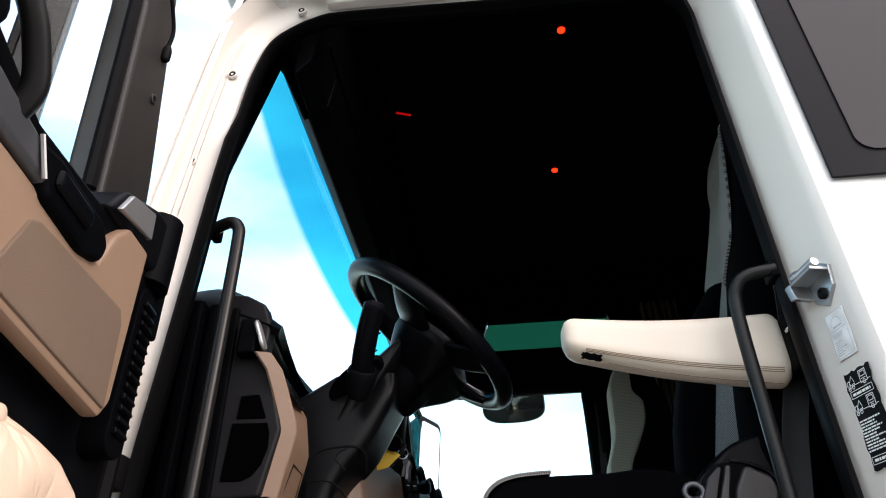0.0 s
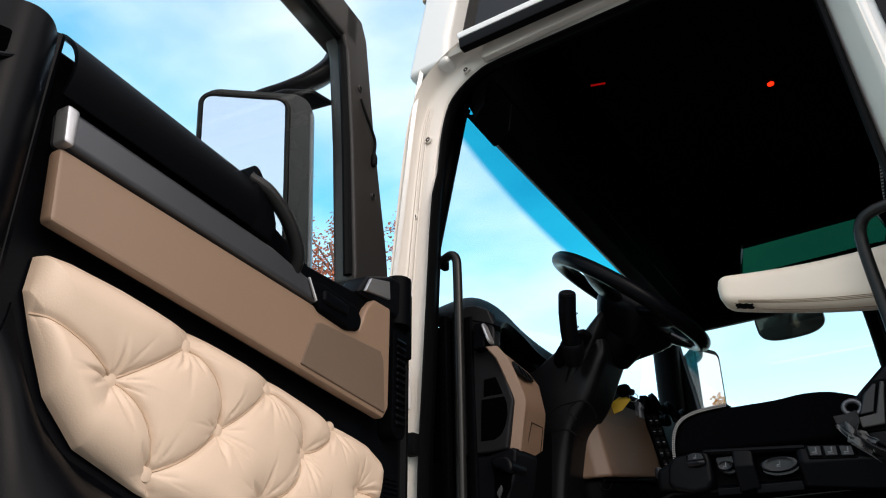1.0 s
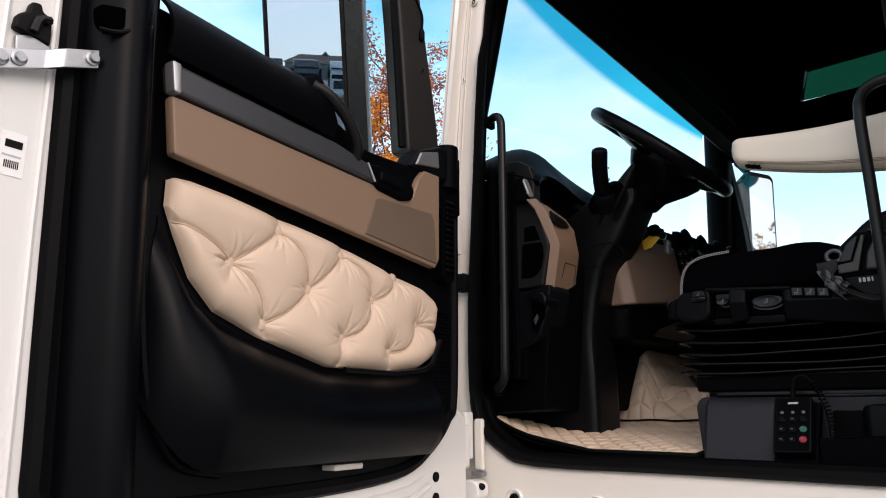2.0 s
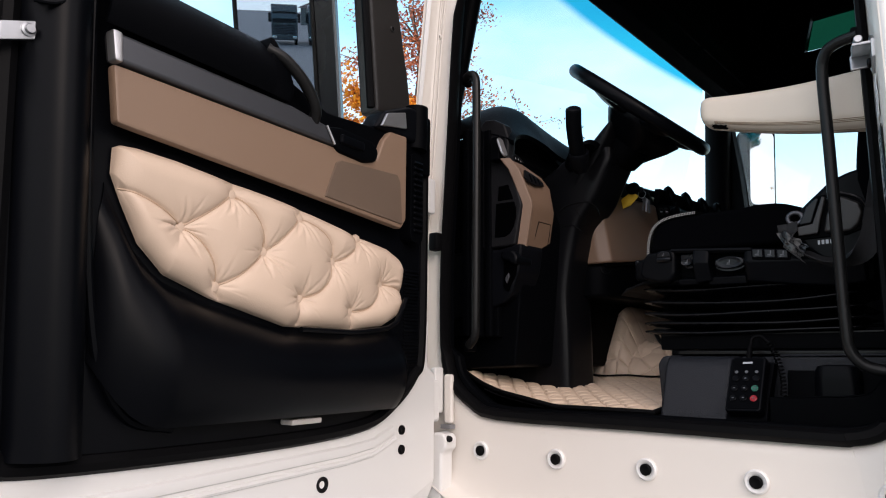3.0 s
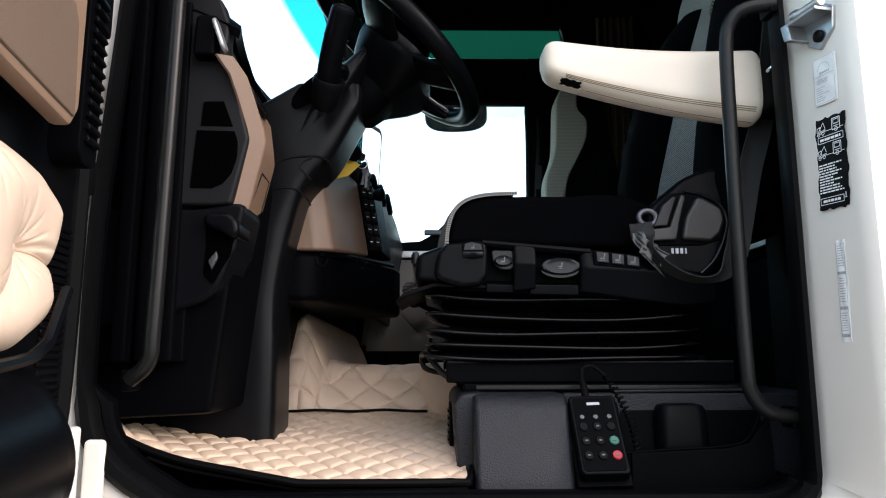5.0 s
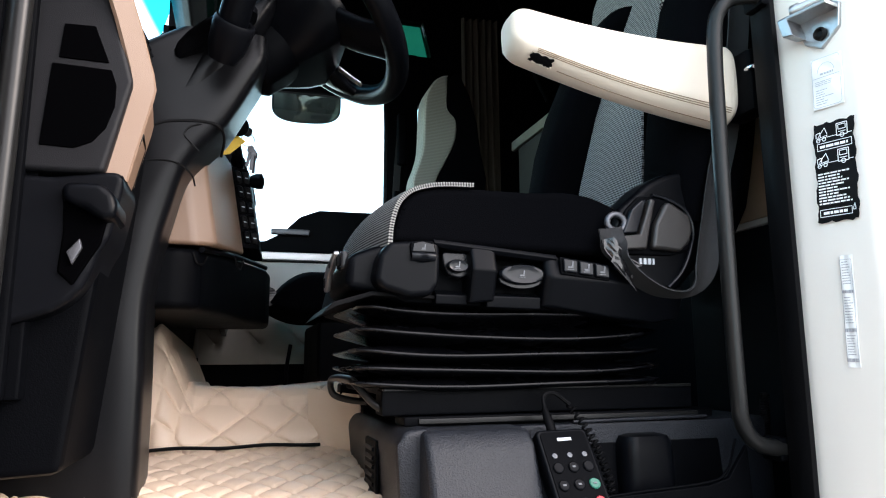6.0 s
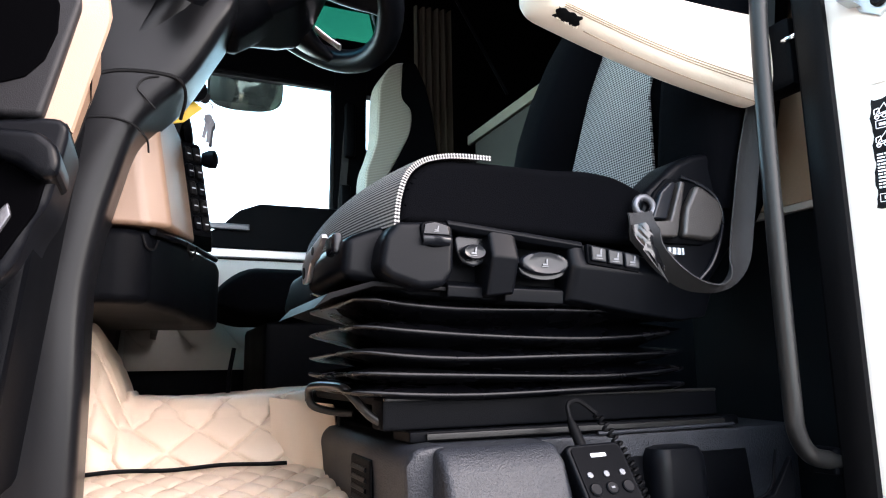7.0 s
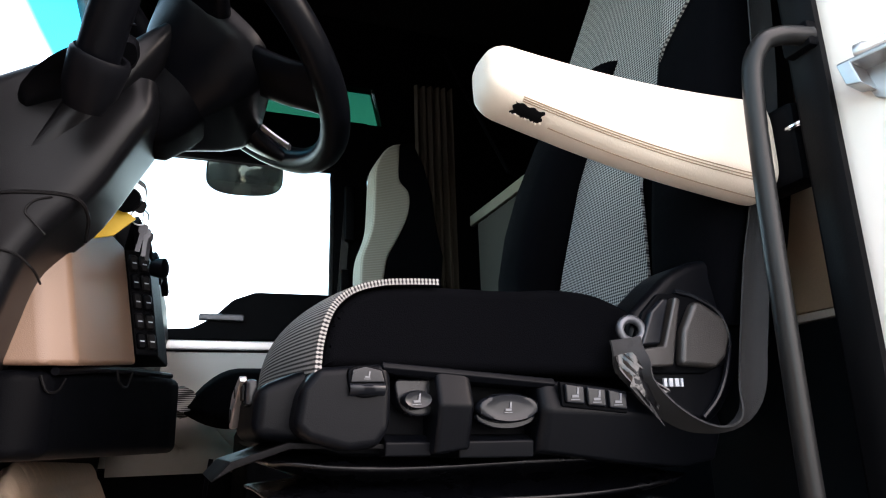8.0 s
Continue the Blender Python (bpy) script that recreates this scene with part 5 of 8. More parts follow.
pillar_label("type_plate", "white type plate sticker with faint printed table", 0.019, 0.060, 2.064, 2.134, [(0.12, 0.88, 0.44, 0.54, 3, 0.4, 0.4), (0.12, 0.70, 0.06, 0.38, 7, 0.6, 0.35), (0.30, 0.74, 0.64, 0.69, 1, 0.0, 0.8)], PAPER, FAINT, 5, 2.0,
             [(0.0007, [(p[0] + 0.5, p[1] * 0.60 + 0.5) for p in rrect(0.92, 1.60, 0.10, 4)] + [(0.96, 0.5)]), (0.0007, [(0.06, 0.60), (0.94, 0.60)]), (0.0008, [(0.5 + 0.27 * math.cos(math.pi * i / 10), 0.70 + 0.17 * math.sin(math.pi * i / 10)) for i in range(11)])])
pillar_label("warning_label", "torn black warning label with white pictograms and text", 0.010, 0.063, 1.912, 2.044, [(0.16, 0.86, 0.745, 0.775, 1, 0.0, 0.9), (0.07, 0.92, 0.17, 0.50, 11, 0.45, 0.50), (0.16, 0.78, 0.075, 0.105, 1, 0.0, 0.9)], INK, PAPER, 11, 2.5,
             [*tow_pictogram(0.80), *tow_pictogram(0.54), (0.0008, frame_line(0.10, 0.95, 0.725, 0.795)), (0.0008, frame_line(0.08, 0.86, 0.055, 0.125)), (0.0009, [(0.88, 0.09), (0.95, 0.09), (0.93, 0.15), (0.88, 0.09)])], 0.022)
pillar_label("tyre_label", "narrow white label with fine grey print in three boxes", 0.029, 0.0445, 1.726, 1.866, [(0.15, 0.85, 0.73, 0.95, 9, 0.3, 0.3), (0.05, 0.95, 0.655, 0.685, 1, 0.0, 0.9), (0.15, 0.85, 0.38, 0.63, 10, 0.3, 0.3), (0.05, 0.95, 0.31, 0.34, 1, 0.0, 0.9), (0.15, 0.85, 0.10, 0.29, 8, 0.3, 0.3), (0.05, 0.95, 0.05, 0.08, 1, 0.0, 0.9)], PAPER, REDBAR, 23, 1.5,
             [(0.0005, frame_line(0.04, 0.96, 0.34, 0.96)), (0.0005, frame_line(0.04, 0.96, 0.05, 0.34))])

# ---- floor coverings ----
def mat_z(x, y):
    return 1.512 + 0.118 * max(0.0, y - 0.08) + (0.227 * max(0.0, -0.25 - x) + 1.65 * max(0.0, -0.40 - x) ** 2) * max(0.0, 1 - y / 0.55)


def diamond(p, q, s):
    """Puffed diamonds with side s: 0 on the seams, 1 in the middle."""
    a, b = (p + q) / s, (p - q) / s
    d = min(abs((a + 0.5) % 1 - 0.5), abs((b + 0.5) % 1 - 0.5)) * s
    return 0.55 * (abs(math.sin(math.pi * a)) * abs(math.sin(math.pi * b))) ** 0.5 + 0.45 * (1 - math.exp(-(d / 0.0036) ** 2))


def mat_edge(a):
    """The mat's outline along the doorway, from the front pillar to the seat box."""
    return -0.565 + 0.565 * a, 0.150 - 0.02 * math.sin(a * 3.1) - 0.008 * a


def floor_mat():
    m = thing("floor_mat", "beige diamond-quilted leather floor mat in the driver's footwell", "mat", (-0.2, 0.4, 1.52))
    def f(a, b):
        x, y0 = mat_edge(a)
        y = y0 + (0.70 - y0) * b
        x = x + 0.03 * b * (1 - a)
        return V(x, y, mat_z(x, y) + 0.008 * diamond(x, y * 0.8, 0.054) + 0.004 * math.sin(math.pi * a) * (1 - b))
    part("quilted_sheet", bm_grid(f, 190, 170), QUILT, m, smooth=60)
    edge = [V(mat_edge(k / 40)[0], mat_edge(k / 40)[1] - 0.003, mat_z(*mat_edge(k / 40)) + 0.002 + 0.004 * math.sin(math.pi * k / 40)) for k in range(41)]
    edge += [V(0.005 + 0.004 * k, 0.13 + 0.055 * k, mat_z(0, 0.13 + 0.055 * k) + 0.004) for k in range(1, 9)]
    part("binding", bm_tube(edge, 0.006, 8), RUBBER, m, "black bound edge")
    part("backing", bm_grid(lambda a, b: V(-0.48 + 0.48 * a, 0.13 + 0.57 * b, mat_z(-0.48 + 0.48 * a, 0.13 + 0.57 * b) - 0.004), 20, 20, 0.004), RUBBER, m)


def smooth01(t):
    t = max(0.0, min(1.0, t))
    return t * t * (3 - 2 * t)


def tunnel_cover():
    m = thing("tunnel_cover", "beige diamond-quilted leather cover over the engine tunnel", "cover", (-0.2, 1.0, 1.6))
    def top(x):
        ridge = smooth01((-0.295 - x) / 0.075) if x > -0.366 else max(0.0, 1 - (16.4 / 0.122) * (-0.366 - x) ** 2)
        return 1.690 + 0.010 * math.sin(x * 9) * (x > -0.3) + 0.122 * ridge
    def f(a, b):
        x = -0.62 + 0.72 * a
        h = top(x)
        s = b * 1.25
        base_y = 0.665 - 0.035 * smooth01((x + 0.10) / 0.12)
        base_z = mat_z(x, base_y) if x > -0.5 else mat_z(-0.5, base_y)
        if s < 0.20:
            t = s / 0.20
            y, z = base_y + 0.075 * t ** 1.6, base_z - 0.004 + (h - 0.018 - base_z) * t
        elif s < 0.25:
            t = (s - 0.20) / 0.05
            y, z = base_y + 0.075 + 0.05 * t, h - 0.018 + 0.018 * math.sin(t * math.pi / 2)
        else:
            t = (s - 0.25)
            y, z = base_y + 0.125 + t * 1.0, h - 0.025 * t
        q = 0.0125 * diamond(x + 0.02 * s, 0.62 * s if s < 0.25 else s - 0.095, 0.098)
        side = smooth01((-0.300 - x - 0.18 * max(0.0, 1.69 - z)) / 0.012)
        if side > 0:
            across = 0.042 * (0.5 - abs((x + 0.406 - 0.15 * max(0.0, z - 1.62)) / 0.042 % 1 - 0.5))
            along = 0.062 * (0.5 - abs(s / 0.062 % 1 - 0.5))
            q = q * (1 - side) + side * 0.009 * (1 - math.exp(-(min(across, along) / 0.006) ** 1.3))
        return V(x, y - q * (0.8 if s < 0.2 else 0.1), z + q * (0.25 if s < 0.2 else 1.0))
    part("quilted_sheet", bm_grid(f, 230, 400), QUILT, m, smooth=60)
    part("binding", bm_tube([V(-0.50 + 0.5 * k / 30, 0.648 - 0.035 * smooth01((-0.40 + 0.5 * k / 30) / 0.12), mat_z(-0.50 + 0.5 * k / 30, 0.655) + 0.011 + 0.0015 * math.sin(k * 0.7)) for k in range(27)], 0.0032, 8), RUBBER, m, "black bound edge")
    # passenger side flap of the same leather
    part("side_gusset", bm_grid(lambda a, b: V(-0.085 + 0.085 * a, 0.690 - 0.110 * a - 0.010 * math.sin(math.pi * b) * (1 - a) + 0.004 * math.sin(a * 15 + b * 2.5) * (1 - b) + 0.035 * b * b, 1.585 + 0.105 * b - 0.010 * a), 30, 16, 0.004), QUILT, m, "smooth leather gusset beside the seat box")
    part("gusset_piping", bm_tube([V(0.001, 0.575, 1.575 + 0.100 * k / 8) for k in range(9)], 0.004, 8), RUBBER, m)
    return m


floor_mat()
tunnel_cover()
pm = thing("floor_mat", "beige quilted leather floor mat on the passenger side", "mat", (0.1, 1.9, 1.62))
part("quilted_sheet", bm_grid(lambda a, b: V(-0.55 + 0.75 * a, 1.70 + 0.45 * b, 1.62 + 0.006 * diamond(a * 0.75, b * 0.45, 0.08)), 60, 40), QUILT, pm, smooth=60)

# ---- seat box with tray and remote control ----
sb = thing("seat_box", "black grained plastic seat box with vent and open tray", "seat base", (0.25, 0.4, 1.5))
part("body", bm_prism([(0.138, 1.500), (0.146, 1.53), (0.185, 1.630), (0.205, 1.648), (0.80, 1.660), (0.80, 1.500)], "x", 0.012, 0.165, 0.010, 3), BOXGRAIN, sb)
part("front_face", bm_prism([(-0.012, 1.500), (-0.020, 1.63), (-0.008, 1.648), (0.03, 1.652), (0.03, 1.500)], "y", 0.215, 0.80, 0.008), BOXGRAIN, sb)
part("rear_body", bm_prism([(0.245, 1.500), (0.245, 1.648), (0.80, 1.660), (0.80, 1.500)], "x", 0.165, 0.60, 0.006), BOXGRAIN, sb)
part("tray_floor", bm_box(0.165, 0.50, 0.145, 0.25, 1.505, 1.528, 0.004), SOOT, sb)
part("tray_lip", bm_tube(spline([V(0.245, 0.148, 1.562), V(0.30, 0.147, 1.566), V(0.40, 0.147, 1.572), V(0.435, 0.150, 1.585), V(0.465, 0.165, 1.625)], 6), 0.0018, 8), SOOT, sb)
part("tray_wall", bm_prism([(0.25, 1.50), (0.43, 1.50), (0.47, 1.53), (0.466, 1.62), (0.432, 1.577), (0.40, 1.569), (0.25, 1.562)], "y", 0.142, 0.150, 0.002), SOOT, sb)
part("tray_back", bm_prism([(0.232, 1.50), (0.248, 1.646), (0.262, 1.646), (0.252, 1.50)], "x", 0.26, 0.50, 0.003), SOOT, sb)
part("tray_swell", bm_loft([[V(0.360 + q[0] * g, 0.240 + q[1] * g, z) for q in rrect(0.090, 0.060, 0.022, 6)] for g, z in ((1.0, 1.525), (0.96, 1.60), (0.92, 1.618), (0.80, 1.628), (0.5, 1.631))]), BLACK, sb, "smooth bulge in the tray")
part("rim", bm_tube([V(0.250, 0.244, 1.650), V(0.36, 0.246, 1.651), V(0.48, 0.246, 1.652)], 0.0025, 8), BOXGRAIN, sb)
vt = part("air_vent", bm_box(-0.0235, -0.017, 0.335, 0.420, 1.535, 1.625, 0.003), SOOT, sb, "small louvred air vent")
for k in range(6):
    part("slat", turned(bm_box(-0.003, 0.004, -0.030, 0.030, -0.003, 0.003, 0.001, 1), pose(-0.0235, 0.378, 1.548 + 0.0125 * k, 0, 25, 0)), BLACK, vt)


def remote():
    """The hand-held height control, leaning in its holder on the seat box."""
    r = thing("remote_control", "black hand-held remote control with round keys and coiled cable", "remote control", (0.203, 0.15, 1.53))
    X, Y = V(0.070, -0.004, 0.002).normalized(), V(-0.003, 0.076, 0.111).normalized()
    Z = X.cross(Y).normalized()
    M = Matrix(((X.x, Y.x, Z.x, 0.203), (X.y, Y.y, Z.y, 0.155), (X.z, Y.z, Z.z, 0.588), (0, 0, 0, 1)))
    M = Matrix.Translation((0, 0, 1.0)) @ M
    def W(name, bm, m_, lab="", par=None):
        bm.transform(M)
        return part(name, bm, m_, par or r, lab)
    body = W("body", bm_prism(rrect(0.074, 0.134, 0.008), "z", -0.022, 0.006, 0.004, 3), BLACK)
    W("holder", bm_prism([(-0.042, -0.075), (0.042, -0.075), (0.042, -0.02), (0.046, 0.07), (-0.046, 0.07), (-0.042, -0.02)], "z", -0.040, -0.018, 0.004), SOOT, "black holder")
    W("faceplate", bm_prism(rrect(0.064, 0.124, 0.006), "z", 0.006, 0.0075, 0.0006), SOOT, par=body)
    W("maker_mark", bm_box(-0.010, 0.010, 0.0480, 0.0525, 0.0076, 0.0082), FAINT, "small white printed mark", body)
    for i, x in enumerate((-0.021, 0.0, 0.021)):
        W("lamp_dot", bm_lathe([(0.0036, 0.007), (0.0036, 0.0090), (0.002, 0.0096)], Matrix.Translation((x, 0.027, 0)), 14), GREYKEY, "small grey lamp", body)
        for j, y in enumerate((0.010, -0.014, -0.038)):
            m_ = GREENKEY if (i, j) == (2, 1) else REDKEY if (i, j) == (2, 2) else BLACK
            k = W("key", bm_lathe([(0.0074, 0.007), (0.0074, 0.0090), (0.0062, 0.0100), (0.0054, 0.0096)], Matrix.Translation((x, y, 0)), 18), m_, {GREENKEY: "green key", REDKEY: "red key"}.get(m_, ""), body)
            if (i, j) != (2, 0) and (i, j) != (0, 0):
                W("key_mark", bm_box(x - 0.0022, x + 0.0022, y - 0.0012, y + 0.0012, 0.0101, 0.0105), GREYKEY, par=k)
    part("cable_neck", bm_lathe([(0.007, 0), (0.006, 0.03), (0.004, 0.04)], M @ pose(-0.006, 0.066, -0.008, -90), 12), RUBBER, r)
    c0 = M @ V(-0.006, 0.105, -0.008)
    arc = spline([c0, c0 + V(0.003, 0.008, 0.018), c0 + V(0.020, 0.010, 0.022), c0 + V(0.040, 0.002, 0.006)], 6)
    part("cable", bm_tube(arc, 0.0032, 8), RUBBER, r)
    coil = []
    a, b = arc[-1], V(0.268, 0.168, 1.548)
    ax = (b - a).normalized()
    s1 = ax.orthogonal().normalized()
    s2 = ax.cross(s1)
    for k in range(190):
        t = k / 189
        ph = t * 2 * math.pi * 17
        coil.append(a + (b - a) * t + V(0.012, 0, 0) * math.sin(math.pi * t) + (s1 * math.cos(ph) + s2 * math.sin(ph)) * 0.0050)
    part("coiled_cable", bm_tube(coil, 0.0019, 6), RUBBER, r, "black coiled cable")


remote()
cc = []
for k in range(120):
    t = k / 119
    cc.append(V(0.592 + 0.005 * t + 0.006 * math.cos(t * 105), 0.25 + 0.006 * math.sin(t * 105), 1.618 + 0.066 * t))
hc = solo("coiled_cord", bm_tube(cc, 0.0022, 6), RUBBER, "black coiled cord with a trailing wire behind the seat", "cable")
part("cord_tail", bm_tube(spline([V(0.598, 0.25, 1.618), V(0.575, 0.25, 1.60), V(0.552, 0.25, 1.575), V(0.541, 0.25, 1.56), V(0.535, 0.25, 1.59), V(0.526, 0.25, 1.629)], 5), 0.0014, 6), RUBBER, hc)


# ---- seats ----
def cushion_shape(x0, x1, yc, w, z0, z1, nose=0.05, crown=0.02, n=24, part_of=(0.0, 1.0), grow=0.0):
    """A seat cushion: rounded front, crowned top, as rings along x; part_of picks a stretch of its length."""
    rings = []
    for i in range(n + 1):
        t = part_of[0] + (part_of[1] - part_of[0]) * i / n
        x = x0 + (x1 - x0) * t
        f = min(1.0, t / 0.26)
        h = z0 + (z1 - z0) * (0.30 + 0.70 * math.sin(f * math.pi / 2) ** 0.75) - 0.022 * smooth01((t - 0.45) * 2)
        zb = z0 + nose * (1 - f) ** 2
        hw = w / 2 * (0.86 + 0.14 * math.sin(min(1, t / 0.15) * math.pi / 2)) + grow
        ring = []
        for k in range(32):
            a = 2 * math.pi * k / 32
            c, s = math.cos(a), math.sin(a)
            px = math.copysign(abs(c) ** 0.42, c) * hw
            pz = math.copysign(abs(s) ** 0.42, s)
            zz = (h + zb) / 2 + pz * ((h - zb) / 2 + grow) + (crown * (1 - (px / hw) ** 2) if s > 0 else 0)
            ring.append(V(x - grow, yc + px, zz))
        rings.append(ring)
    return bm_loft(rings)


def slab(cx, cy, cz, w, h, d, tilt, bulge=0.02, taper=0.0, n=14, power=0.45):
    """An upright pad facing -x: width along y, height up its slope, depth back."""
    rings = []
    for i in range(n + 1):
        t = i / n
        e = math.sin(math.pi * min(1, max(0, t))) ** 0.35 if 0 < t < 1 else 0.0
        ww = w * (1 - taper * t) * (0.82 + 0.18 * e)
        dd = d * (0.55 + 0.45 * e)
        ring = []
        for k in range(24):
            a = 2 * math.pi * k / 24
            c, s = math.cos(a), math.sin(a)
            yy = math.copysign(abs(c) ** power, c) * ww / 2
            xx = math.copysign(abs(s) ** power, s) * dd / 2
            if s < 0:
                xx -= bulge * e * (1 - (2 * yy / ww) ** 2)
            ring.append(V(xx + t * h * math.tan(radians(tilt)), yy, t * h))
        rings.append(ring)
    return turned(bm_loft(rings), Matrix.Translation((cx, cy, cz)))


def bellows(x0, x1, y0, y1, zs, inset=0.045):
    """Pleated rubber skirt: sharp outer folds that sag along their length, deep valleys between."""
    rings = []
    for i, z in enumerate(zs):
        out = i % 2 == 0
        k = 0.0 if out else inset
        pts = []
        W, D = x1 - x0 - 2 * k, y1 - y0 - 2 * k
        cor = [(W / 2, D / 2), (-W / 2 - (0.012 if out else 0), D / 2), (-W / 2 - (0.012 if out else 0), -D / 2), (W / 2, -D / 2)]
        for c in range(4):
            (ax, ay), (bx, by) = cor[c], cor[(c + 1) % 4]
            for q in range(14):
                t = 0.05 + 0.90 * q / 13
                pts.append((ax + (bx - ax) * t, ay + (by - ay) * t))
        def sag(px, py):
            u = max(-1.0, min(1.0, 2 * px / W))
            w = max(-1.0, min(1.0, 2 * py / D))
            lift = 0.0090 * (abs(u) ** 3) * (abs(w) ** 6 if abs(w) > abs(u) else 1.0)
            return lift * (0.55 + 0.10 * i) + 0.0018 * math.sin(px * 14 + i * 1.7) + 0.0012 * math.sin(py * 17 + i * 2.3)
        def ring(dz, g):
            return [V((x0 + x1) / 2 + p[0] * (1 + g), (y0 + y1) / 2 + p[1] * (1 + g), z + sag(*p) * (1 if out else 0.5) + dz) for p in pts]
        if out:
            rings += [ring(-0.0060, -0.050), ring(-0.0034, -0.018), ring(-0.0018, -0.004), ring(0.0, 0.0), ring(0.0018, -0.003), ring(0.0026, -0.014), ring(0.0034, -0.045)]
        else:
            rings.append(ring(0, 0))
    return bm_loft(rings)


def driver_seat():
    s = thing("driver_seat", "black air-sprung driver's seat with grey check cloth and cream armrest", "seat", (0.22, 0.49, 1.65))
    # rails
    for y in (0.285, 0.67):
        rl = part("rail", bm_box(-0.03, 0.47, y - 0.022, y + 0.022, 1.664, 1.700, 0.004), SOOT, s, "dark steel seat rail")
        part("rail_lower", bm_box(0.0, 0.50, y - 0.030, y + 0.03, 1.650, 1.663, 0.003), SOOT, rl)
        # lighter strip painted as the highlight on the rail's top edge
        part("rail_highlight", bm_box(-0.028, 0.468, y - 0.024, y - 0.018, 1.6975, 1.7015, 0.001), TUBE, rl)
        part("rail_edge", bm_box(0.02, 0.47, y - 0.034, y - 0.029, 1.653, 1.660, 0.001), TUBE, rl)
    part("slide_lever", bm_tube(spline([V(0.03, 0.275, 1.668), V(-0.010, 0.278, 1.668), V(-0.036, 0.286, 1.680), V(-0.058, 0.300, 1.706), V(-0.066, 0.320, 1.714), V(-0.074, 0.42, 1.714), V(-0.076, 0.445, 1.705), V(-0.070, 0.450, 1.688), V(-0.050, 0.440, 1.680), V(-0.02, 0.42, 1.676)], 6), 0.0055, 10), TUBE, s, "bent black slide lever")
    part("base_plate", bm_box(-0.02, 0.44, 0.31, 0.67, 1.690, 1.712, 0.006), SOOT, s)
    part("bellows", bellows(-0.055, 0.41, 0.245, 0.505, [1.705, 1.714, 1.7225, 1.734, 1.7455, 1.758, 1.7725, 1.788, 1.805, 1.818, 1.828]), PLEAT, s, "black folded rubber bellows", smooth=50)
    # plastic pan: inner block plus the near side panel with its recesses
    part("pan", bm_prism([(-0.06, 1.835), (-0.045, 1.90), (0.0, 1.905), (0.42, 1.885), (0.45, 1.85), (0.44, 1.80), (0.0, 1.818)], "y", 0.245, 0.76, 0.012), SOOT, s)
    def moulded(rows, inner=0.262, bev=0.004):
        """A moulded length of side panel: at each x the top, fold and bottom heights with their depths."""
        rings = [[V(x, inner, zt), V(x, yt, zt), V(x, yf, zf), V(x, yb, zb), V(x, inner, zb)] for x, zt, yt, zf, yf, zb, yb in rows]
        bm = bm_loft(rings)
        sharp = [e for e in bm.edges if len(e.link_faces) == 2 and e.calc_face_angle(0) > 0.5]
        bmesh.ops.bevel(bm, geom=sharp, offset=bev, segments=3, profile=0.5, affect="EDGES")
        return bm
    part("side_panel", bm_prism([(-0.031, 1.899), (0.038, 1.9035), (0.040, 1.880), (0.038, 1.842), (0.026, 1.826), (-0.003, 1.823), (-0.040, 1.834), (-0.052, 1.846), (-0.046, 1.88)], "y", 0.206, 0.262, 0.009, 4), BLACK, s, "black plastic side panel")
    part("side_rib", moulded([(0.083, 1.899, 0.209, 1.863, 0.199, 1.818, 0.216), (0.089, 1.8985, 0.207, 1.863, 0.197, 1.818, 0.214), (0.113, 1.896, 0.207, 1.862, 0.197, 1.821, 0.214), (0.121, 1.895, 0.210, 1.862, 0.200, 1.821, 0.217)], bev=0.003), BLACK, s)
    part("side_panel", moulded([(0.196, 1.889, 0.214, 1.857, 0.206, 1.815, 0.224), (0.205, 1.888, 0.209, 1.856, 0.200, 1.815, 0.218), (0.30, 1.877, 0.209, 1.851, 0.200, 1.801, 0.218), (0.38, 1.866, 0.212, 1.842, 0.204, 1.793, 0.222), (0.43, 1.860, 0.220, 1.836, 0.212, 1.800, 0.230)]), BLACK, s, "black plastic side panel with switches")
    part("side_rim", moulded([(0.030, 1.9045, 0.208, 1.899, 0.2045, 1.894, 0.210), (0.125, 1.8965, 0.208, 1.891, 0.2045, 1.885, 0.210), (0.215, 1.889, 0.208, 1.883, 0.2045, 1.878, 0.210)], bev=0.0015), BLACK, s)
    part("recess_back", bm_prism([(0.03, 1.83), (0.23, 1.828), (0.23, 1.89), (0.03, 1.896)], "y", 0.246, 0.262, 0.002), SOOT, s)
    part("recess_foot", moulded([(0.038, 1.838, 0.240, 1.830, 0.226, 1.817, 0.228), (0.085, 1.836, 0.240, 1.829, 0.226, 1.816, 0.228)], bev=0.002), BLACK, s)
    part("recess_foot", moulded([(0.112, 1.836, 0.238, 1.829, 0.222, 1.813, 0.224), (0.195, 1.834, 0.238, 1.828, 0.222, 1.811, 0.224)], bev=0.002), BLACK, s)
    part("front_cap", bm_prism([(-0.085, 1.838), (-0.03, 1.828), (-0.01, 1.895), (-0.035, 1.902), (-0.082, 1.884)], "y", 0.242, 0.430, 0.012, 3), BLACK, s)
    part("front_skirt", bm_prism([(-0.118, 1.801), (-0.098, 1.812), (-0.050, 1.827), (0.04, 1.824), (0.04, 1.829), (-0.052, 1.833), (-0.102, 1.818)], "y", 0.232, 0.455, 0.0015, 2), RUBBER, s, "thin black rubber lip under the seat pan")
    latch = part("front_latch", bm_box(-0.090, -0.078, 0.262, 0.300, 1.868, 1.893, 0.004), KNOB, s, "small black latch on the pan's front")
    part("latch_slot", bm_box(-0.092, -0.089, 0.270, 0.292, 1.874, 1.888, 0.001), INK, latch)
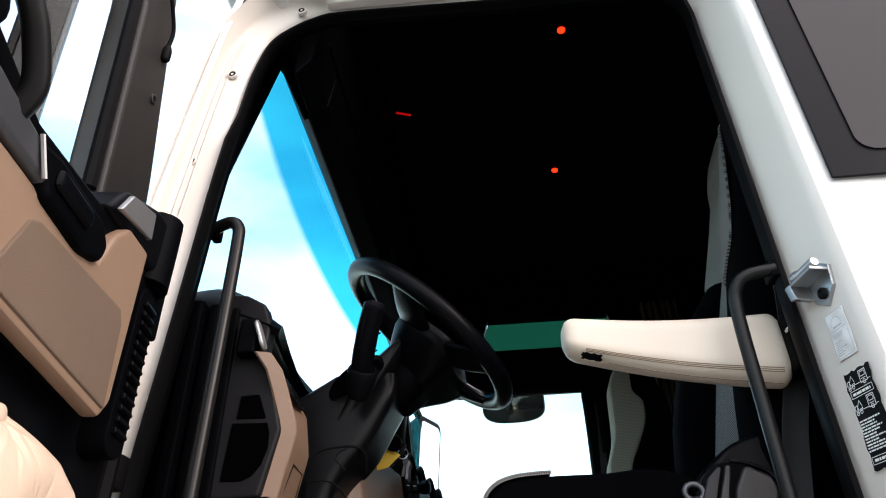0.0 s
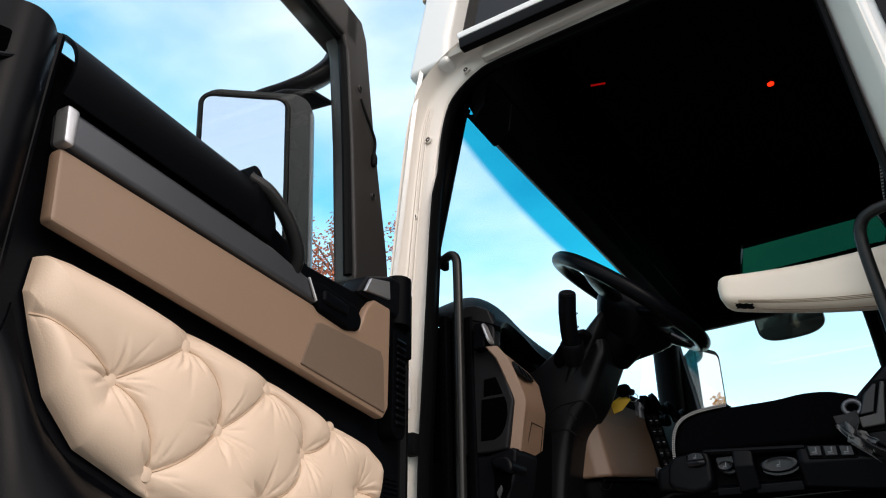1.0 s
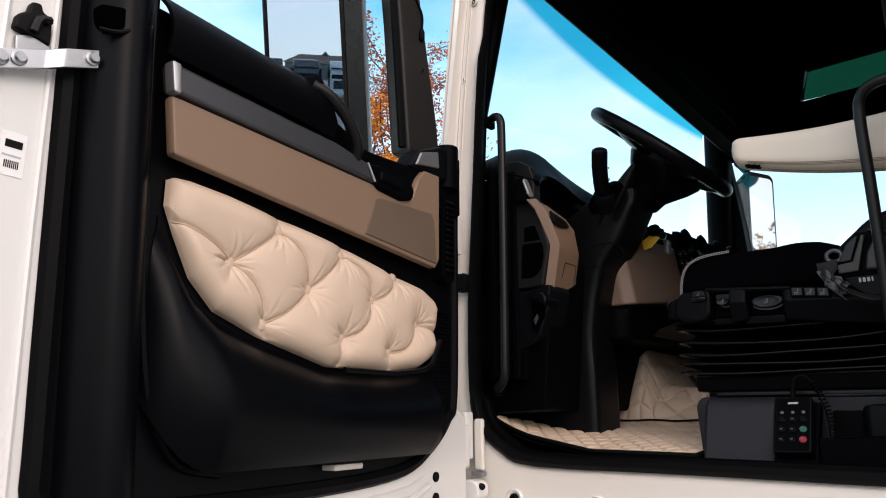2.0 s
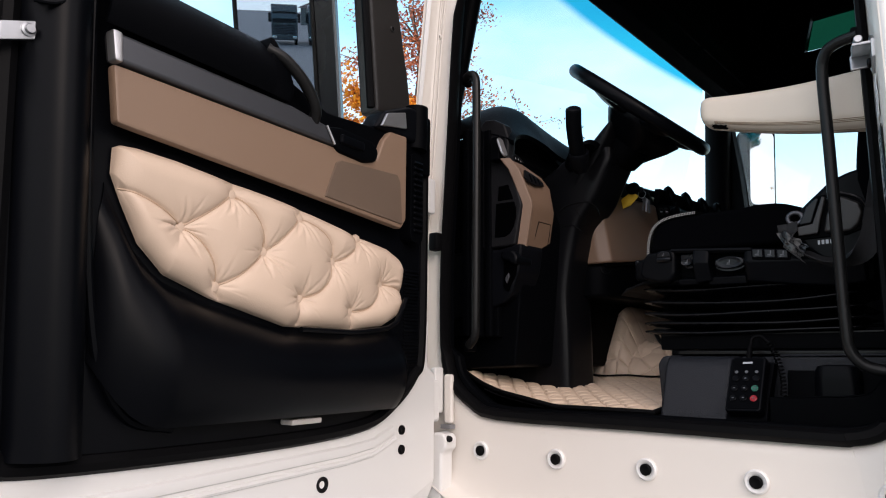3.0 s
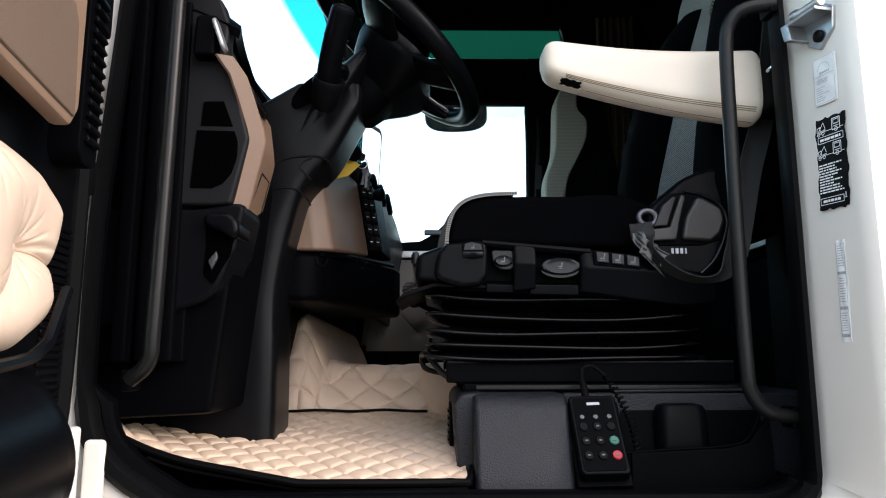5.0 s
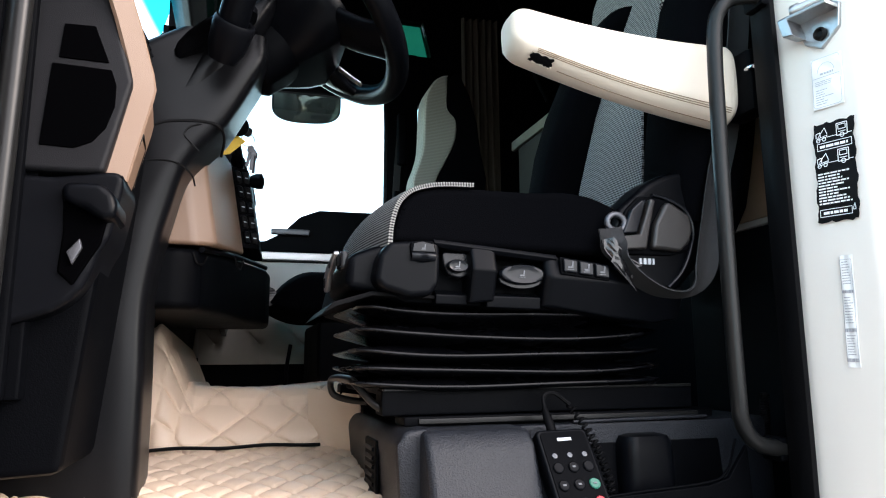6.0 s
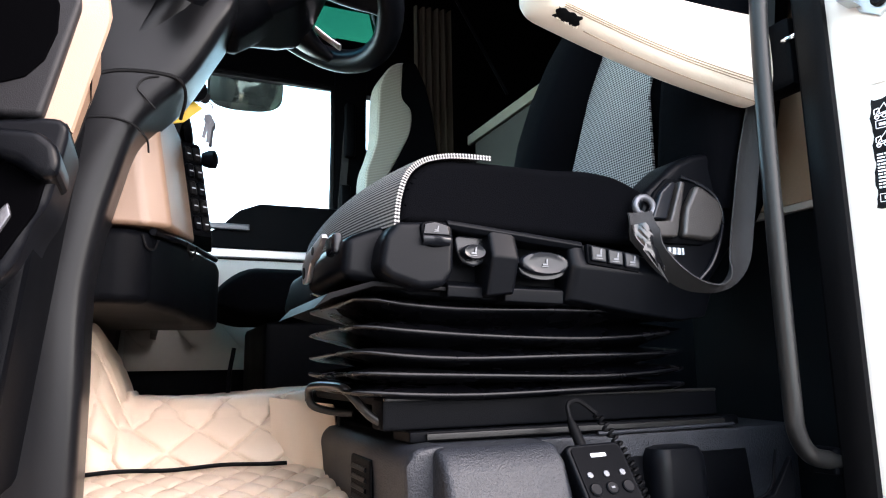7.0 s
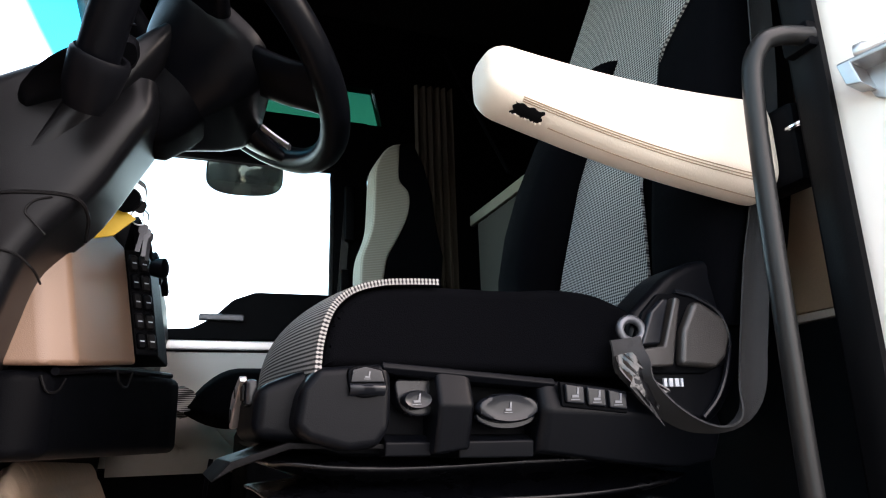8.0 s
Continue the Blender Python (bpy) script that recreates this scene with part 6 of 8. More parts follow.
    clip = part("front_clip", bm_prism([(0.425, 1.850), (0.432, 1.874), (0.405, 1.889), (0.350, 1.897), (0.316, 1.901), (0.312, 1.895), (0.332, 1.886), (0.352, 1.876), (0.380, 1.873), (0.402, 1.850)], "x", -0.092, -0.084, 0.002, 2), SILVER, s, "bright silver cover clip on the pan's front edge")
    for y, z, g in ((0.415, 1.864, 0.9), (0.362, 1.886, 0.62)):
        part("clip_slot", bm_prism([(y + 0.010 * g * math.cos(q), z + 0.009 * g * math.sin(q)) for q in [2 * math.pi * i / 14 for i in range(14)]], "x", -0.0928, -0.0915), INK, clip)
    def seat_mark(x, y, z, k):
        """The little seat pictogram: backrest, cushion and a bar."""
        return merge(bm_prism([(x - 0.0045 * k, z - 0.004 * k), (x + 0.0035 * k, z - 0.004 * k), (x + 0.0035 * k, z - 0.0015 * k), (x - 0.0045 * k, z - 0.0015 * k)], "y", y - 0.0006, y), bm_prism([(x + 0.001 * k, z - 0.001 * k), (x + 0.0035 * k, z - 0.001 * k), (x + 0.0045 * k, z + 0.006 * k), (x + 0.0022 * k, z + 0.006 * k)], "y", y - 0.0006, y),
                     bm_prism([(x - 0.006 * k, z - 0.0065 * k), (x + 0.0045 * k, z - 0.0065 * k), (x + 0.0045 * k, z - 0.0055 * k), (x - 0.006 * k, z - 0.0055 * k)], "y", y - 0.0006, y))
    def oval(x, z, w, h, y, lip):
        rings = []
        for g, yy in ((0.90, 0.004), (1.0, -0.002), (1.0, -0.006), (0.95, -0.0105), (0.86, -0.0125), (0.70, -0.0118), (0.4, -0.0105)):
            rings.append([V(x + w / 2 * g * math.cos(q), y + yy, z + h / 2 * g * math.sin(q)) for q in [2 * math.pi * i / 32 for i in range(32)]])
        kn = part("lever_knob", bm_loft(rings), KNOB, s, "glossy dark grey lever knob with a pale symbol", smooth=60)
        if lip:
            part("knob_lip", bm_loft([[V(x + w / 2 * g * math.cos(q), y + yy, z - lip + h / 2 * g * math.sin(q)) for q in [2 * math.pi * i / 32 for i in range(32)]] for g, yy in ((0.9, 0.012), (0.99, 0.006), (0.97, -0.001), (0.9, -0.004))]), KNOB, kn, smooth=60)
        part("symbol", seat_mark(x - 0.001, y - 0.0112, z + 0.0005, 0.85), GREYKEY, kn, "pale seat symbol")
    tongue = spline([(0.048, 0, 1.889), (0.066, 0, 1.890), (0.086, 0, 1.889), (0.0905, 0, 1.876), (0.0895, 0, 1.864), (0.083, 0, 1.856), (0.072, 0, 1.8535), (0.060, 0, 1.856), (0.051, 0, 1.865), (0.0475, 0, 1.876)], 4, True)
    part("lever_tongue", bm_prism([(p.x, p.z) for p in tongue], "y", 0.222, 0.244, 0.003, 3), KNOB, s, "rounded dark grey lever plate", smooth=50)
    oval(0.0665, 1.8690, 0.031, 0.0185, 0.221, 0)
    oval(0.1635, 1.8600, 0.071, 0.030, 0.222, 0.006)
    ro = spline([(-0.003, 0, 1.897), (0.012, 0, 1.9005), (0.027, 0, 1.8975), (0.032, 0, 1.887), (0.0315, 0, 1.875), (0.013, 0, 1.8708), (0.000, 0, 1.8745), (-0.0035, 0, 1.885)], 4, True)
    rk = part("rocker_knob", bm_prism([(p.x, p.z) for p in ro], "y", 0.2015, 0.210, 0.002, 2), SOOT, s, "dark rounded rocker switch", smooth=50)
    part("rocker_face", bm_prism([(-0.002, 1.8845), (0.0305, 1.8845), (0.0275, 1.8955), (0.012, 1.899), (0.0, 1.896)], "y", 0.1995, 0.204, 0.0012, 2), KNOB, rk)
    part("rocker_lip", bm_loft([[V(x, 0.204 - yy * (1 - 0.35 * ((x - 0.014) / 0.017) ** 2), z + dz) for x in [-0.0025 + 0.0335 * i / 10 for i in range(11)]] for yy, z, dz in ((0.002, 1.884, 0), (0.0075, 1.8825, 0), (0.0095, 1.8795, 0), (0.007, 1.8750, 0), (0.001, 1.8725, 0))], cap=False, closed=False), KNOB, rk, smooth=60)
    part("symbol", seat_mark(0.014, 0.1994, 1.891, 0.6), GREYKEY, rk)
    sw = part("switch_bank", bm_prism([(0.216, 1.8855), (0.297, 1.876), (0.296, 1.8515), (0.217, 1.8600)], "y", 0.1985, 0.206, 0.0025, 2), SOOT, s, "black switch bank")
    for k in range(3):
        x, z = 0.2195 + 0.0255 * k, 1.8825 - 0.0030 * k
        q = part("switch", bm_prism([(x, z), (x + 0.0225, z - 0.0025), (x + 0.0222, z - 0.0210), (x + 0.0005, z - 0.0190)], "y", 0.1935, 0.2000, 0.0022, 3), KNOB, sw)
        part("symbol", seat_mark(x + 0.011, 0.1934, z - 0.010, 1.0), GREYKEY, q)
    # cushion
    side = spline([(-0.028, 0, 1.898), (-0.024, 0, 1.925), (-0.014, 0, 1.953), (0.004, 0, 1.970), (0.03, 0, 1.979), (0.09, 0, 1.983), (0.18, 0, 1.983), (0.23, 0, 1.987), (0.272, 0, 1.984), (0.30, 0, 1.976), (0.33, 0, 1.962), (0.36, 0, 1.935), (0.37, 0, 1.89)], 3)
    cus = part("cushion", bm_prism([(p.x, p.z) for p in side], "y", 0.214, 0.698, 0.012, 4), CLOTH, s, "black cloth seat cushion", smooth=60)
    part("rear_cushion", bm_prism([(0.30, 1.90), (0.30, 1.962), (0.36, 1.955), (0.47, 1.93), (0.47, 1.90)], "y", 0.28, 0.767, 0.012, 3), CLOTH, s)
    nose = spline([(-0.030, 0, 1.894), (-0.027, 0, 1.925), (-0.017, 0, 1.955), (0.002, 0, 1.973), (0.03, 0, 1.982), (0.06, 0, 1.985), (0.092, 0, 1.986)], 5)
    def nose_cloth(a, b):
        k = b * (len(nose) - 1)
        i = min(len(nose) - 2, int(k))
        p = nose[i].lerp(nose[i + 1], k - i)
        d = (nose[i + 1] - nose[i]).normalized()
        out = V(-d.z, 0, d.x)
        e = min(1.0, a / 0.008, (1 - a) / 0.008)
        y = 0.2115 + 0.490 * max(0.0, min(1.0, (a - 0.006) / 0.988))
        c = 1 - (2 * a - 1) ** 2
        w = 0.0030
        return V(p.x, y, p.z) + out * (0.003 * min(1.0, e * 1.5) + 0.014 * c - w * max(0.0, 1 - e * 1.6)) + V(0, 0, 0.020 * (1 - b) ** 2 * a)
    part("check_nose", bm_cloth(nose_cloth, 320, 34), CHECK2, cus, "grey check cloth over the cushion's front edge", smooth=60)
    # backrest
    part("back_shell", slab(0.555, 0.47, 1.93, 0.50, 0.86, 0.10, 11.5, 0.0, 0.30), SOOT, s)
    part("bolster", slab(0.480, 0.258, 1.95, 0.150, 0.80, 0.15, 12, 0.012), CLOTH, s, "black side bolster")
    wing = [(1.93, 0.770, 0.405), (2.02, 0.772, 0.402), (2.12, 0.765, 0.405), (2.20, 0.742, 0.412), (2.28, 0.712, 0.428), (2.36, 0.675, 0.452), (2.43, 0.640, 0.482), (2.47, 0.615, 0.512)]
    part("bolster", bm_loft([[V(x + 0.09 + 0.09 * math.copysign(abs(math.sin(q)) ** 0.6, math.sin(q)) * (1 if math.sin(q) < 0 else 0.8), ye - 0.075 + 0.075 * math.copysign(abs(math.cos(q)) ** 0.6, math.cos(q)), z) for q in [2 * math.pi * i / 24 for i in range(24)]] for z, ye, x in wing]), CLOTH, s, "black side bolster", smooth=60)
    part("back_centre", slab(0.500, 0.49, 1.93, 0.275, 0.86, 0.10, 12, 0.012, -0.12), CLOTH, s)
    EDGE = [(1.95, 0.33, 0.60), (2.02, 0.339, 0.598), (2.10, 0.358, 0.595), (2.20, 0.382, 0.580), (2.28, 0.370, 0.567), (2.33, 0.335, 0.566), (2.38, 0.280, 0.592), (2.43, 0.229, 0.640), (2.50, 0.222, 0.668), (2.57, 0.235, 0.672), (2.69, 0.26, 0.61), (2.80, 0.30, 0.57)]
    def check_panel(a, b):
        z = 1.95 + 0.85 * b
        y0, y1 = lerp([(e[0], e[1]) for e in EDGE], z), lerp([(e[0], e[2]) for e in EDGE], z)
        y = y0 + (y1 - y0) * a
        side = smooth01((0.338 - y) / 0.05)
        return V(0.431 + 0.2126 * (z - 1.93) - 0.046 * side - 0.004 * math.sin(math.pi * a), y, z)
    part("check_panel", bm_grid(check_panel, 60, 90, 0.005), CHECK, s, "grey check cloth centre of the backrest")
    part("headrest", slab(0.655, 0.49, 2.74, 0.30, 0.20, 0.11, 12, 0.01), CHECK, s)
    # buckle housing and hinge cover at the near rear corner
    hs = part("hinge_cover", bm_prism([(0.306, 1.905), (0.313, 1.955), (0.330, 1.972), (0.352, 1.990), (0.376, 2.011), (0.400, 2.023), (0.428, 2.031), (0.480, 2.036), (0.496, 2.010), (0.492, 1.95), (0.472, 1.900), (0.430, 1.852), (0.407, 1.836), (0.355, 1.845), (0.325, 1.87)], "y", 0.206, 0.275, 0.012, 4), BLACK, s, "black backrest hinge cover", smooth=50)
    part("hinge_recess", bm_prism([(0.312, 1.893), (0.309, 1.920), (0.330, 1.962), (0.353, 1.984), (0.372, 1.985), (0.402, 1.981), (0.434, 1.964), (0.444, 1.934), (0.438, 1.905), (0.405, 1.894)], "y", 0.201, 0.209, 0.003, 2), SOOT, hs)
    part("lever_face", bm_prism([(0.3175, 1.923), (0.335, 1.961), (0.354, 1.9775), (0.3615, 1.976), (0.351, 1.948), (0.343, 1.925)], "y", 0.193, 0.205, 0.003, 3), KNOB, hs, "glossy blue-black lever face")
    part("hinge_button", bm_prism([(0.314, 1.919), (0.345, 1.923), (0.353, 1.944), (0.3665, 1.979), (0.3745, 1.976), (0.363, 1.935), (0.355, 1.901), (0.316, 1.899)], "y", 0.189, 0.205, 0.003, 3), BROWNGREY, hs, "grey-brown angled lever")
    part("hinge_lever", bm_prism([(0.365, 1.902), (0.3725, 1.940), (0.393, 1.974), (0.402, 1.975), (0.434, 1.957), (0.439, 1.935), (0.430, 1.912), (0.414, 1.899)], "y", 0.189, 0.205, 0.006, 3), BROWNGREY, hs, "grey-brown lever face", smooth=50)
    part("hinge_rim", bm_tube(spline([V(0.378, 0.203, 1.988), V(0.402, 0.202, 1.983), V(0.434, 0.201, 1.966), V(0.446, 0.201, 1.936), V(0.438, 0.201, 1.902), V(0.421, 0.202, 1.869), V(0.398, 0.204, 1.846)], 5), 0.0030, 8), KNOB, hs)
    part("belt_eye", bm_tube([V(0.311 + 0.0145 * math.cos(q), 0.200, 1.9405 + 0.0125 * math.sin(q)) for q in [2 * math.pi * i / 20 for i in range(20)]], 0.0048, 10, True), SILVERDARK, s, "grey metal belt eye")
    part("torn_tape", bm_grid(lambda a, b: V(0.2745 + 0.020 * b + (0.030 + 0.012 * a) * a + 0.004 * math.sin(b * 23) * a, 0.183 + 0.004 * math.sin(a * 7 + b * 4), 1.910 - 0.058 * a + (0.004 + 0.020 * a) * b + 0.003 * math.sin(b * 31) * a), 14, 14, 0.001), mat("glossy_black_tape", (0.006, 0.006, 0.007), 0.22, grain=70, bump=0.9, var=0.2), s, "glossy torn black tape")
    part("side_marks", merge(bm_box(0.350, 0.354, 0.2035, 0.206, 1.880, 1.889), bm_box(0.357, 0.362, 0.2035, 0.206, 1.880, 1.889), bm_box(0.365, 0.370, 0.2035, 0.206, 1.880, 1.889), bm_box(0.373, 0.376, 0.2035, 0.206, 1.880, 1.889)), FAINT, hs)
    # armrest
    def arm_mid(t):
        return V(0.134 + 0.366 * t, 0.184 - 0.020 * t, 2.211 - 0.058 * t - 0.010 * math.sin(math.pi * t))
    def arm(t, k, n=24):
        h = 0.068 + 0.062 * t
        w = 0.070 + 0.006 * t
        e = min(1.0, t / 0.07, (1 - t) / 0.06)
        e = math.sqrt(max(0.0, 1 - (1 - max(0.0, e)) ** 2))
        a = 2 * math.pi * k / n
        c, s2 = math.cos(a), math.sin(a)
        p = arm_mid(t)
        return V(p.x, p.y + math.copysign(abs(c) ** (0.5 if s2 > 0 else 0.5 + 0.5 * min(1.0, -1.6 * s2)), c) * w / 2 * (0.45 + 0.55 * e), p.z + math.copysign(abs(s2) ** 0.5, s2) * h / 2 * (0.40 + 0.60 * e))
    ar = part("armrest", bm_loft([[arm(i / 60, k, 48) for k in range(48)] for i in range(61)]), CREAM2, s, "cream leather folding armrest", smooth=60)
    def on_arm(t, k, off):
        p = arm(t, k, 48)
        c = arm_mid(t)
        return p + V(0, p.y - c.y, p.z - c.z).normalized() * off
    for k in (27.7, 28.3, 28.9):
        part("stitching", bm_tube([on_arm(0.10 + 0.84 * i / 50, k, 0.0002) for i in range(51)], 0.0007, 6), THREAD, ar)
    part("seam", bm_tube([on_arm(0.20 + 0.74 * i / 40, 33.6, 0.0) for i in range(41)], 0.0008, 6), THREAD, ar)
    part("worn_hole", bm_grid(lambda a, b: on_arm(0.080 + 0.088 * a + 0.004 * math.sin(b * 11), 29.6 + 3.6 * b + 0.25 * math.sin(a * 17), 0.0012), 16, 12, 0.0015), RUBBER, ar, "torn dark hole in the leather")
    part("frayed_edge", bm_tube([on_arm(0.080 + 0.092 * i / 20, 33.3 + 0.4 * math.sin(i * 1.9), 0.0015 + 0.001 * math.sin(i * 2.7)) for i in range(21)], 0.0016, 6), CREAM2, ar)
    part("arm_pivot", bm_lathe([(0.03, 0), (0.03, 0.06), (0.02, 0.065)], pose(0.480, 0.20, 2.15, -90), 16), SOOT, s)
    return s


driver_seat()

# belt on the near pillar
BELT_PATH = spline([V(0.296, 0.192, 1.930), V(0.303, 0.188, 1.892), V(0.330, 0.184, 1.858), V(0.372, 0.182, 1.836), V(0.415, 0.180, 1.838), V(0.446, 0.180, 1.870), V(0.462, 0.180, 1.930), V(0.482, 0.178, 2.02), V(0.508, 0.176, 2.11), V(0.538, 0.172, 2.27), V(0.556, 0.165, 2.50), V(0.562, 0.14, 2.80)], 5)


def strap(path, w):
    n = len(path) - 1
    def f(a, b):
        i = min(n, round(a * n))
        d = (path[min(n, i + 1)] - path[max(0, i - 1)]).normalized()
        k = max(smooth01((i / n - 0.30) / 0.2), 1 - smooth01((i / n - 0.02) / 0.10))
        side = (V(-d.z, 0, d.x).normalized() * (0.12 + 0.88 * k) + V(0, -1, 0) * (1 - k)).normalized()
        return path[i] + side * w * (b - 0.5) + V(0, 0.006 * math.sin(b * math.pi), 0)
    return bm_grid(f, n, 4, 0.002)


bt = solo("seat_belt", strap(BELT_PATH, 0.040), BELT, "dark grey seat belt slung beside the driver's backrest", "seat belt")
part("belt_guide", bm_box(0.49, 0.53, 0.10, 0.17, 2.10, 2.20, 0.01), SOOT, bt)
part("wire_clip", bm_tube(spline([V(0.515, 0.13, 2.175), V(0.49, 0.11, 2.165), V(0.50, 0.085, 2.17)], 4), 0.003, 6), CHROME, bt)


def passenger_seat():
    s = thing("passenger_seat", "black and pale cloth passenger seat facing the windscreen", "seat", (0.25, 1.80, 1.6))
    part("base", bm_box(0.03, 0.35, 1.55, 2.02, 1.60, 1.88, 0.02), SOOT, s)
    part("base_rail", bm_tube(spline([V(-0.06, 1.50, 1.80), V(-0.07, 1.50, 1.70), V(-0.03, 1.50, 1.645), V(0.35, 1.50, 1.64)], 5), 0.006, 8), SOOT, s)
    part("cushion", cushion_shape(-0.13, 0.40, 1.74, 0.50, 1.88, 2.035, crown=0.01), CLOTH, s)
    front = [(0.39, 2.0), (0.398, 2.30), (0.402, 2.43), (0.425, 2.50), (0.442, 2.565), (0.448, 2.68), (0.455, 2.775), (0.486, 2.838), (0.520, 2.868), (0.548, 2.876)]
    edge = [(0.546, 2.82), (0.545, 2.735), (0.580, 2.690), (0.576, 2.605), (0.533, 2.51), (0.492, 2.417), (0.470, 2.20), (0.46, 2.0)]
    F2 = [(p.x, p.z) for p in spline([(x, 0, z) for x, z in front], 4)]
    E2 = [(p.x, p.z) for p in spline([(x, 0, z) for x, z in edge], 4)]
    part("back_front", bm_prism(F2 + E2, "y", 1.78, 1.90, 0.012, 3), PALECLOTH, s, "pale cloth backrest front", smooth=50)
    part("back_shell", bm_prism(E2 + [(0.66, 2.0), (0.705, 2.46), (0.684, 2.56), (0.668, 2.69), (0.640, 2.80), (0.60, 2.885), (0.57, 2.88)], "y", 1.785, 2.02, 0.008, 3), CLOTH, s, smooth=50)
    part("cushion_edge", bm_tube(spline([V(-0.135, 1.52, 1.95), V(-0.145, 1.74, 1.97), V(-0.135, 1.96, 1.95)], 6), 0.032, 10), CHECK, s)


passenger_seat()
pb = solo("seat_belt", bm_grid(lambda a, b: V(0.462 + 0.03 * (b - 0.5) - 0.05 * a, 2.235, 2.85 - 0.75 * a), 12, 2, 0.003), BELT, "dark seat belt on the passenger door pillar", "seat belt")
part("belt_guide", bm_box(0.44, 0.485, 2.20, 2.24, 2.62, 2.86, 0.012), SOOT, pb)
part("belt_latch", bm_box(0.425, 0.465, 2.205, 2.235, 2.40, 2.50, 0.008), SOOT, pb)


# ---- dashboard ----
def dashboard():
    d = thing("dashboard", "dark grey dashboard with tan trim, instrument hood and centre console", "dashboard", (-0.45, 0.9, 2.0))
    # end cap facing the doorway; flat black plates paint the shade in its two open pockets
    cap = part("end_cap", bm_prism([(-0.492, 1.946), (-0.40, 1.946), (-0.374, 1.948), (-0.350, 2.057), (-0.380, 2.165), (-0.393, 2.20), (-0.390, 2.255), (-0.405, 2.298), (-0.442, 2.320), (-0.472, 2.325), (-0.496, 2.307), (-0.512, 2.271), (-0.503, 2.10)], "y", 0.130, 0.165, 0.006, 3), CAPGREY, d, "dark grey end panel with pockets")
    part("pocket_upper", bm_prism([(-0.428, 2.077), (-0.376, 2.076), (-0.393, 2.119), (-0.425, 2.118)], "y", 0.128, 0.134, 0.0015), SHADEBLACK, cap, "upper pocket, its shade painted as a flat black plate")
    part("pocket_lower", bm_prism([(-0.440, 1.974), (-0.405, 1.973), (-0.388, 1.981), (-0.375, 1.998), (-0.367, 2.025), (-0.367, 2.05), (-0.373, 2.068), (-0.434, 2.070)], "y", 0.128, 0.134, 0.0015), SHADEBLACK, cap, "lower pocket, its shade painted as a flat black plate")
    # body behind it, up to the hood
    part("body", bm_prism([(-0.80, 1.60), (-0.40, 1.62), (-0.372, 1.90), (-0.36, 2.02), (-0.40, 2.15), (-0.47, 2.24), (-0.80, 2.24)], "y", 0.165, 2.22, 0.01), SOOT, d)
    # tan trim: a bent strip by the end cap and a face with switches
    tanr = []
    for z, x0, y0, x1, y1 in ((1.945, -0.352, 0.156, -0.372, 0.300), (1.99, -0.342, 0.154, -0.360, 0.292), (2.045, -0.329, 0.151, -0.346, 0.286), (2.057, -0.327, 0.150, -0.344, 0.285), (2.075, -0.330, 0.147, -0.345, 0.281), (2.127, -0.345, 0.135, -0.352, 0.278), (2.160, -0.356, 0.127, -0.369, 0.262), (2.190, -0.377, 0.118, -0.390, 0.195)):
        k = min(1.0, (y1 - y0) / 0.13)
        tanr.append([V(x0 - 0.028, y0 + 0.030, z), V(x0 - 0.028, y0 - 0.010, z), V(x0 - 0.024, y0 - 0.012, z), V(x0 - 0.002, y0 - 0.003, z), V(x0, y0, z), V(x0 - 0.004, y0 + 0.014 * k, z), V(x0 - 0.011, y0 + 0.020 * k, z), V(x1, y1, z), V(x1 - 0.05, y1 + 0.006, z)])
    tt = part("tan_trim", bm_loft(tanr), TANDEEP, d, "tan plastic trim beside the wheel", smooth=30)
    LEAN = Matrix(((1, 0, -0.5, 0.5 * 2.127), (0, 1, 0, 0), (0, 0, 1, 0), (0, 0, 0, 1)))
    part("switch_cluster", turned(bm_prism([(0.152, 2.138), (0.172, 2.166), (0.226, 2.152), (0.244, 2.138), (0.238, 2.126), (0.190, 2.119), (0.160, 2.125)], "x", -0.352, -0.344, 0.003, 2), LEAN), INK, tt, "black light switch cluster")
    for k in range(3):
        part("switch_rib", turned(bm_prism([(0.172 + 0.020 * k, 2.126), (0.178 + 0.020 * k, 2.127), (0.184 + 0.018 * k, 2.152 - 0.004 * k), (0.178 + 0.018 * k, 2.154 - 0.004 * k)], "x", -0.345, -0.341, 0.001, 1), LEAN), SOOT, tt)
    part("flap_joint", bm_tube([V(-0.3640, 0.206, 1.957), V(-0.3548, 0.208, 1.99), V(-0.3462, 0.210, 2.02), V(-0.3515, 0.278, 2.022), V(-0.3590, 0.282, 1.99), V(-0.3680, 0.284, 1.957)], 0.0012, 6), INK, tt, "thin joint of the fuse flap")
    vent = part("air_outlet", bm_prism([(0.104, 2.188), (0.140, 2.188), (0.150, 2.25), (0.112, 2.262)], "x", -0.440, -0.404, 0.006, 3), SOOT, d)
    part("vent_wheel", turned(bm_prism(rrect(0.026, 0.060, 0.012), "x", 0, 0.008, 0.003), pose(-0.402, 0.110, 2.222, 0, -20, 0)), SILVER, vent, "silver vent wheel")
    # instrument hood: an arched cowl over the dials
    def hood(a, b):
        q = math.pi * a
        y = 0.128 + 0.64 * a
        h = 0.125 + 0.160 * math.sin(min(1.0, a / 0.42) * math.pi / 2) ** 0.8 if a < 0.42 else 0.285 - 0.105 * ((a - 0.42) / 0.58) ** 1.3
        x = -0.66 + 0.29 * b - 0.06 * b * math.sin(q)
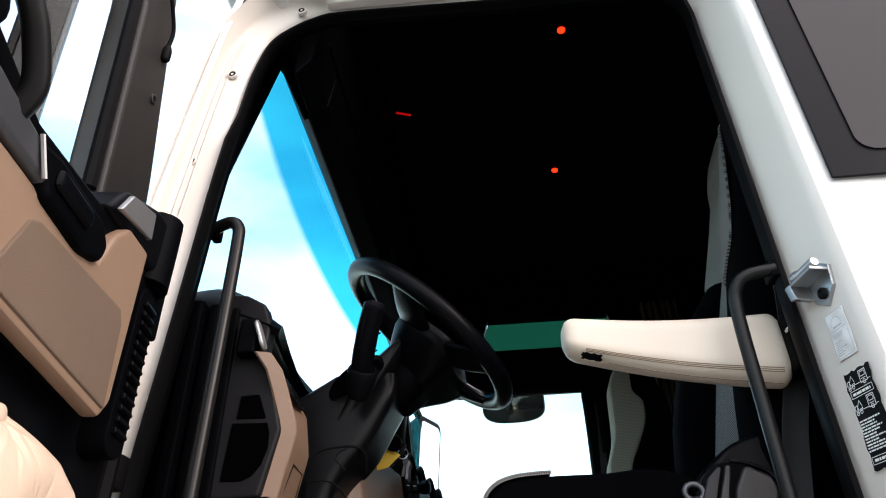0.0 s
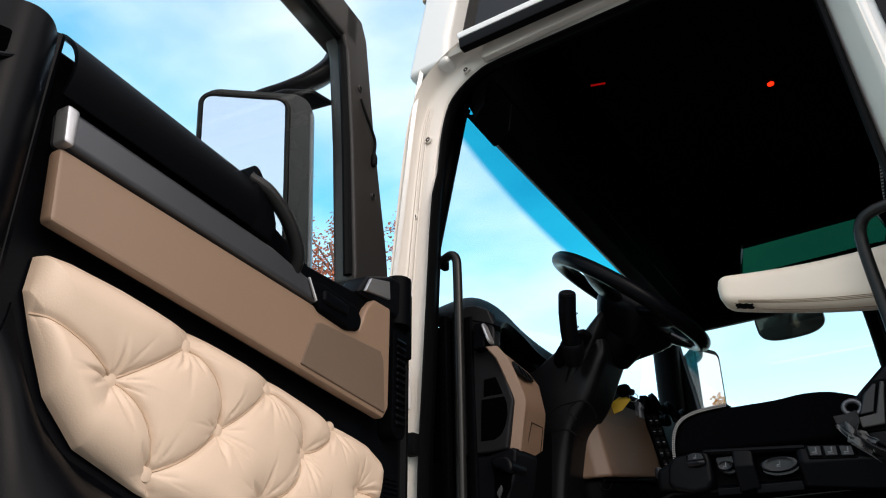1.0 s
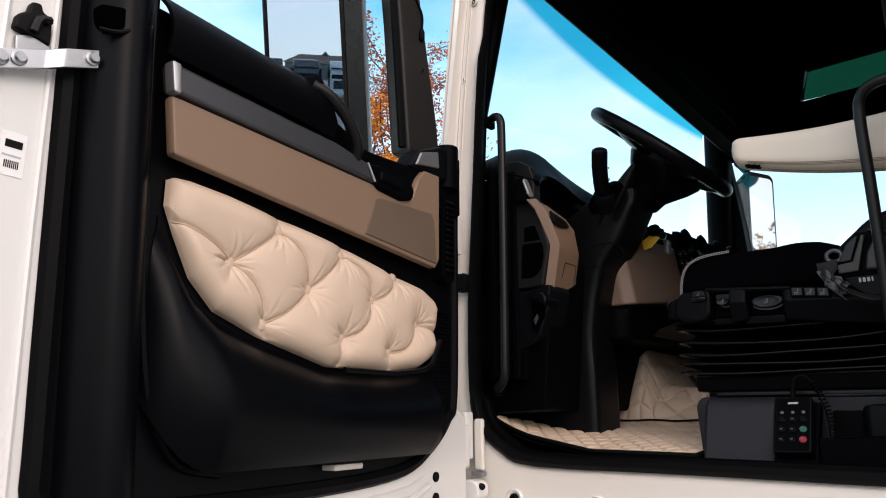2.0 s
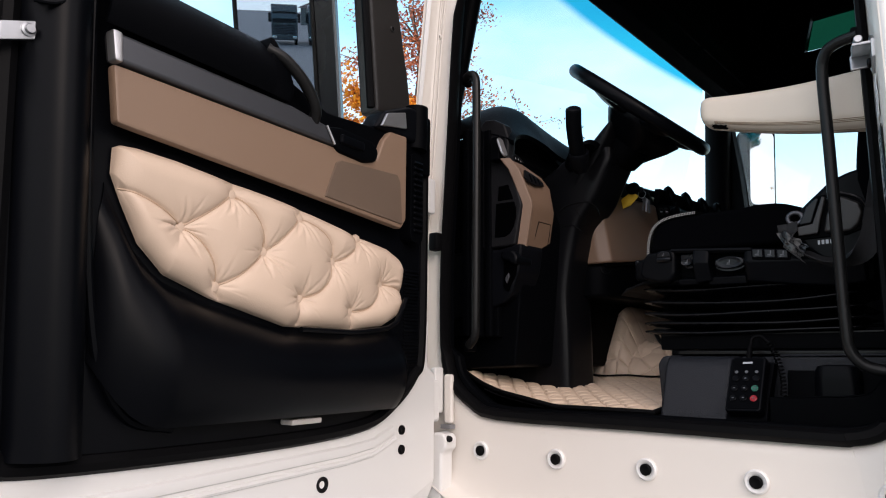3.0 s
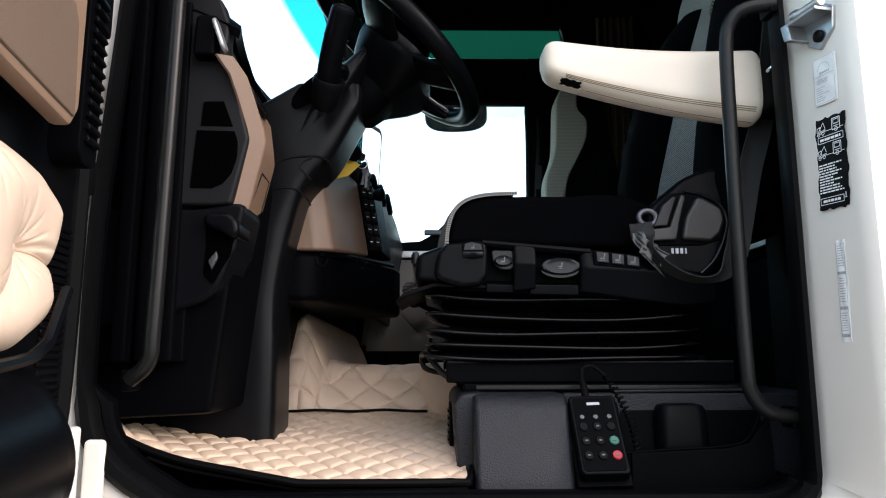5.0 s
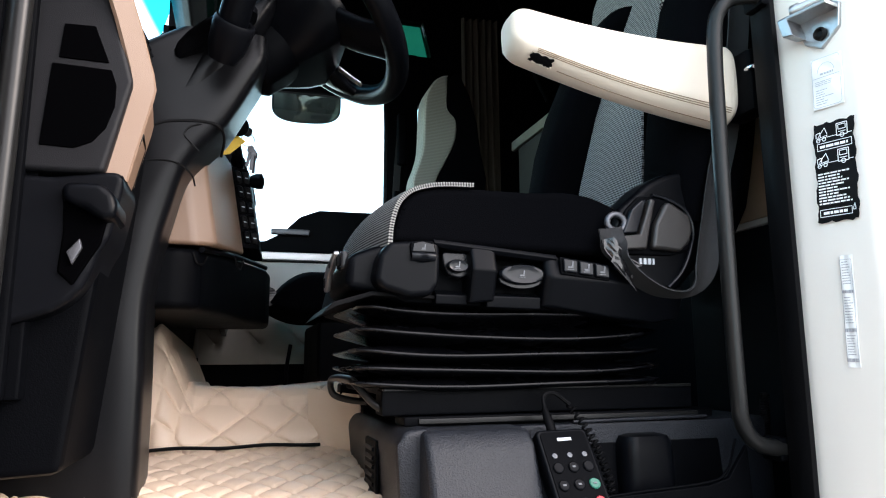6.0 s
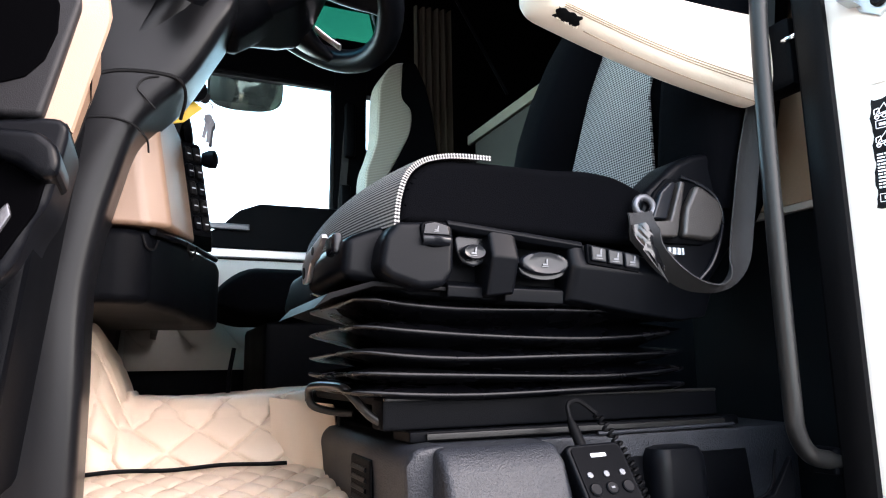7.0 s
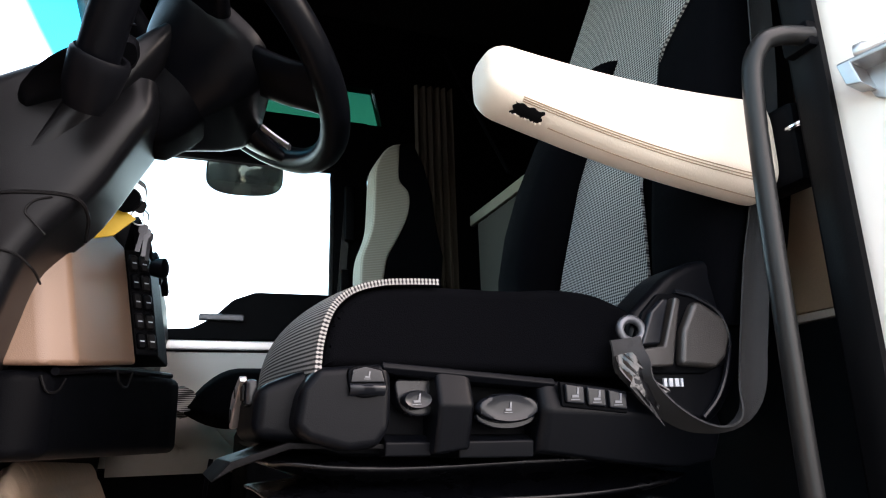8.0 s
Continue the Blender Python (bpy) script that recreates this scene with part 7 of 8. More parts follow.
        return V(x, y, 2.175 + h * (0.95 + 0.05 * math.sin(b * math.pi)) - 0.15 * (max(0.0, b - 0.35) / 0.65) ** 1.7 * (0.35 + 0.65 * math.sin(q)))
    part("instrument_hood", bm_grid(hood, 40, 16, 0.015), SOOT, d, "dark grey arched instrument hood")
    part("hood_cheek", bm_prism([(-0.66, 2.15), (-0.66, 2.36), (-0.55, 2.355), (-0.45, 2.30), (-0.40, 2.22), (-0.40, 2.15)], "y", 0.70, 0.74, 0.01), GREY, d)
    cl = part("dial_panel", bm_prism([(0.20, 2.12), (0.68, 2.10), (0.66, 2.27), (0.40, 2.35), (0.24, 2.33)], "x", -0.52, -0.50, 0.004), INK, d, "black instrument panel")
    for y, z in ((0.315, 2.215), (0.54, 2.20)):
        dl = part("dial", bm_lathe([(0.055, 0), (0.055, 0.012), (0.050, 0.014), (0.048, 0.006), (0.002, 0.006)], pose(-0.50, y, z, 0, 80, 0), 26), SILVERDARK, cl)
        part("dial_marks", merge(*[bm_box(-0.4915, -0.4905, y + 0.040 * math.cos(q) - 0.0015, y + 0.040 * math.cos(q) + 0.0015, z + 0.040 * math.sin(q) - 0.003, z + 0.040 * math.sin(q) + 0.003) for q in [radians(-40 + 20 * k) for k in range(14)]]), PAPER, dl)
    # dashboard top to the far side
    part("dash_top", bm_grid(lambda a, b: V(-0.290 - 0.50 * a + 0.075 * math.sin(min(1.0, b * 1.6) * 1.57) * (1 - a), 0.66 + 1.56 * b, 2.262 + 0.02 * a + 0.012 * math.sin(b * 3.1) - 0.055 * (1 - a) ** 5), 14, 30, 0.02), GREY, d, "dark grey dashboard top")
    part("dash_front", bm_grid(lambda a, b: V(-0.262 + 0.045 * math.sin(min(1.0, b * 1.6) * 1.57) - 0.06 * a, 0.80 + 1.42 * b, 2.215 - 0.36 * a), 10, 20, 0.02), GREY, d)
    for k in range(4):
        part("top_vent", bm_lathe([(0.034, 0), (0.036, 0.012), (0.028, 0.016), (0.024, 0.008)], pose(-0.242 + 0.012 * k, 0.86 + 0.12 * k, 2.195, 0, 78, 0), 20), SOOT, d, "round air outlet")
    # centre console: tan face, switch strip and black box below, turned a little to the driver
    def lean(bm):
        for v in bm.verts:
            v.co.x += 0.17 * (2.06 - v.co.z)
        return bm
    def rising(bm, z0, z1):
        """The joint under the console climbs towards its far end."""
        for v in bm.verts:
            if z0 < v.co.z < z1:
                v.co.z += 0.11 * (min(v.co.y, 0.80) - 0.47)
        return bm
    part("console_face", lean(rising(bm_prism([(-0.315, 0.45), (-0.282, 0.47), (-0.232, 0.755), (-0.236, 0.775), (-0.40, 0.80), (-0.42, 0.45)], "z", 1.926, 2.15, 0.008, 3), 1.90, 1.95)), TANDEEP, d, "tan plastic console face")
    part("console_wedge", bm_prism([(-0.40, 0.50), (-0.30, 0.50), (-0.26, 0.75), (-0.33, 0.95)], "z", 2.14, 2.20, 0.01), SOOT, d)
    sw = part("switch_strip", lean(bm_prism([(-0.232, 0.772), (-0.198, 0.79), (-0.185, 0.95), (-0.28, 0.96)], "z", 1.975, 2.150, 0.005)), SOOT, d, "black switch strip")
    e = V(0.034, 0.018, 0).normalized()
    F = Matrix(((e.x, e.y, 0, -0.232), (e.y, -e.x, 0, 0.772), (0, 0, 1, 0), (0, 0, 0, 1)))
    for j in range(5):
        for k in range(2):
            part("switch", lean(turned(bm_box(0.003 + 0.017 * k, 0.018 + 0.017 * k, -0.002, 0.006, 1.985 + 0.032 * j, 2.012 + 0.032 * j, 0.003, 1), F)), INK if (j + k) % 3 else BLACK, sw)
            part("switch_mark", lean(turned(bm_box(0.007 + 0.017 * k, 0.014 + 0.017 * k, 0.006, 0.0066, 1.997 + 0.032 * j, 1.999 + 0.032 * j), F)), FAINT, sw)
    part("gear_knob", bm_lathe([(0.013, 0), (0.017, 0.012), (0.017, 0.022), (0.008, 0.026)], pose(-0.205, 0.80, 2.125, 0, 90, -20), 16), BLACK, sw)
    part("flap_pull", bm_tube(spline([V(-0.2955, 0.4620, 1.914), V(-0.2905, 0.4635, 1.900), V(-0.2855, 0.4700, 1.896), V(-0.2795, 0.4880, 1.900), V(-0.2755, 0.5010, 1.914)], 5), 0.0016, 6), INK, d)
    low = part("console_box", rising(bm_prism([(-0.315, 0.45), (-0.285, 0.47), (-0.160, 0.95), (-0.148, 1.03), (-0.20, 1.06), (-0.42, 1.06), (-0.42, 0.45)], "z", 1.822, 1.922, 0.014, 3), 1.89, 1.93), SOOT, d, "black storage box under the console")
    part("box_lip", bm_tube(spline([V(-0.283, 0.47, 1.920), V(-0.235, 0.66, 1.941), V(-0.165, 0.93, 1.957)], 5), 0.005, 8), GREY, low)
    part("box_loop", bm_tube(spline([V(-0.232, 0.645, 1.939), V(-0.228, 0.655, 1.921), V(-0.220, 0.685, 1.919), V(-0.215, 0.70, 1.941)], 5), 0.0016, 6), INK, low)
    # lower end panel with release lever beside the column
    lo = part("lower_panel", bm_prism([(-0.60, 1.944), (-0.425, 1.941), (-0.374, 1.950), (-0.357, 1.951), (-0.352, 1.941), (-0.358, 1.905), (-0.364, 1.873), (-0.374, 1.857), (-0.379, 1.837), (-0.387, 1.817), (-0.400, 1.802), (-0.416, 1.791), (-0.46, 1.776), (-0.60, 1.745)], "y", 0.132, 0.24, 0.008, 3), GREY, d, "dark grey lower end panel", smooth=50)
    # no hollow here: a black plate carries the shade under the handle
    part("grip_recess", bm_prism([(-0.412, 1.918), (-0.372, 1.918), (-0.366, 1.895), (-0.371, 1.868), (-0.383, 1.845), (-0.396, 1.820), (-0.412, 1.835), (-0.409, 1.880)], "y", 0.128, 0.14, 0.003, 2), SHADEBLACK, lo, "flat black plate painted as the shade behind the grip")
    part("release_handle", bm_prism([(-0.410, 1.931), (-0.372, 1.932), (-0.358, 1.921), (-0.3535, 1.902), (-0.360, 1.890), (-0.374, 1.892), (-0.386, 1.902), (-0.402, 1.906), (-0.412, 1.914)], "y", 0.112, 0.19, 0.009, 4), BLACK, lo, "black release handle", smooth=50)
    part("release_catch", bm_prism([(-0.4035, 1.856), (-0.397, 1.842), (-0.388, 1.861), (-0.391, 1.872)], "y", 0.123, 0.130, 0.002), SILVERDARK, lo)
    return d


dashboard()


def steering():
    s = thing("steering_column", "black steering wheel on a grey column with a thick control stalk", "steering wheel", (-0.33, 0.45, 1.58))
    C = V(-0.1395, 0.4316, 2.3629)
    A = 0.716
    X, Zn = V(math.cos(A), 0, -math.sin(A)), V(math.sin(A), 0, math.cos(A))
    M = Matrix(((X.x, 0, Zn.x, C.x), (0, 1, 0, C.y), (X.z, 0, Zn.z, C.z), (0, 0, 0, 1)))
    R = 0.2153
    def W(name, bm, m_, lab="", par=None, smooth=40):
        bm.transform(M)
        return part(name, bm, m_, par or s, lab, smooth)
    whl = W("wheel_rim", bm_tube([V(R * math.cos(q), R * math.sin(q), 0) for q in [2 * math.pi * i / 72 for i in range(72)]], 0.0195, 16, True), BLACK, "black leather wheel rim")
    W("hub", bm_loft([[V(q[0] * g + 0.030, q[1] * h + 0.036, z) for q in rrect(0.165, 0.29, 0.06, 8)] for g, h, z in ((0.50, 0.42, -0.125), (0.62, 0.55, -0.105), (0.84, 0.80, -0.070), (0.98, 0.96, -0.040), (1.0, 1.0, -0.022), (0.97, 0.97, -0.006), (0.8, 0.8, 0.004))]), BLACK, "broad black hub", whl, 50)
    def spoke(a0, a1, p0, w0, w1, bow):
        """A flat spoke from the hub at p0 to the rim between two angles, in the wheel's plane."""
        am = radians((a0 + a1) / 2)
        end = V(R * math.cos(am), R * math.sin(am), -0.002)
        beg = V(p0[0], p0[1], -0.020)
        side = V(-math.sin(am), math.cos(am), 0)
        rings = []
        for i in range(9):
            t = i / 8
            c = beg.lerp(end, t) - V(0, 0, bow * math.sin(math.pi * t))
            w = w0 + (w1 - w0) * t + 0.018 * max(0.0, t - 0.7) ** 2 * 8
            h = 0.016 - 0.005 * t
            rings.append([c + side * w * math.copysign(abs(math.cos(q)) ** 0.7, math.cos(q)) + V(0, 0, h * math.sin(q)) for q in [2 * math.pi * k / 16 for k in range(16)]])
        return bm_loft(rings)
    for near, far in (((-99, -91), (96, 104)), ((-36, -27), (40, 49))):
        side = near[0] > -60
        for k, (a0, a1) in enumerate((near, far)):
            q0 = (-0.052 if k == 0 else 0.120) if side else (-0.085 if k == 0 else 0.150)
            sp = W("spoke", spoke(a0, a1, (0.082 if side else 0.0, q0), 0.044, 0.036, 0.006), BLACK, "", whl, 60)
            if side:
                inner = [(0.116, 0.084), (0.142, 0.078), (0.166, 0.069)] if k else [(0.122, -0.083), (0.136, -0.099), (0.150, -0.116)]
                W("spoke_trim", bm_tube(spline([V(p, q, -0.014) for p, q in inner], 5), 0.0075, 10, flat=0.45, up=(0, 0, 1)), SILVER, "silver spoke accent", sp)
    W("hub_cover", bm_loft([[V(q[0] * g + 0.030, q[1] * g + 0.02, z) for q in rrect(0.11, 0.14, 0.045, 8)] for g, z in ((1.0, -0.085), (0.98, -0.12), (0.85, -0.155), (0.6, -0.17))]), SOOT, "dark hub boss", whl, 50)
    # column shroud
    def sweep(stations, k=4, n=28, p=0.55, lean=0.9):
        """Rounded sections along a line: centre, half widths along x and y."""
        A = spline([s_[:3] for s_ in stations], k)
        B = spline([(s_[3], s_[4], 0) for s_ in stations], k)
        out = []
        for c, w in zip(A, B):
            ring = []
            for i in range(n):
                q = 2 * math.pi * i / n
                cx, cy = math.copysign(abs(math.cos(q)) ** p, math.cos(q)), math.copysign(abs(math.sin(q)) ** p, math.sin(q))
                ring.append(V(c.x + w.x * cx, c.y + w.y * cy, c.z + w.x * cx * lean))
            out.append(ring)
        return bm_loft(out)
    col = part("column_shroud", sweep(((-0.205, 0.440, 2.320, 0.045, 0.070), (-0.222, 0.440, 2.290, 0.064, 0.090), (-0.242, 0.440, 2.248, 0.070, 0.096), (-0.266, 0.438, 2.20, 0.068, 0.095), (-0.298, 0.432, 2.14, 0.062, 0.085), (-0.318, 0.43, 2.09, 0.060, 0.075))), SATIN, s, "dark grey steering column shroud")
    part("shroud_boss", sweep(((-0.235, 0.44, 2.215, 0.014, 0.030), (-0.222, 0.435, 2.198, 0.016, 0.034), (-0.214, 0.432, 2.186, 0.010, 0.022)), 3, 20, 0.8), SATIN, col)
    part("shroud_boss", sweep(((-0.215, 0.50, 2.28, 0.012, 0.022), (-0.202, 0.502, 2.268, 0.013, 0.024), (-0.196, 0.503, 2.26, 0.008, 0.014)), 3, 20, 0.8), SATIN, col)
    # pod that carries the stalk
    part("stalk_pod", sweep(((-0.305, 0.37, 2.195, 0.020, 0.030), (-0.290, 0.355, 2.215, 0.040, 0.045), (-0.272, 0.335, 2.225, 0.045, 0.052), (-0.258, 0.318, 2.232, 0.040, 0.048), (-0.247, 0.300, 2.232, 0.034, 0.040), (-0.240, 0.284, 2.222, 0.026, 0.030)), 4, 24, 0.7, 0.5), GREY, col, "rounded pod below the stalk")
    st = part("control_stalk", bm_tube([V(-0.250, 0.27, 2.205), V(-0.238, 0.235, 2.238), V(-0.225, 0.205, 2.270), V(-0.210, 0.180, 2.305)], 0.0215, 16), BLACK, s, "thick black control stalk with ring joints")
    part("stalk_tip", bm_lathe([(0.021, 0), (0.020, 0.006), (0.013, 0.010), (0.011, 0.008)], Matrix.Translation((-0.2105, 0.181, 2.304)) @ (V(0.015, -0.025, 0.035).to_track_quat("Z", "Y").to_matrix().to_4x4()), 18), GREY, st, "grey push button tip")
    for t in (0.35, 0.6):
        p = V(-0.250, 0.27, 2.205).lerp(V(-0.210, 0.180, 2.305), t)
        part("stalk_ring", bm_tube([p + V(0.0222 * math.cos(q), 0.0222 * math.sin(q) * 0.8, 0.0222 * math.sin(q) * 0.55) for q in [2 * math.pi * i / 18 for i in range(18)]], 0.0012, 6, True), SOOT, st)
    ax = V(0.040, -0.090, 0.100).normalized()
    collar = Matrix.Translation((-0.243, 0.258, 2.214)) @ ax.to_track_quat("Z", "Y").to_matrix().to_4x4()
    part("stalk_cup", bm_lathe([(0.020, -0.060), (0.027, -0.040), (0.029, -0.016), (0.0295, -0.012), (0.0295, -0.004), (0.027, 0.0), (0.024, -0.001), (0.021, -0.006)], collar, 24), GREY, st, "ringed stalk base")
    # leg housing from the column down to the floor
    lg = part("leg_housing", sweep(((-0.262, 0.432, 2.245, 0.067, 0.076), (-0.290, 0.428, 2.208, 0.096, 0.079), (-0.334, 0.426, 2.165, 0.120, 0.080), (-0.352, 0.426, 2.100, 0.103, 0.080), (-0.369, 0.426, 2.060, 0.086, 0.080), (-0.384, 0.426, 2.020, 0.076, 0.080), (-0.442, 0.426, 1.960, 0.118, 0.080), (-0.449, 0.426, 1.900, 0.112, 0.080), (-0.454, 0.426, 1.820, 0.107, 0.080), (-0.456, 0.426, 1.720, 0.111, 0.080), (-0.456, 0.426, 1.620, 0.112, 0.080), (-0.456, 0.426, 1.530, 0.112, 0.080)), 4, 44, 0.24, 0.0), SATIN, s, "dark grey housing from column to floor", smooth=50)
    part("housing_joint", bm_tube(spline([V(-0.362, 0.3455, 2.073), V(-0.345, 0.3455, 2.084), V(-0.322, 0.3455, 2.090), V(-0.285, 0.3460, 2.092), V(-0.262, 0.350, 2.088), V(-0.254, 0.372, 2.076), V(-0.258, 0.40, 2.056)], 6), 0.0022, 6), INK, lg)
    part("housing_joint", bm_tube(spline([V(-0.378, 0.3455, 2.017), V(-0.360, 0.3455, 2.026), V(-0.335, 0.3455, 2.029), V(-0.312, 0.3460, 2.024), V(-0.296, 0.352, 2.010), V(-0.293, 0.38, 2.002)], 6), 0.0013, 6), INK, lg)
    part("lid_joint", bm_tube(spline([V(-0.286, 0.3452, 2.088), V(-0.302, 0.3452, 2.082), V(-0.309, 0.3452, 2.070), V(-0.301, 0.3452, 2.060), V(-0.288, 0.3452, 2.046)], 5), 0.0011, 6), INK, lg)
    # ignition lock
    part("ignition_lock", bm_lathe([(0.018, 0), (0.018, 0.02), (0.012, 0.026)], pose(-0.235, 0.565, 2.165, -70, 10, 0), 16), SOOT, s)
    return s


steering()
ky = thing("ignition_keys", "bunch of keys on a yellow tag hanging from the ignition", "keys", (-0.225, 0.60, 2.15))
part("tag", turned(bm_prism([(-0.012, 0.0), (0.016, 0.004), (0.013, -0.035), (-0.012, -0.072), (-0.026, -0.066), (-0.022, -0.03)], "y", -0.002, 0.002, 0.001), pose(-0.236, 0.585, 2.152, 0, 40, 10)), YELLOW, ky, "yellow tag")
part("key_head", turned(bm_prism(rrect(0.030, 0.018, 0.006), "y", -0.004, 0.004, 0.002), pose(-0.225, 0.592, 2.168, 0, 20, 15)), BLACK, ky)
for k in range(3):
    part("key", turned(merge(bm_prism(rrect(0.012, 0.014, 0.004), "y", -0.001, 0.001), bm_box(-0.003, 0.003, -0.001, 0.001, -0.034, -0.006)), pose(-0.212 + 0.004 * k, 0.602 + 0.006 * k, 2.135 - 0.004 * k, 6 * k, 10 - 8 * k, 20 * k)), SILVERDARK, ky, "steel key")
part("ring", bm_tube([V(-0.218 + 0.012 * math.cos(q), 0.60, 2.152 + 0.012 * math.sin(q)) for q in [2 * math.pi * i / 18 for i in range(18)]], 0.0012, 6, True), ZINC, ky)

# roof lamps
sr = thing("shelf_lamp", "dim narrow red lamp strip under the overhead roof", "lamp", (-0.31, 1.06, 3.71), group="red roof lamps")
part("lamp_base", turned(bm_box(-0.045, 0.045, -0.010, 0.010, -0.004, 0.012, 0.003), pose(-0.306, 1.057, 3.70, 0, 0, 20)), SOOT, sr)
part("lamp_lens", turned(bm_box(-0.032, 0.032, -0.005, 0.005, -0.008, -0.003, 0.002), pose(-0.306, 1.057, 3.70, 0, 0, 20)), DIMRED, sr, "dim red lens")
for y in (0.748, 1.548):
    rl = thing("roof_lamp", "small red glowing roof lamp on the dark headliner", "lamp", (0.330, y, 3.755), group="red roof lamps")
    part("lamp_base", bm_lathe([(0.05, 0.03), (0.05, 0.012), (0.042, 0.004), (0.02, 0.004)], Matrix.Translation((0.330, y, 3.735)), 22), SOOT, rl)
    part("lamp_lens", bm_lathe([(0.016, 0.008), (0.014, 0.0), (0.006, -0.004)], Matrix.Translation((0.330, y, 3.735)), 16), LAMPRED, rl, "red lens")


# ---- mirrors on the passenger side ----
def far_mirrors():
    m = thing("wing_mirror", "tall black wing mirror beyond the passenger window", "mirror", (-0.38, 2.5, 2.4))
    r, n = V(0.42, 0.90, 0).normalized(), V(0.90, -0.42, -0.06).normalized()
    up = n.cross(r)
    up = up if up.z > 0 else -up
    c = V(-0.385, 2.47, 2.675)
    M = Matrix(((r.x, up.x, n.x, c.x), (r.y, up.y, n.y, c.y), (r.z, up.z, n.z, c.z), (0, 0, 0, 1)))
    hs = bm_loft([[V(q[0] * g, q[1] * g, z) for q in rrect(0.21, 0.46, 0.04, 5)] for g, z in ((1.0, 0.0), (1.0, -0.03), (0.9, -0.08), (0.6, -0.11))])
    part("housing", turned(hs, M), GREY, m)
    part("mirror_glass", turned(bm_prism(rrect(0.180, 0.41, 0.03, 5), "z", 0.001, 0.004), M), MIRROR, m, "mirror glass", 0)
    part("arm", bm_tube([V(-0.43, 2.44, 2.92), V(-0.45, 2.34, 2.95)], 0.02, 8), GREY, m)
    part("arm", bm_tube([V(-0.43, 2.44, 2.43), V(-0.45, 2.34, 2.40)], 0.02, 8), GREY, m)
    k = thing("kerb_mirror", "black kerb mirror hanging outside the top of the passenger window", "mirror", (0.07, 2.46, 2.95))
    def dee(g):
        """A mirror outline: nearly square above, well rounded below."""
        out = []
        for i in range(48):
            q = 2 * math.pi * i / 48
            e = 0.35 if math.sin(q) > 0 else 0.72
            out.append((0.1625 * g * math.copysign(abs(math.cos(q)) ** e, math.cos(q)), 0.081 * g * math.copysign(abs(math.sin(q)) ** e, math.sin(q))))
        return out
    M2 = Matrix.Translation((0.060, 2.50, 2.962)) @ pose(0, 0, 0, 116, 0, -4)
    hs = bm_loft([[V(q[0] * g, q[1] * g, z) for q in dee(1.0)] for g, z in ((1.0, 0.0), (1.0, -0.03), (0.92, -0.07), (0.7, -0.10))])
    part("housing", turned(hs, M2), HOUSING, k)
    part("mirror_glass", turned(bm_loft([[V(x, y, 0.014 - 0.55 * (x * x + y * y)) for x, y in dee(g)] for g in (0.95, 0.8, 0.6, 0.4, 0.2, 0.05)]), M2), DIMMIRROR, k, "curved mirror glass", 80)
    part("arm", bm_tube([V(0.07, 2.42, 2.99), V(0.07, 2.33, 3.06)], 0.018, 8), GREY, k)


far_mirrors()


# ---- outside ----
def tree(at, h, spread, leaf, count, seed, label, low=0.28, size=0.07):
    rnd = random.Random(seed)
    t = thing("tree", label, "tree", at)
    at = V(*at)
    wood = []
    tips = []
    trunk = [at + V(0.04 * h * math.sin(k * 0.9 + seed) * k / 8, 0.03 * h * math.cos(k * 1.3 + seed) * k / 8, h * 0.92 * k / 8) for k in range(9)]
    wood.append(bm_tube(spline(trunk, 3), lambda q: 0.022 * h * (1 - 0.88 * q), 8))
    for k in range(34):
        f = low + (0.95 - low) * (k / 34)
        i = min(7, int(f * 8 / 0.92))
        p = trunk[i].lerp(trunk[i + 1], rnd.random())
        a = k * 2.4 + rnd.random() * 0.6
        L = spread * (0.35 + 0.75 * (1 - abs(2 * (f - 0.30)) ** 1.5 if f < 0.8 else 0.42)) * (0.75 + 0.5 * rnd.random())
        L = max(L, spread * 0.25)
        q = p + V(math.cos(a), math.sin(a), 0.55 + 0.5 * rnd.random()) * L * 0.55
        e = q + V(math.cos(a + 0.3), math.sin(a + 0.3), 0.35 + 0.5 * rnd.random()) * L * 0.55
        path = spline([p, q, e], 4)
        wood.append(bm_tube(path, lambda s, L=L: 0.012 * L * (1 - 0.85 * s) + 0.004, 5))
        for _ in range(5):
            b0 = path[rnd.randint(3, len(path) - 1)]
            b1 = b0 + V(rnd.uniform(-1, 1), rnd.uniform(-1, 1), rnd.uniform(-0.2, 0.9)) * L * 0.32
            wood.append(bm_tube([b0, b1], 0.006, 4))
            tips += [b0, b1, b0.lerp(b1, 0.5)]
        tips += path[2:]
    part("trunk", merge(*wood), BARK, t, "dark branching trunk")
    verts, faces = [], []
    for _ in range(count):
        c = rnd.choice(tips) + V(rnd.gauss(0, 1), rnd.gauss(0, 1), rnd.gauss(0, 1)) * spread * 0.055
        d = V(rnd.gauss(0, 1), rnd.gauss(0, 1), rnd.gauss(0, 1)).normalized()
        o = d.orthogonal().normalized()
        w = d.cross(o)
        s = size * (0.6 + 0.8 * rnd.random())
        i = len(verts)
        verts += [c - o * s, c + w * s * 0.6, c + o * s, c - w * s * 0.6 + d * s * 0.2]
        faces.append((i, i + 1, i + 2, i + 3))
    me = bpy.data.meshes.new("crown")
    me.from_pydata([tuple(v - at) for v in verts], [], faces)
    me.materials.append(leaf)
    ob = new("crown", me)
    ob.parent = t
    tagged(ob, kind="stuff")


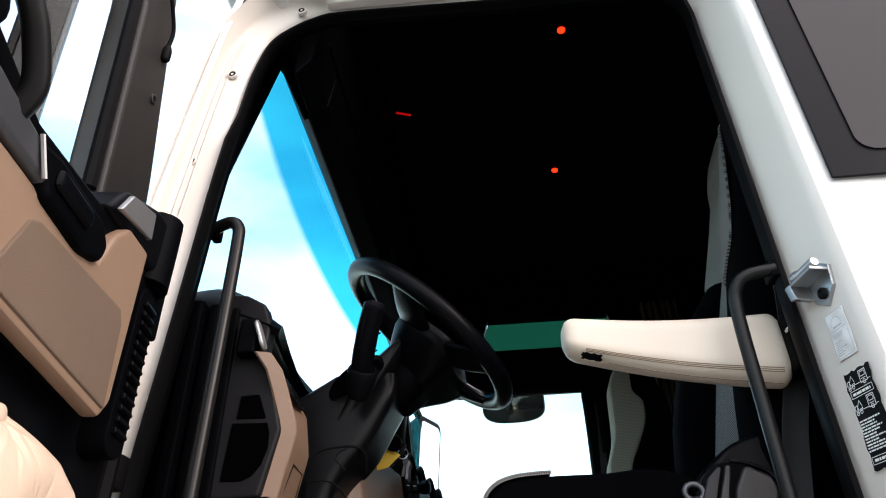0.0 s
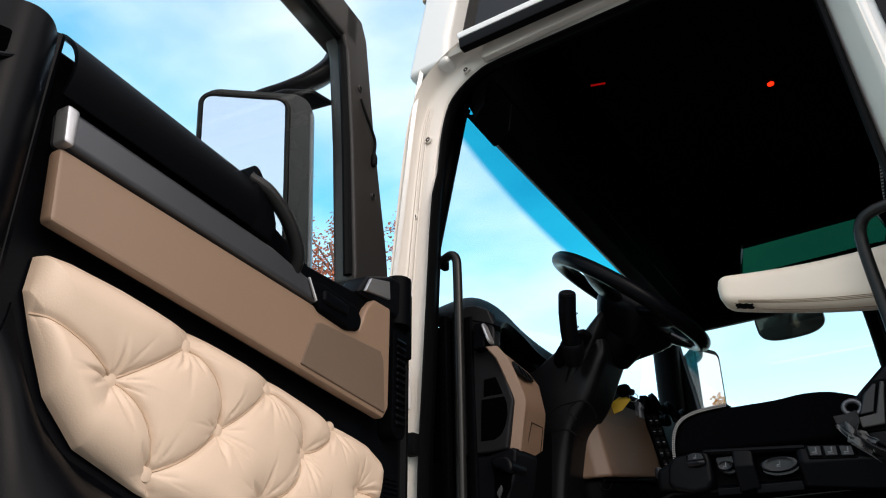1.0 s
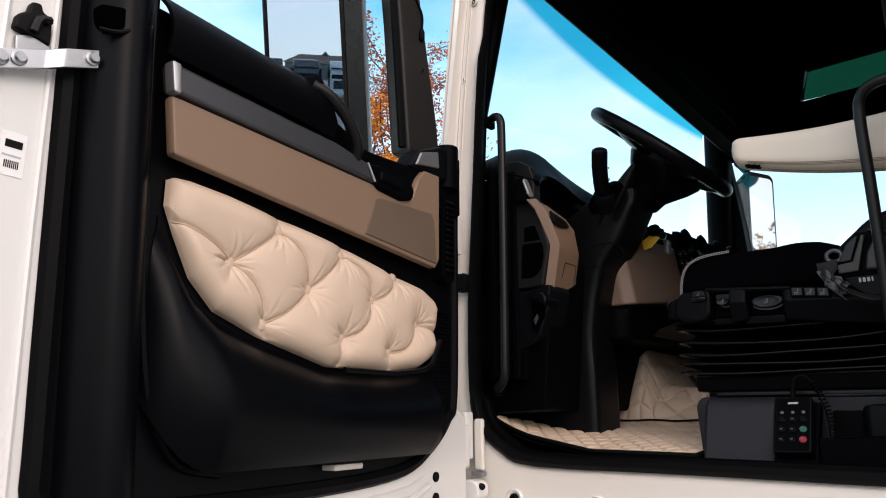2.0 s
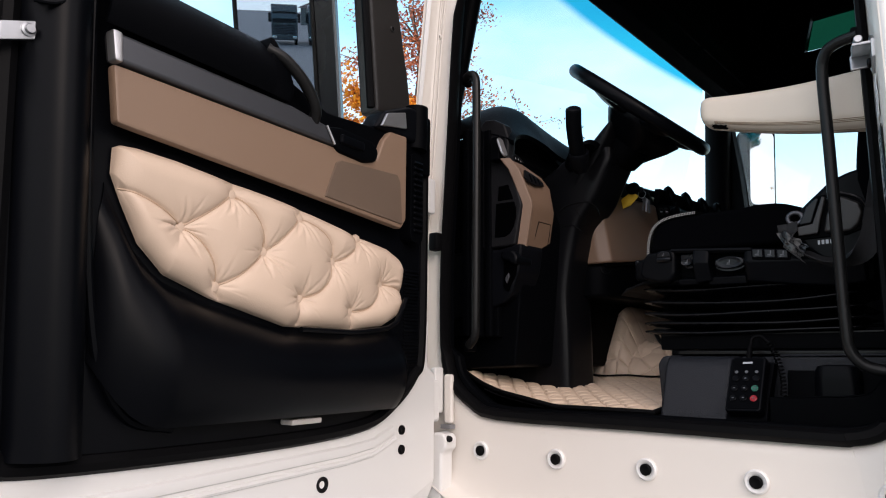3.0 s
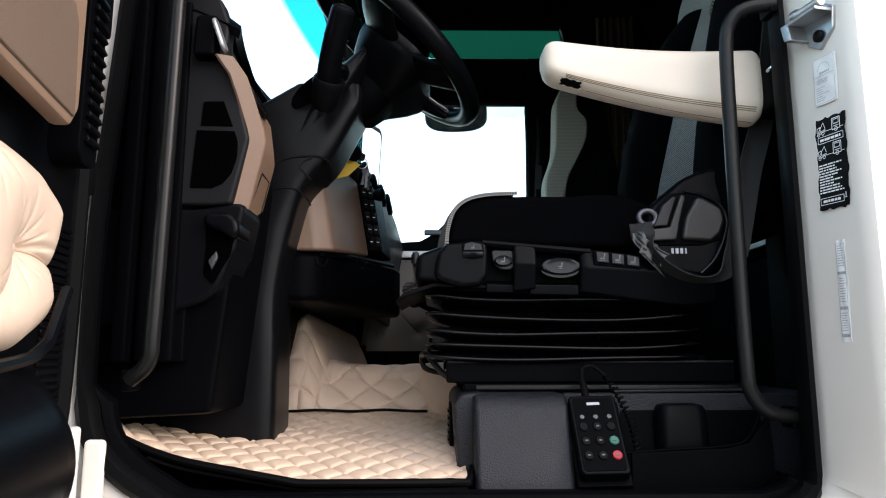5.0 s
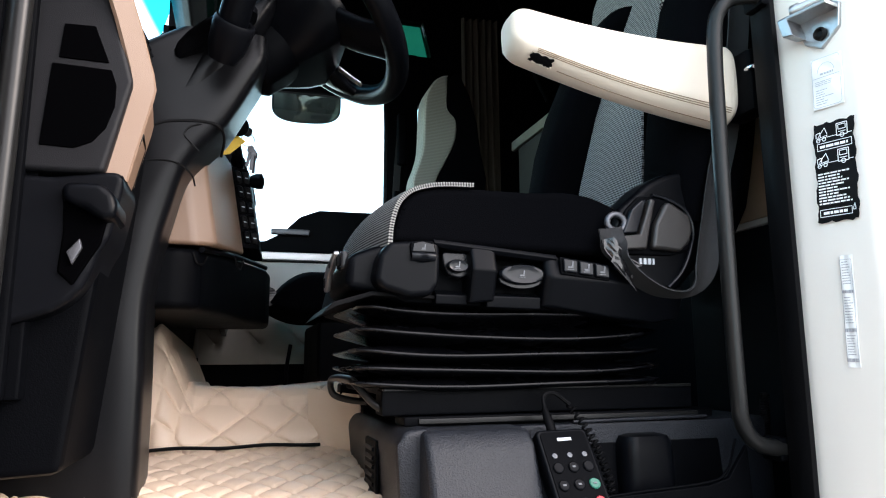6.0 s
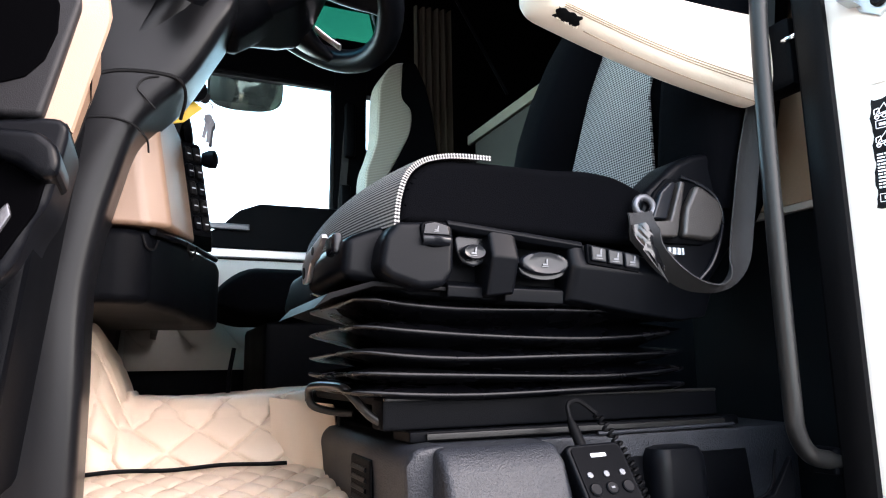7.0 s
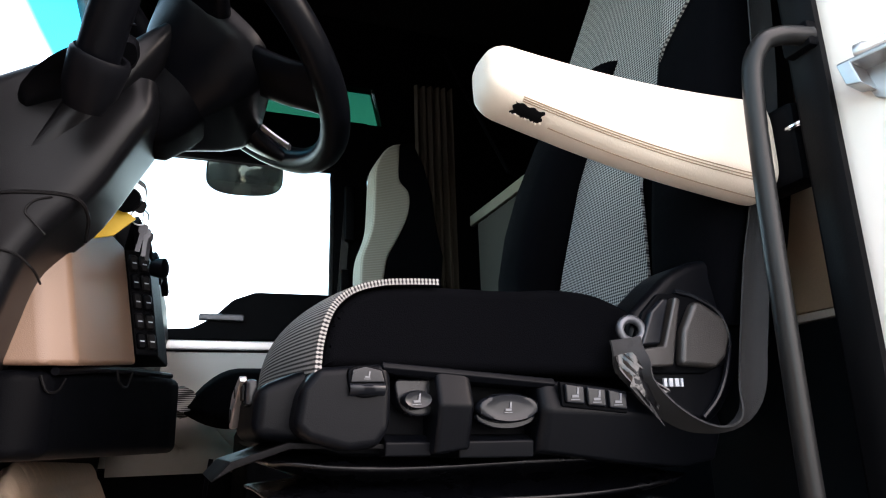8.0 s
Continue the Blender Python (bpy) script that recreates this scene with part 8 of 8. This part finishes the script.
def far_lorry(at, yaw, cab, label):
    t = thing("lorry", label, "lorry", m=Matrix.Translation(at) @ pose(0, 0, 0, 0, 0, yaw) @ Matrix.Diagonal((0.8, 0.8, 0.78, 1)), group="parked lorries")
    P = lambda n, bm, m_, lab="", par=None: part(n, bm, m_, par or t, lab, local=True)
    body = P("cab", bm_prism([(-1.1, 0.9), (-1.15, 2.0), (-0.98, 3.3), (-0.6, 3.75), (1.0, 3.8), (1.0, 0.9)], "y", -1.22, 1.22, 0.07, 3), cab)
    P("windscreen", bm_prism([(-1.165, 2.05), (-1.0, 2.95), (-0.98, 2.95), (-1.14, 2.05)], "y", -1.08, 1.08, 0.004), INK, "dark windscreen", body)
    gr = P("grille", bm_box(-1.19, -1.13, -0.9, 0.9, 1.05, 1.85, 0.03), INK, "dark grille", body)
    for k in range(5):
        P("grille_bar", bm_box(-1.215, -1.185, -0.86, 0.86, 1.12 + 0.15 * k, 1.18 + 0.15 * k, 0.012), SILVERDARK, "", gr)
    P("badge", bm_lathe([(0.12, 0), (0.12, 0.02), (0.05, 0.03)], pose(-1.16, 0, 1.95, 0, -90), 16), SILVERDARK, "", body)
    P("bumper", bm_box(-1.25, -0.9, -1.22, 1.22, 0.45, 1.0, 0.06), cab, "", body)
    P("sun_visor", bm_box(-1.30, -0.95, -1.1, 1.1, 2.98, 3.12, 0.03), INK, "", body)
    for y in (-0.95, 0.95):
        P("headlight", bm_box(-1.27, -1.2, y - 0.2, y + 0.2, 0.62, 0.85, 0.03), CHROME, "clear headlight", body)
        P("wing_mirror", bm_box(-1.25, -1.05, y * 1.42 - 0.12, y * 1.42 + 0.12, 2.1, 2.95, 0.05), INK, "", body)
        w = P("wheel", bm_lathe([(0.30, 0), (0.50, 0.01), (0.52, 0.05), (0.52, 0.25), (0.50, 0.29), (0.3, 0.3)], pose(-0.2, y * 1.26, 0.52, 90 if y > 0 else -90), 24), RUBBER)
        P("rim", bm_lathe([(0.29, -0.012), (0.27, -0.03), (0.1, -0.02), (0.05, -0.06)], pose(-0.2, y * 1.26, 0.52, 90 if y > 0 else -90), 20), SILVERDARK, "", w)
    P("trailer", bm_box(1.3, 8.0, -1.22, 1.22, 1.1, 3.4, 0.03), CURTAIN)


def house(at, yaw):
    h = thing("house", "plastered house with a dark red hipped tile roof beyond the lorries", "house", m=Matrix.Translation(at) @ pose(0, 0, 0, 0, 0, yaw))
    P = lambda n, bm, m_, lab="", par=None: part(n, bm, m_, par or h, lab, local=True)
    w = P("wall", bm_box(-8, 8, -4.5, 4.5, 0, 3.2), PLASTER)
    bm = bmesh.new()
    b = [bm.verts.new(p) for p in ((-8.6, -5.1, 3.1), (8.6, -5.1, 3.1), (8.6, 5.1, 3.1), (-8.6, 5.1, 3.1))]
    r0, r1 = bm.verts.new((-5.2, 0, 4.75)), bm.verts.new((5.2, 0, 4.75))
    for f in ((b[0], b[1], r1, r0), (b[1], b[2], r1), (b[2], b[3], r0, r1), (b[3], b[0], r0), (b[3], b[2], b[1], b[0])):
        bm.faces.new(f)
    rf = P("roof", bm, ROOFTILE, "dark red tiled hipped roof")
    P("chimney", bm_box(4.2, 4.7, -0.3, 0.3, 4.2, 5.2, 0.03), ROOFTILE, "", rf)
    P("dormer", bm_prism([(-2.6, 3.1), (2.2, 3.1), (-0.2, 5.5)], "y", -5.0, 0, 0.02), ROOFTILE, "", rf)
    for k in range(4):
        for z in (1.2,):
            wi = P("window", bm_box(-4.6 + 2.7 * k, -3.4 + 2.7 * k, -4.56, -4.46, z, z + 1.4, 0.02), PAPER, "", w)
            P("pane", bm_box(-4.5 + 2.7 * k, -3.5 + 2.7 * k, -4.58, -4.55, z + 0.1, z + 1.3), INK, "", wi)


tree((-9.2, 8.8, 0), 10.4, 2.0, LEAF, 13000, 3, "autumn tree with rust-red and orange leaves beyond the lorry", size=0.036)
tree((-9.0, 7.6, 0), 7.4, 1.35, LEAF2, 17000, 7, "golden autumn tree with dense orange leaves", size=0.040)
for k, (x, y, hh, lf) in enumerate(((22, 16, 7, LEAF2), (26, 12, 9, CONIFER), (30, 19, 8, LEAF), (24, 20, 7.5, LEAF2))):
    tree((x, y, 0), hh, 2.4 if lf is not CONIFER else 1.5, lf, 9000, 20 + k, "autumn tree at the far side of the yard", size=0.10)
DARKPAINT = mat("dark_lorry_paint", (0.02, 0.03, 0.036), 0.25, coat=0.4)
far_lorry((35.2, -42.3, 0), -51, DARKPAINT, "parked lorry with a dark cab and a dark curtain trailer")
far_lorry((37.4, -40.5, 0), -49, WHITE, "parked lorry with a white cab and a dark curtain trailer")
far_lorry((33.0, -44.0, 0), -53, DARKPAINT, "parked lorry with a dark cab and a dark curtain trailer")
house((96, -107, 0), 41)
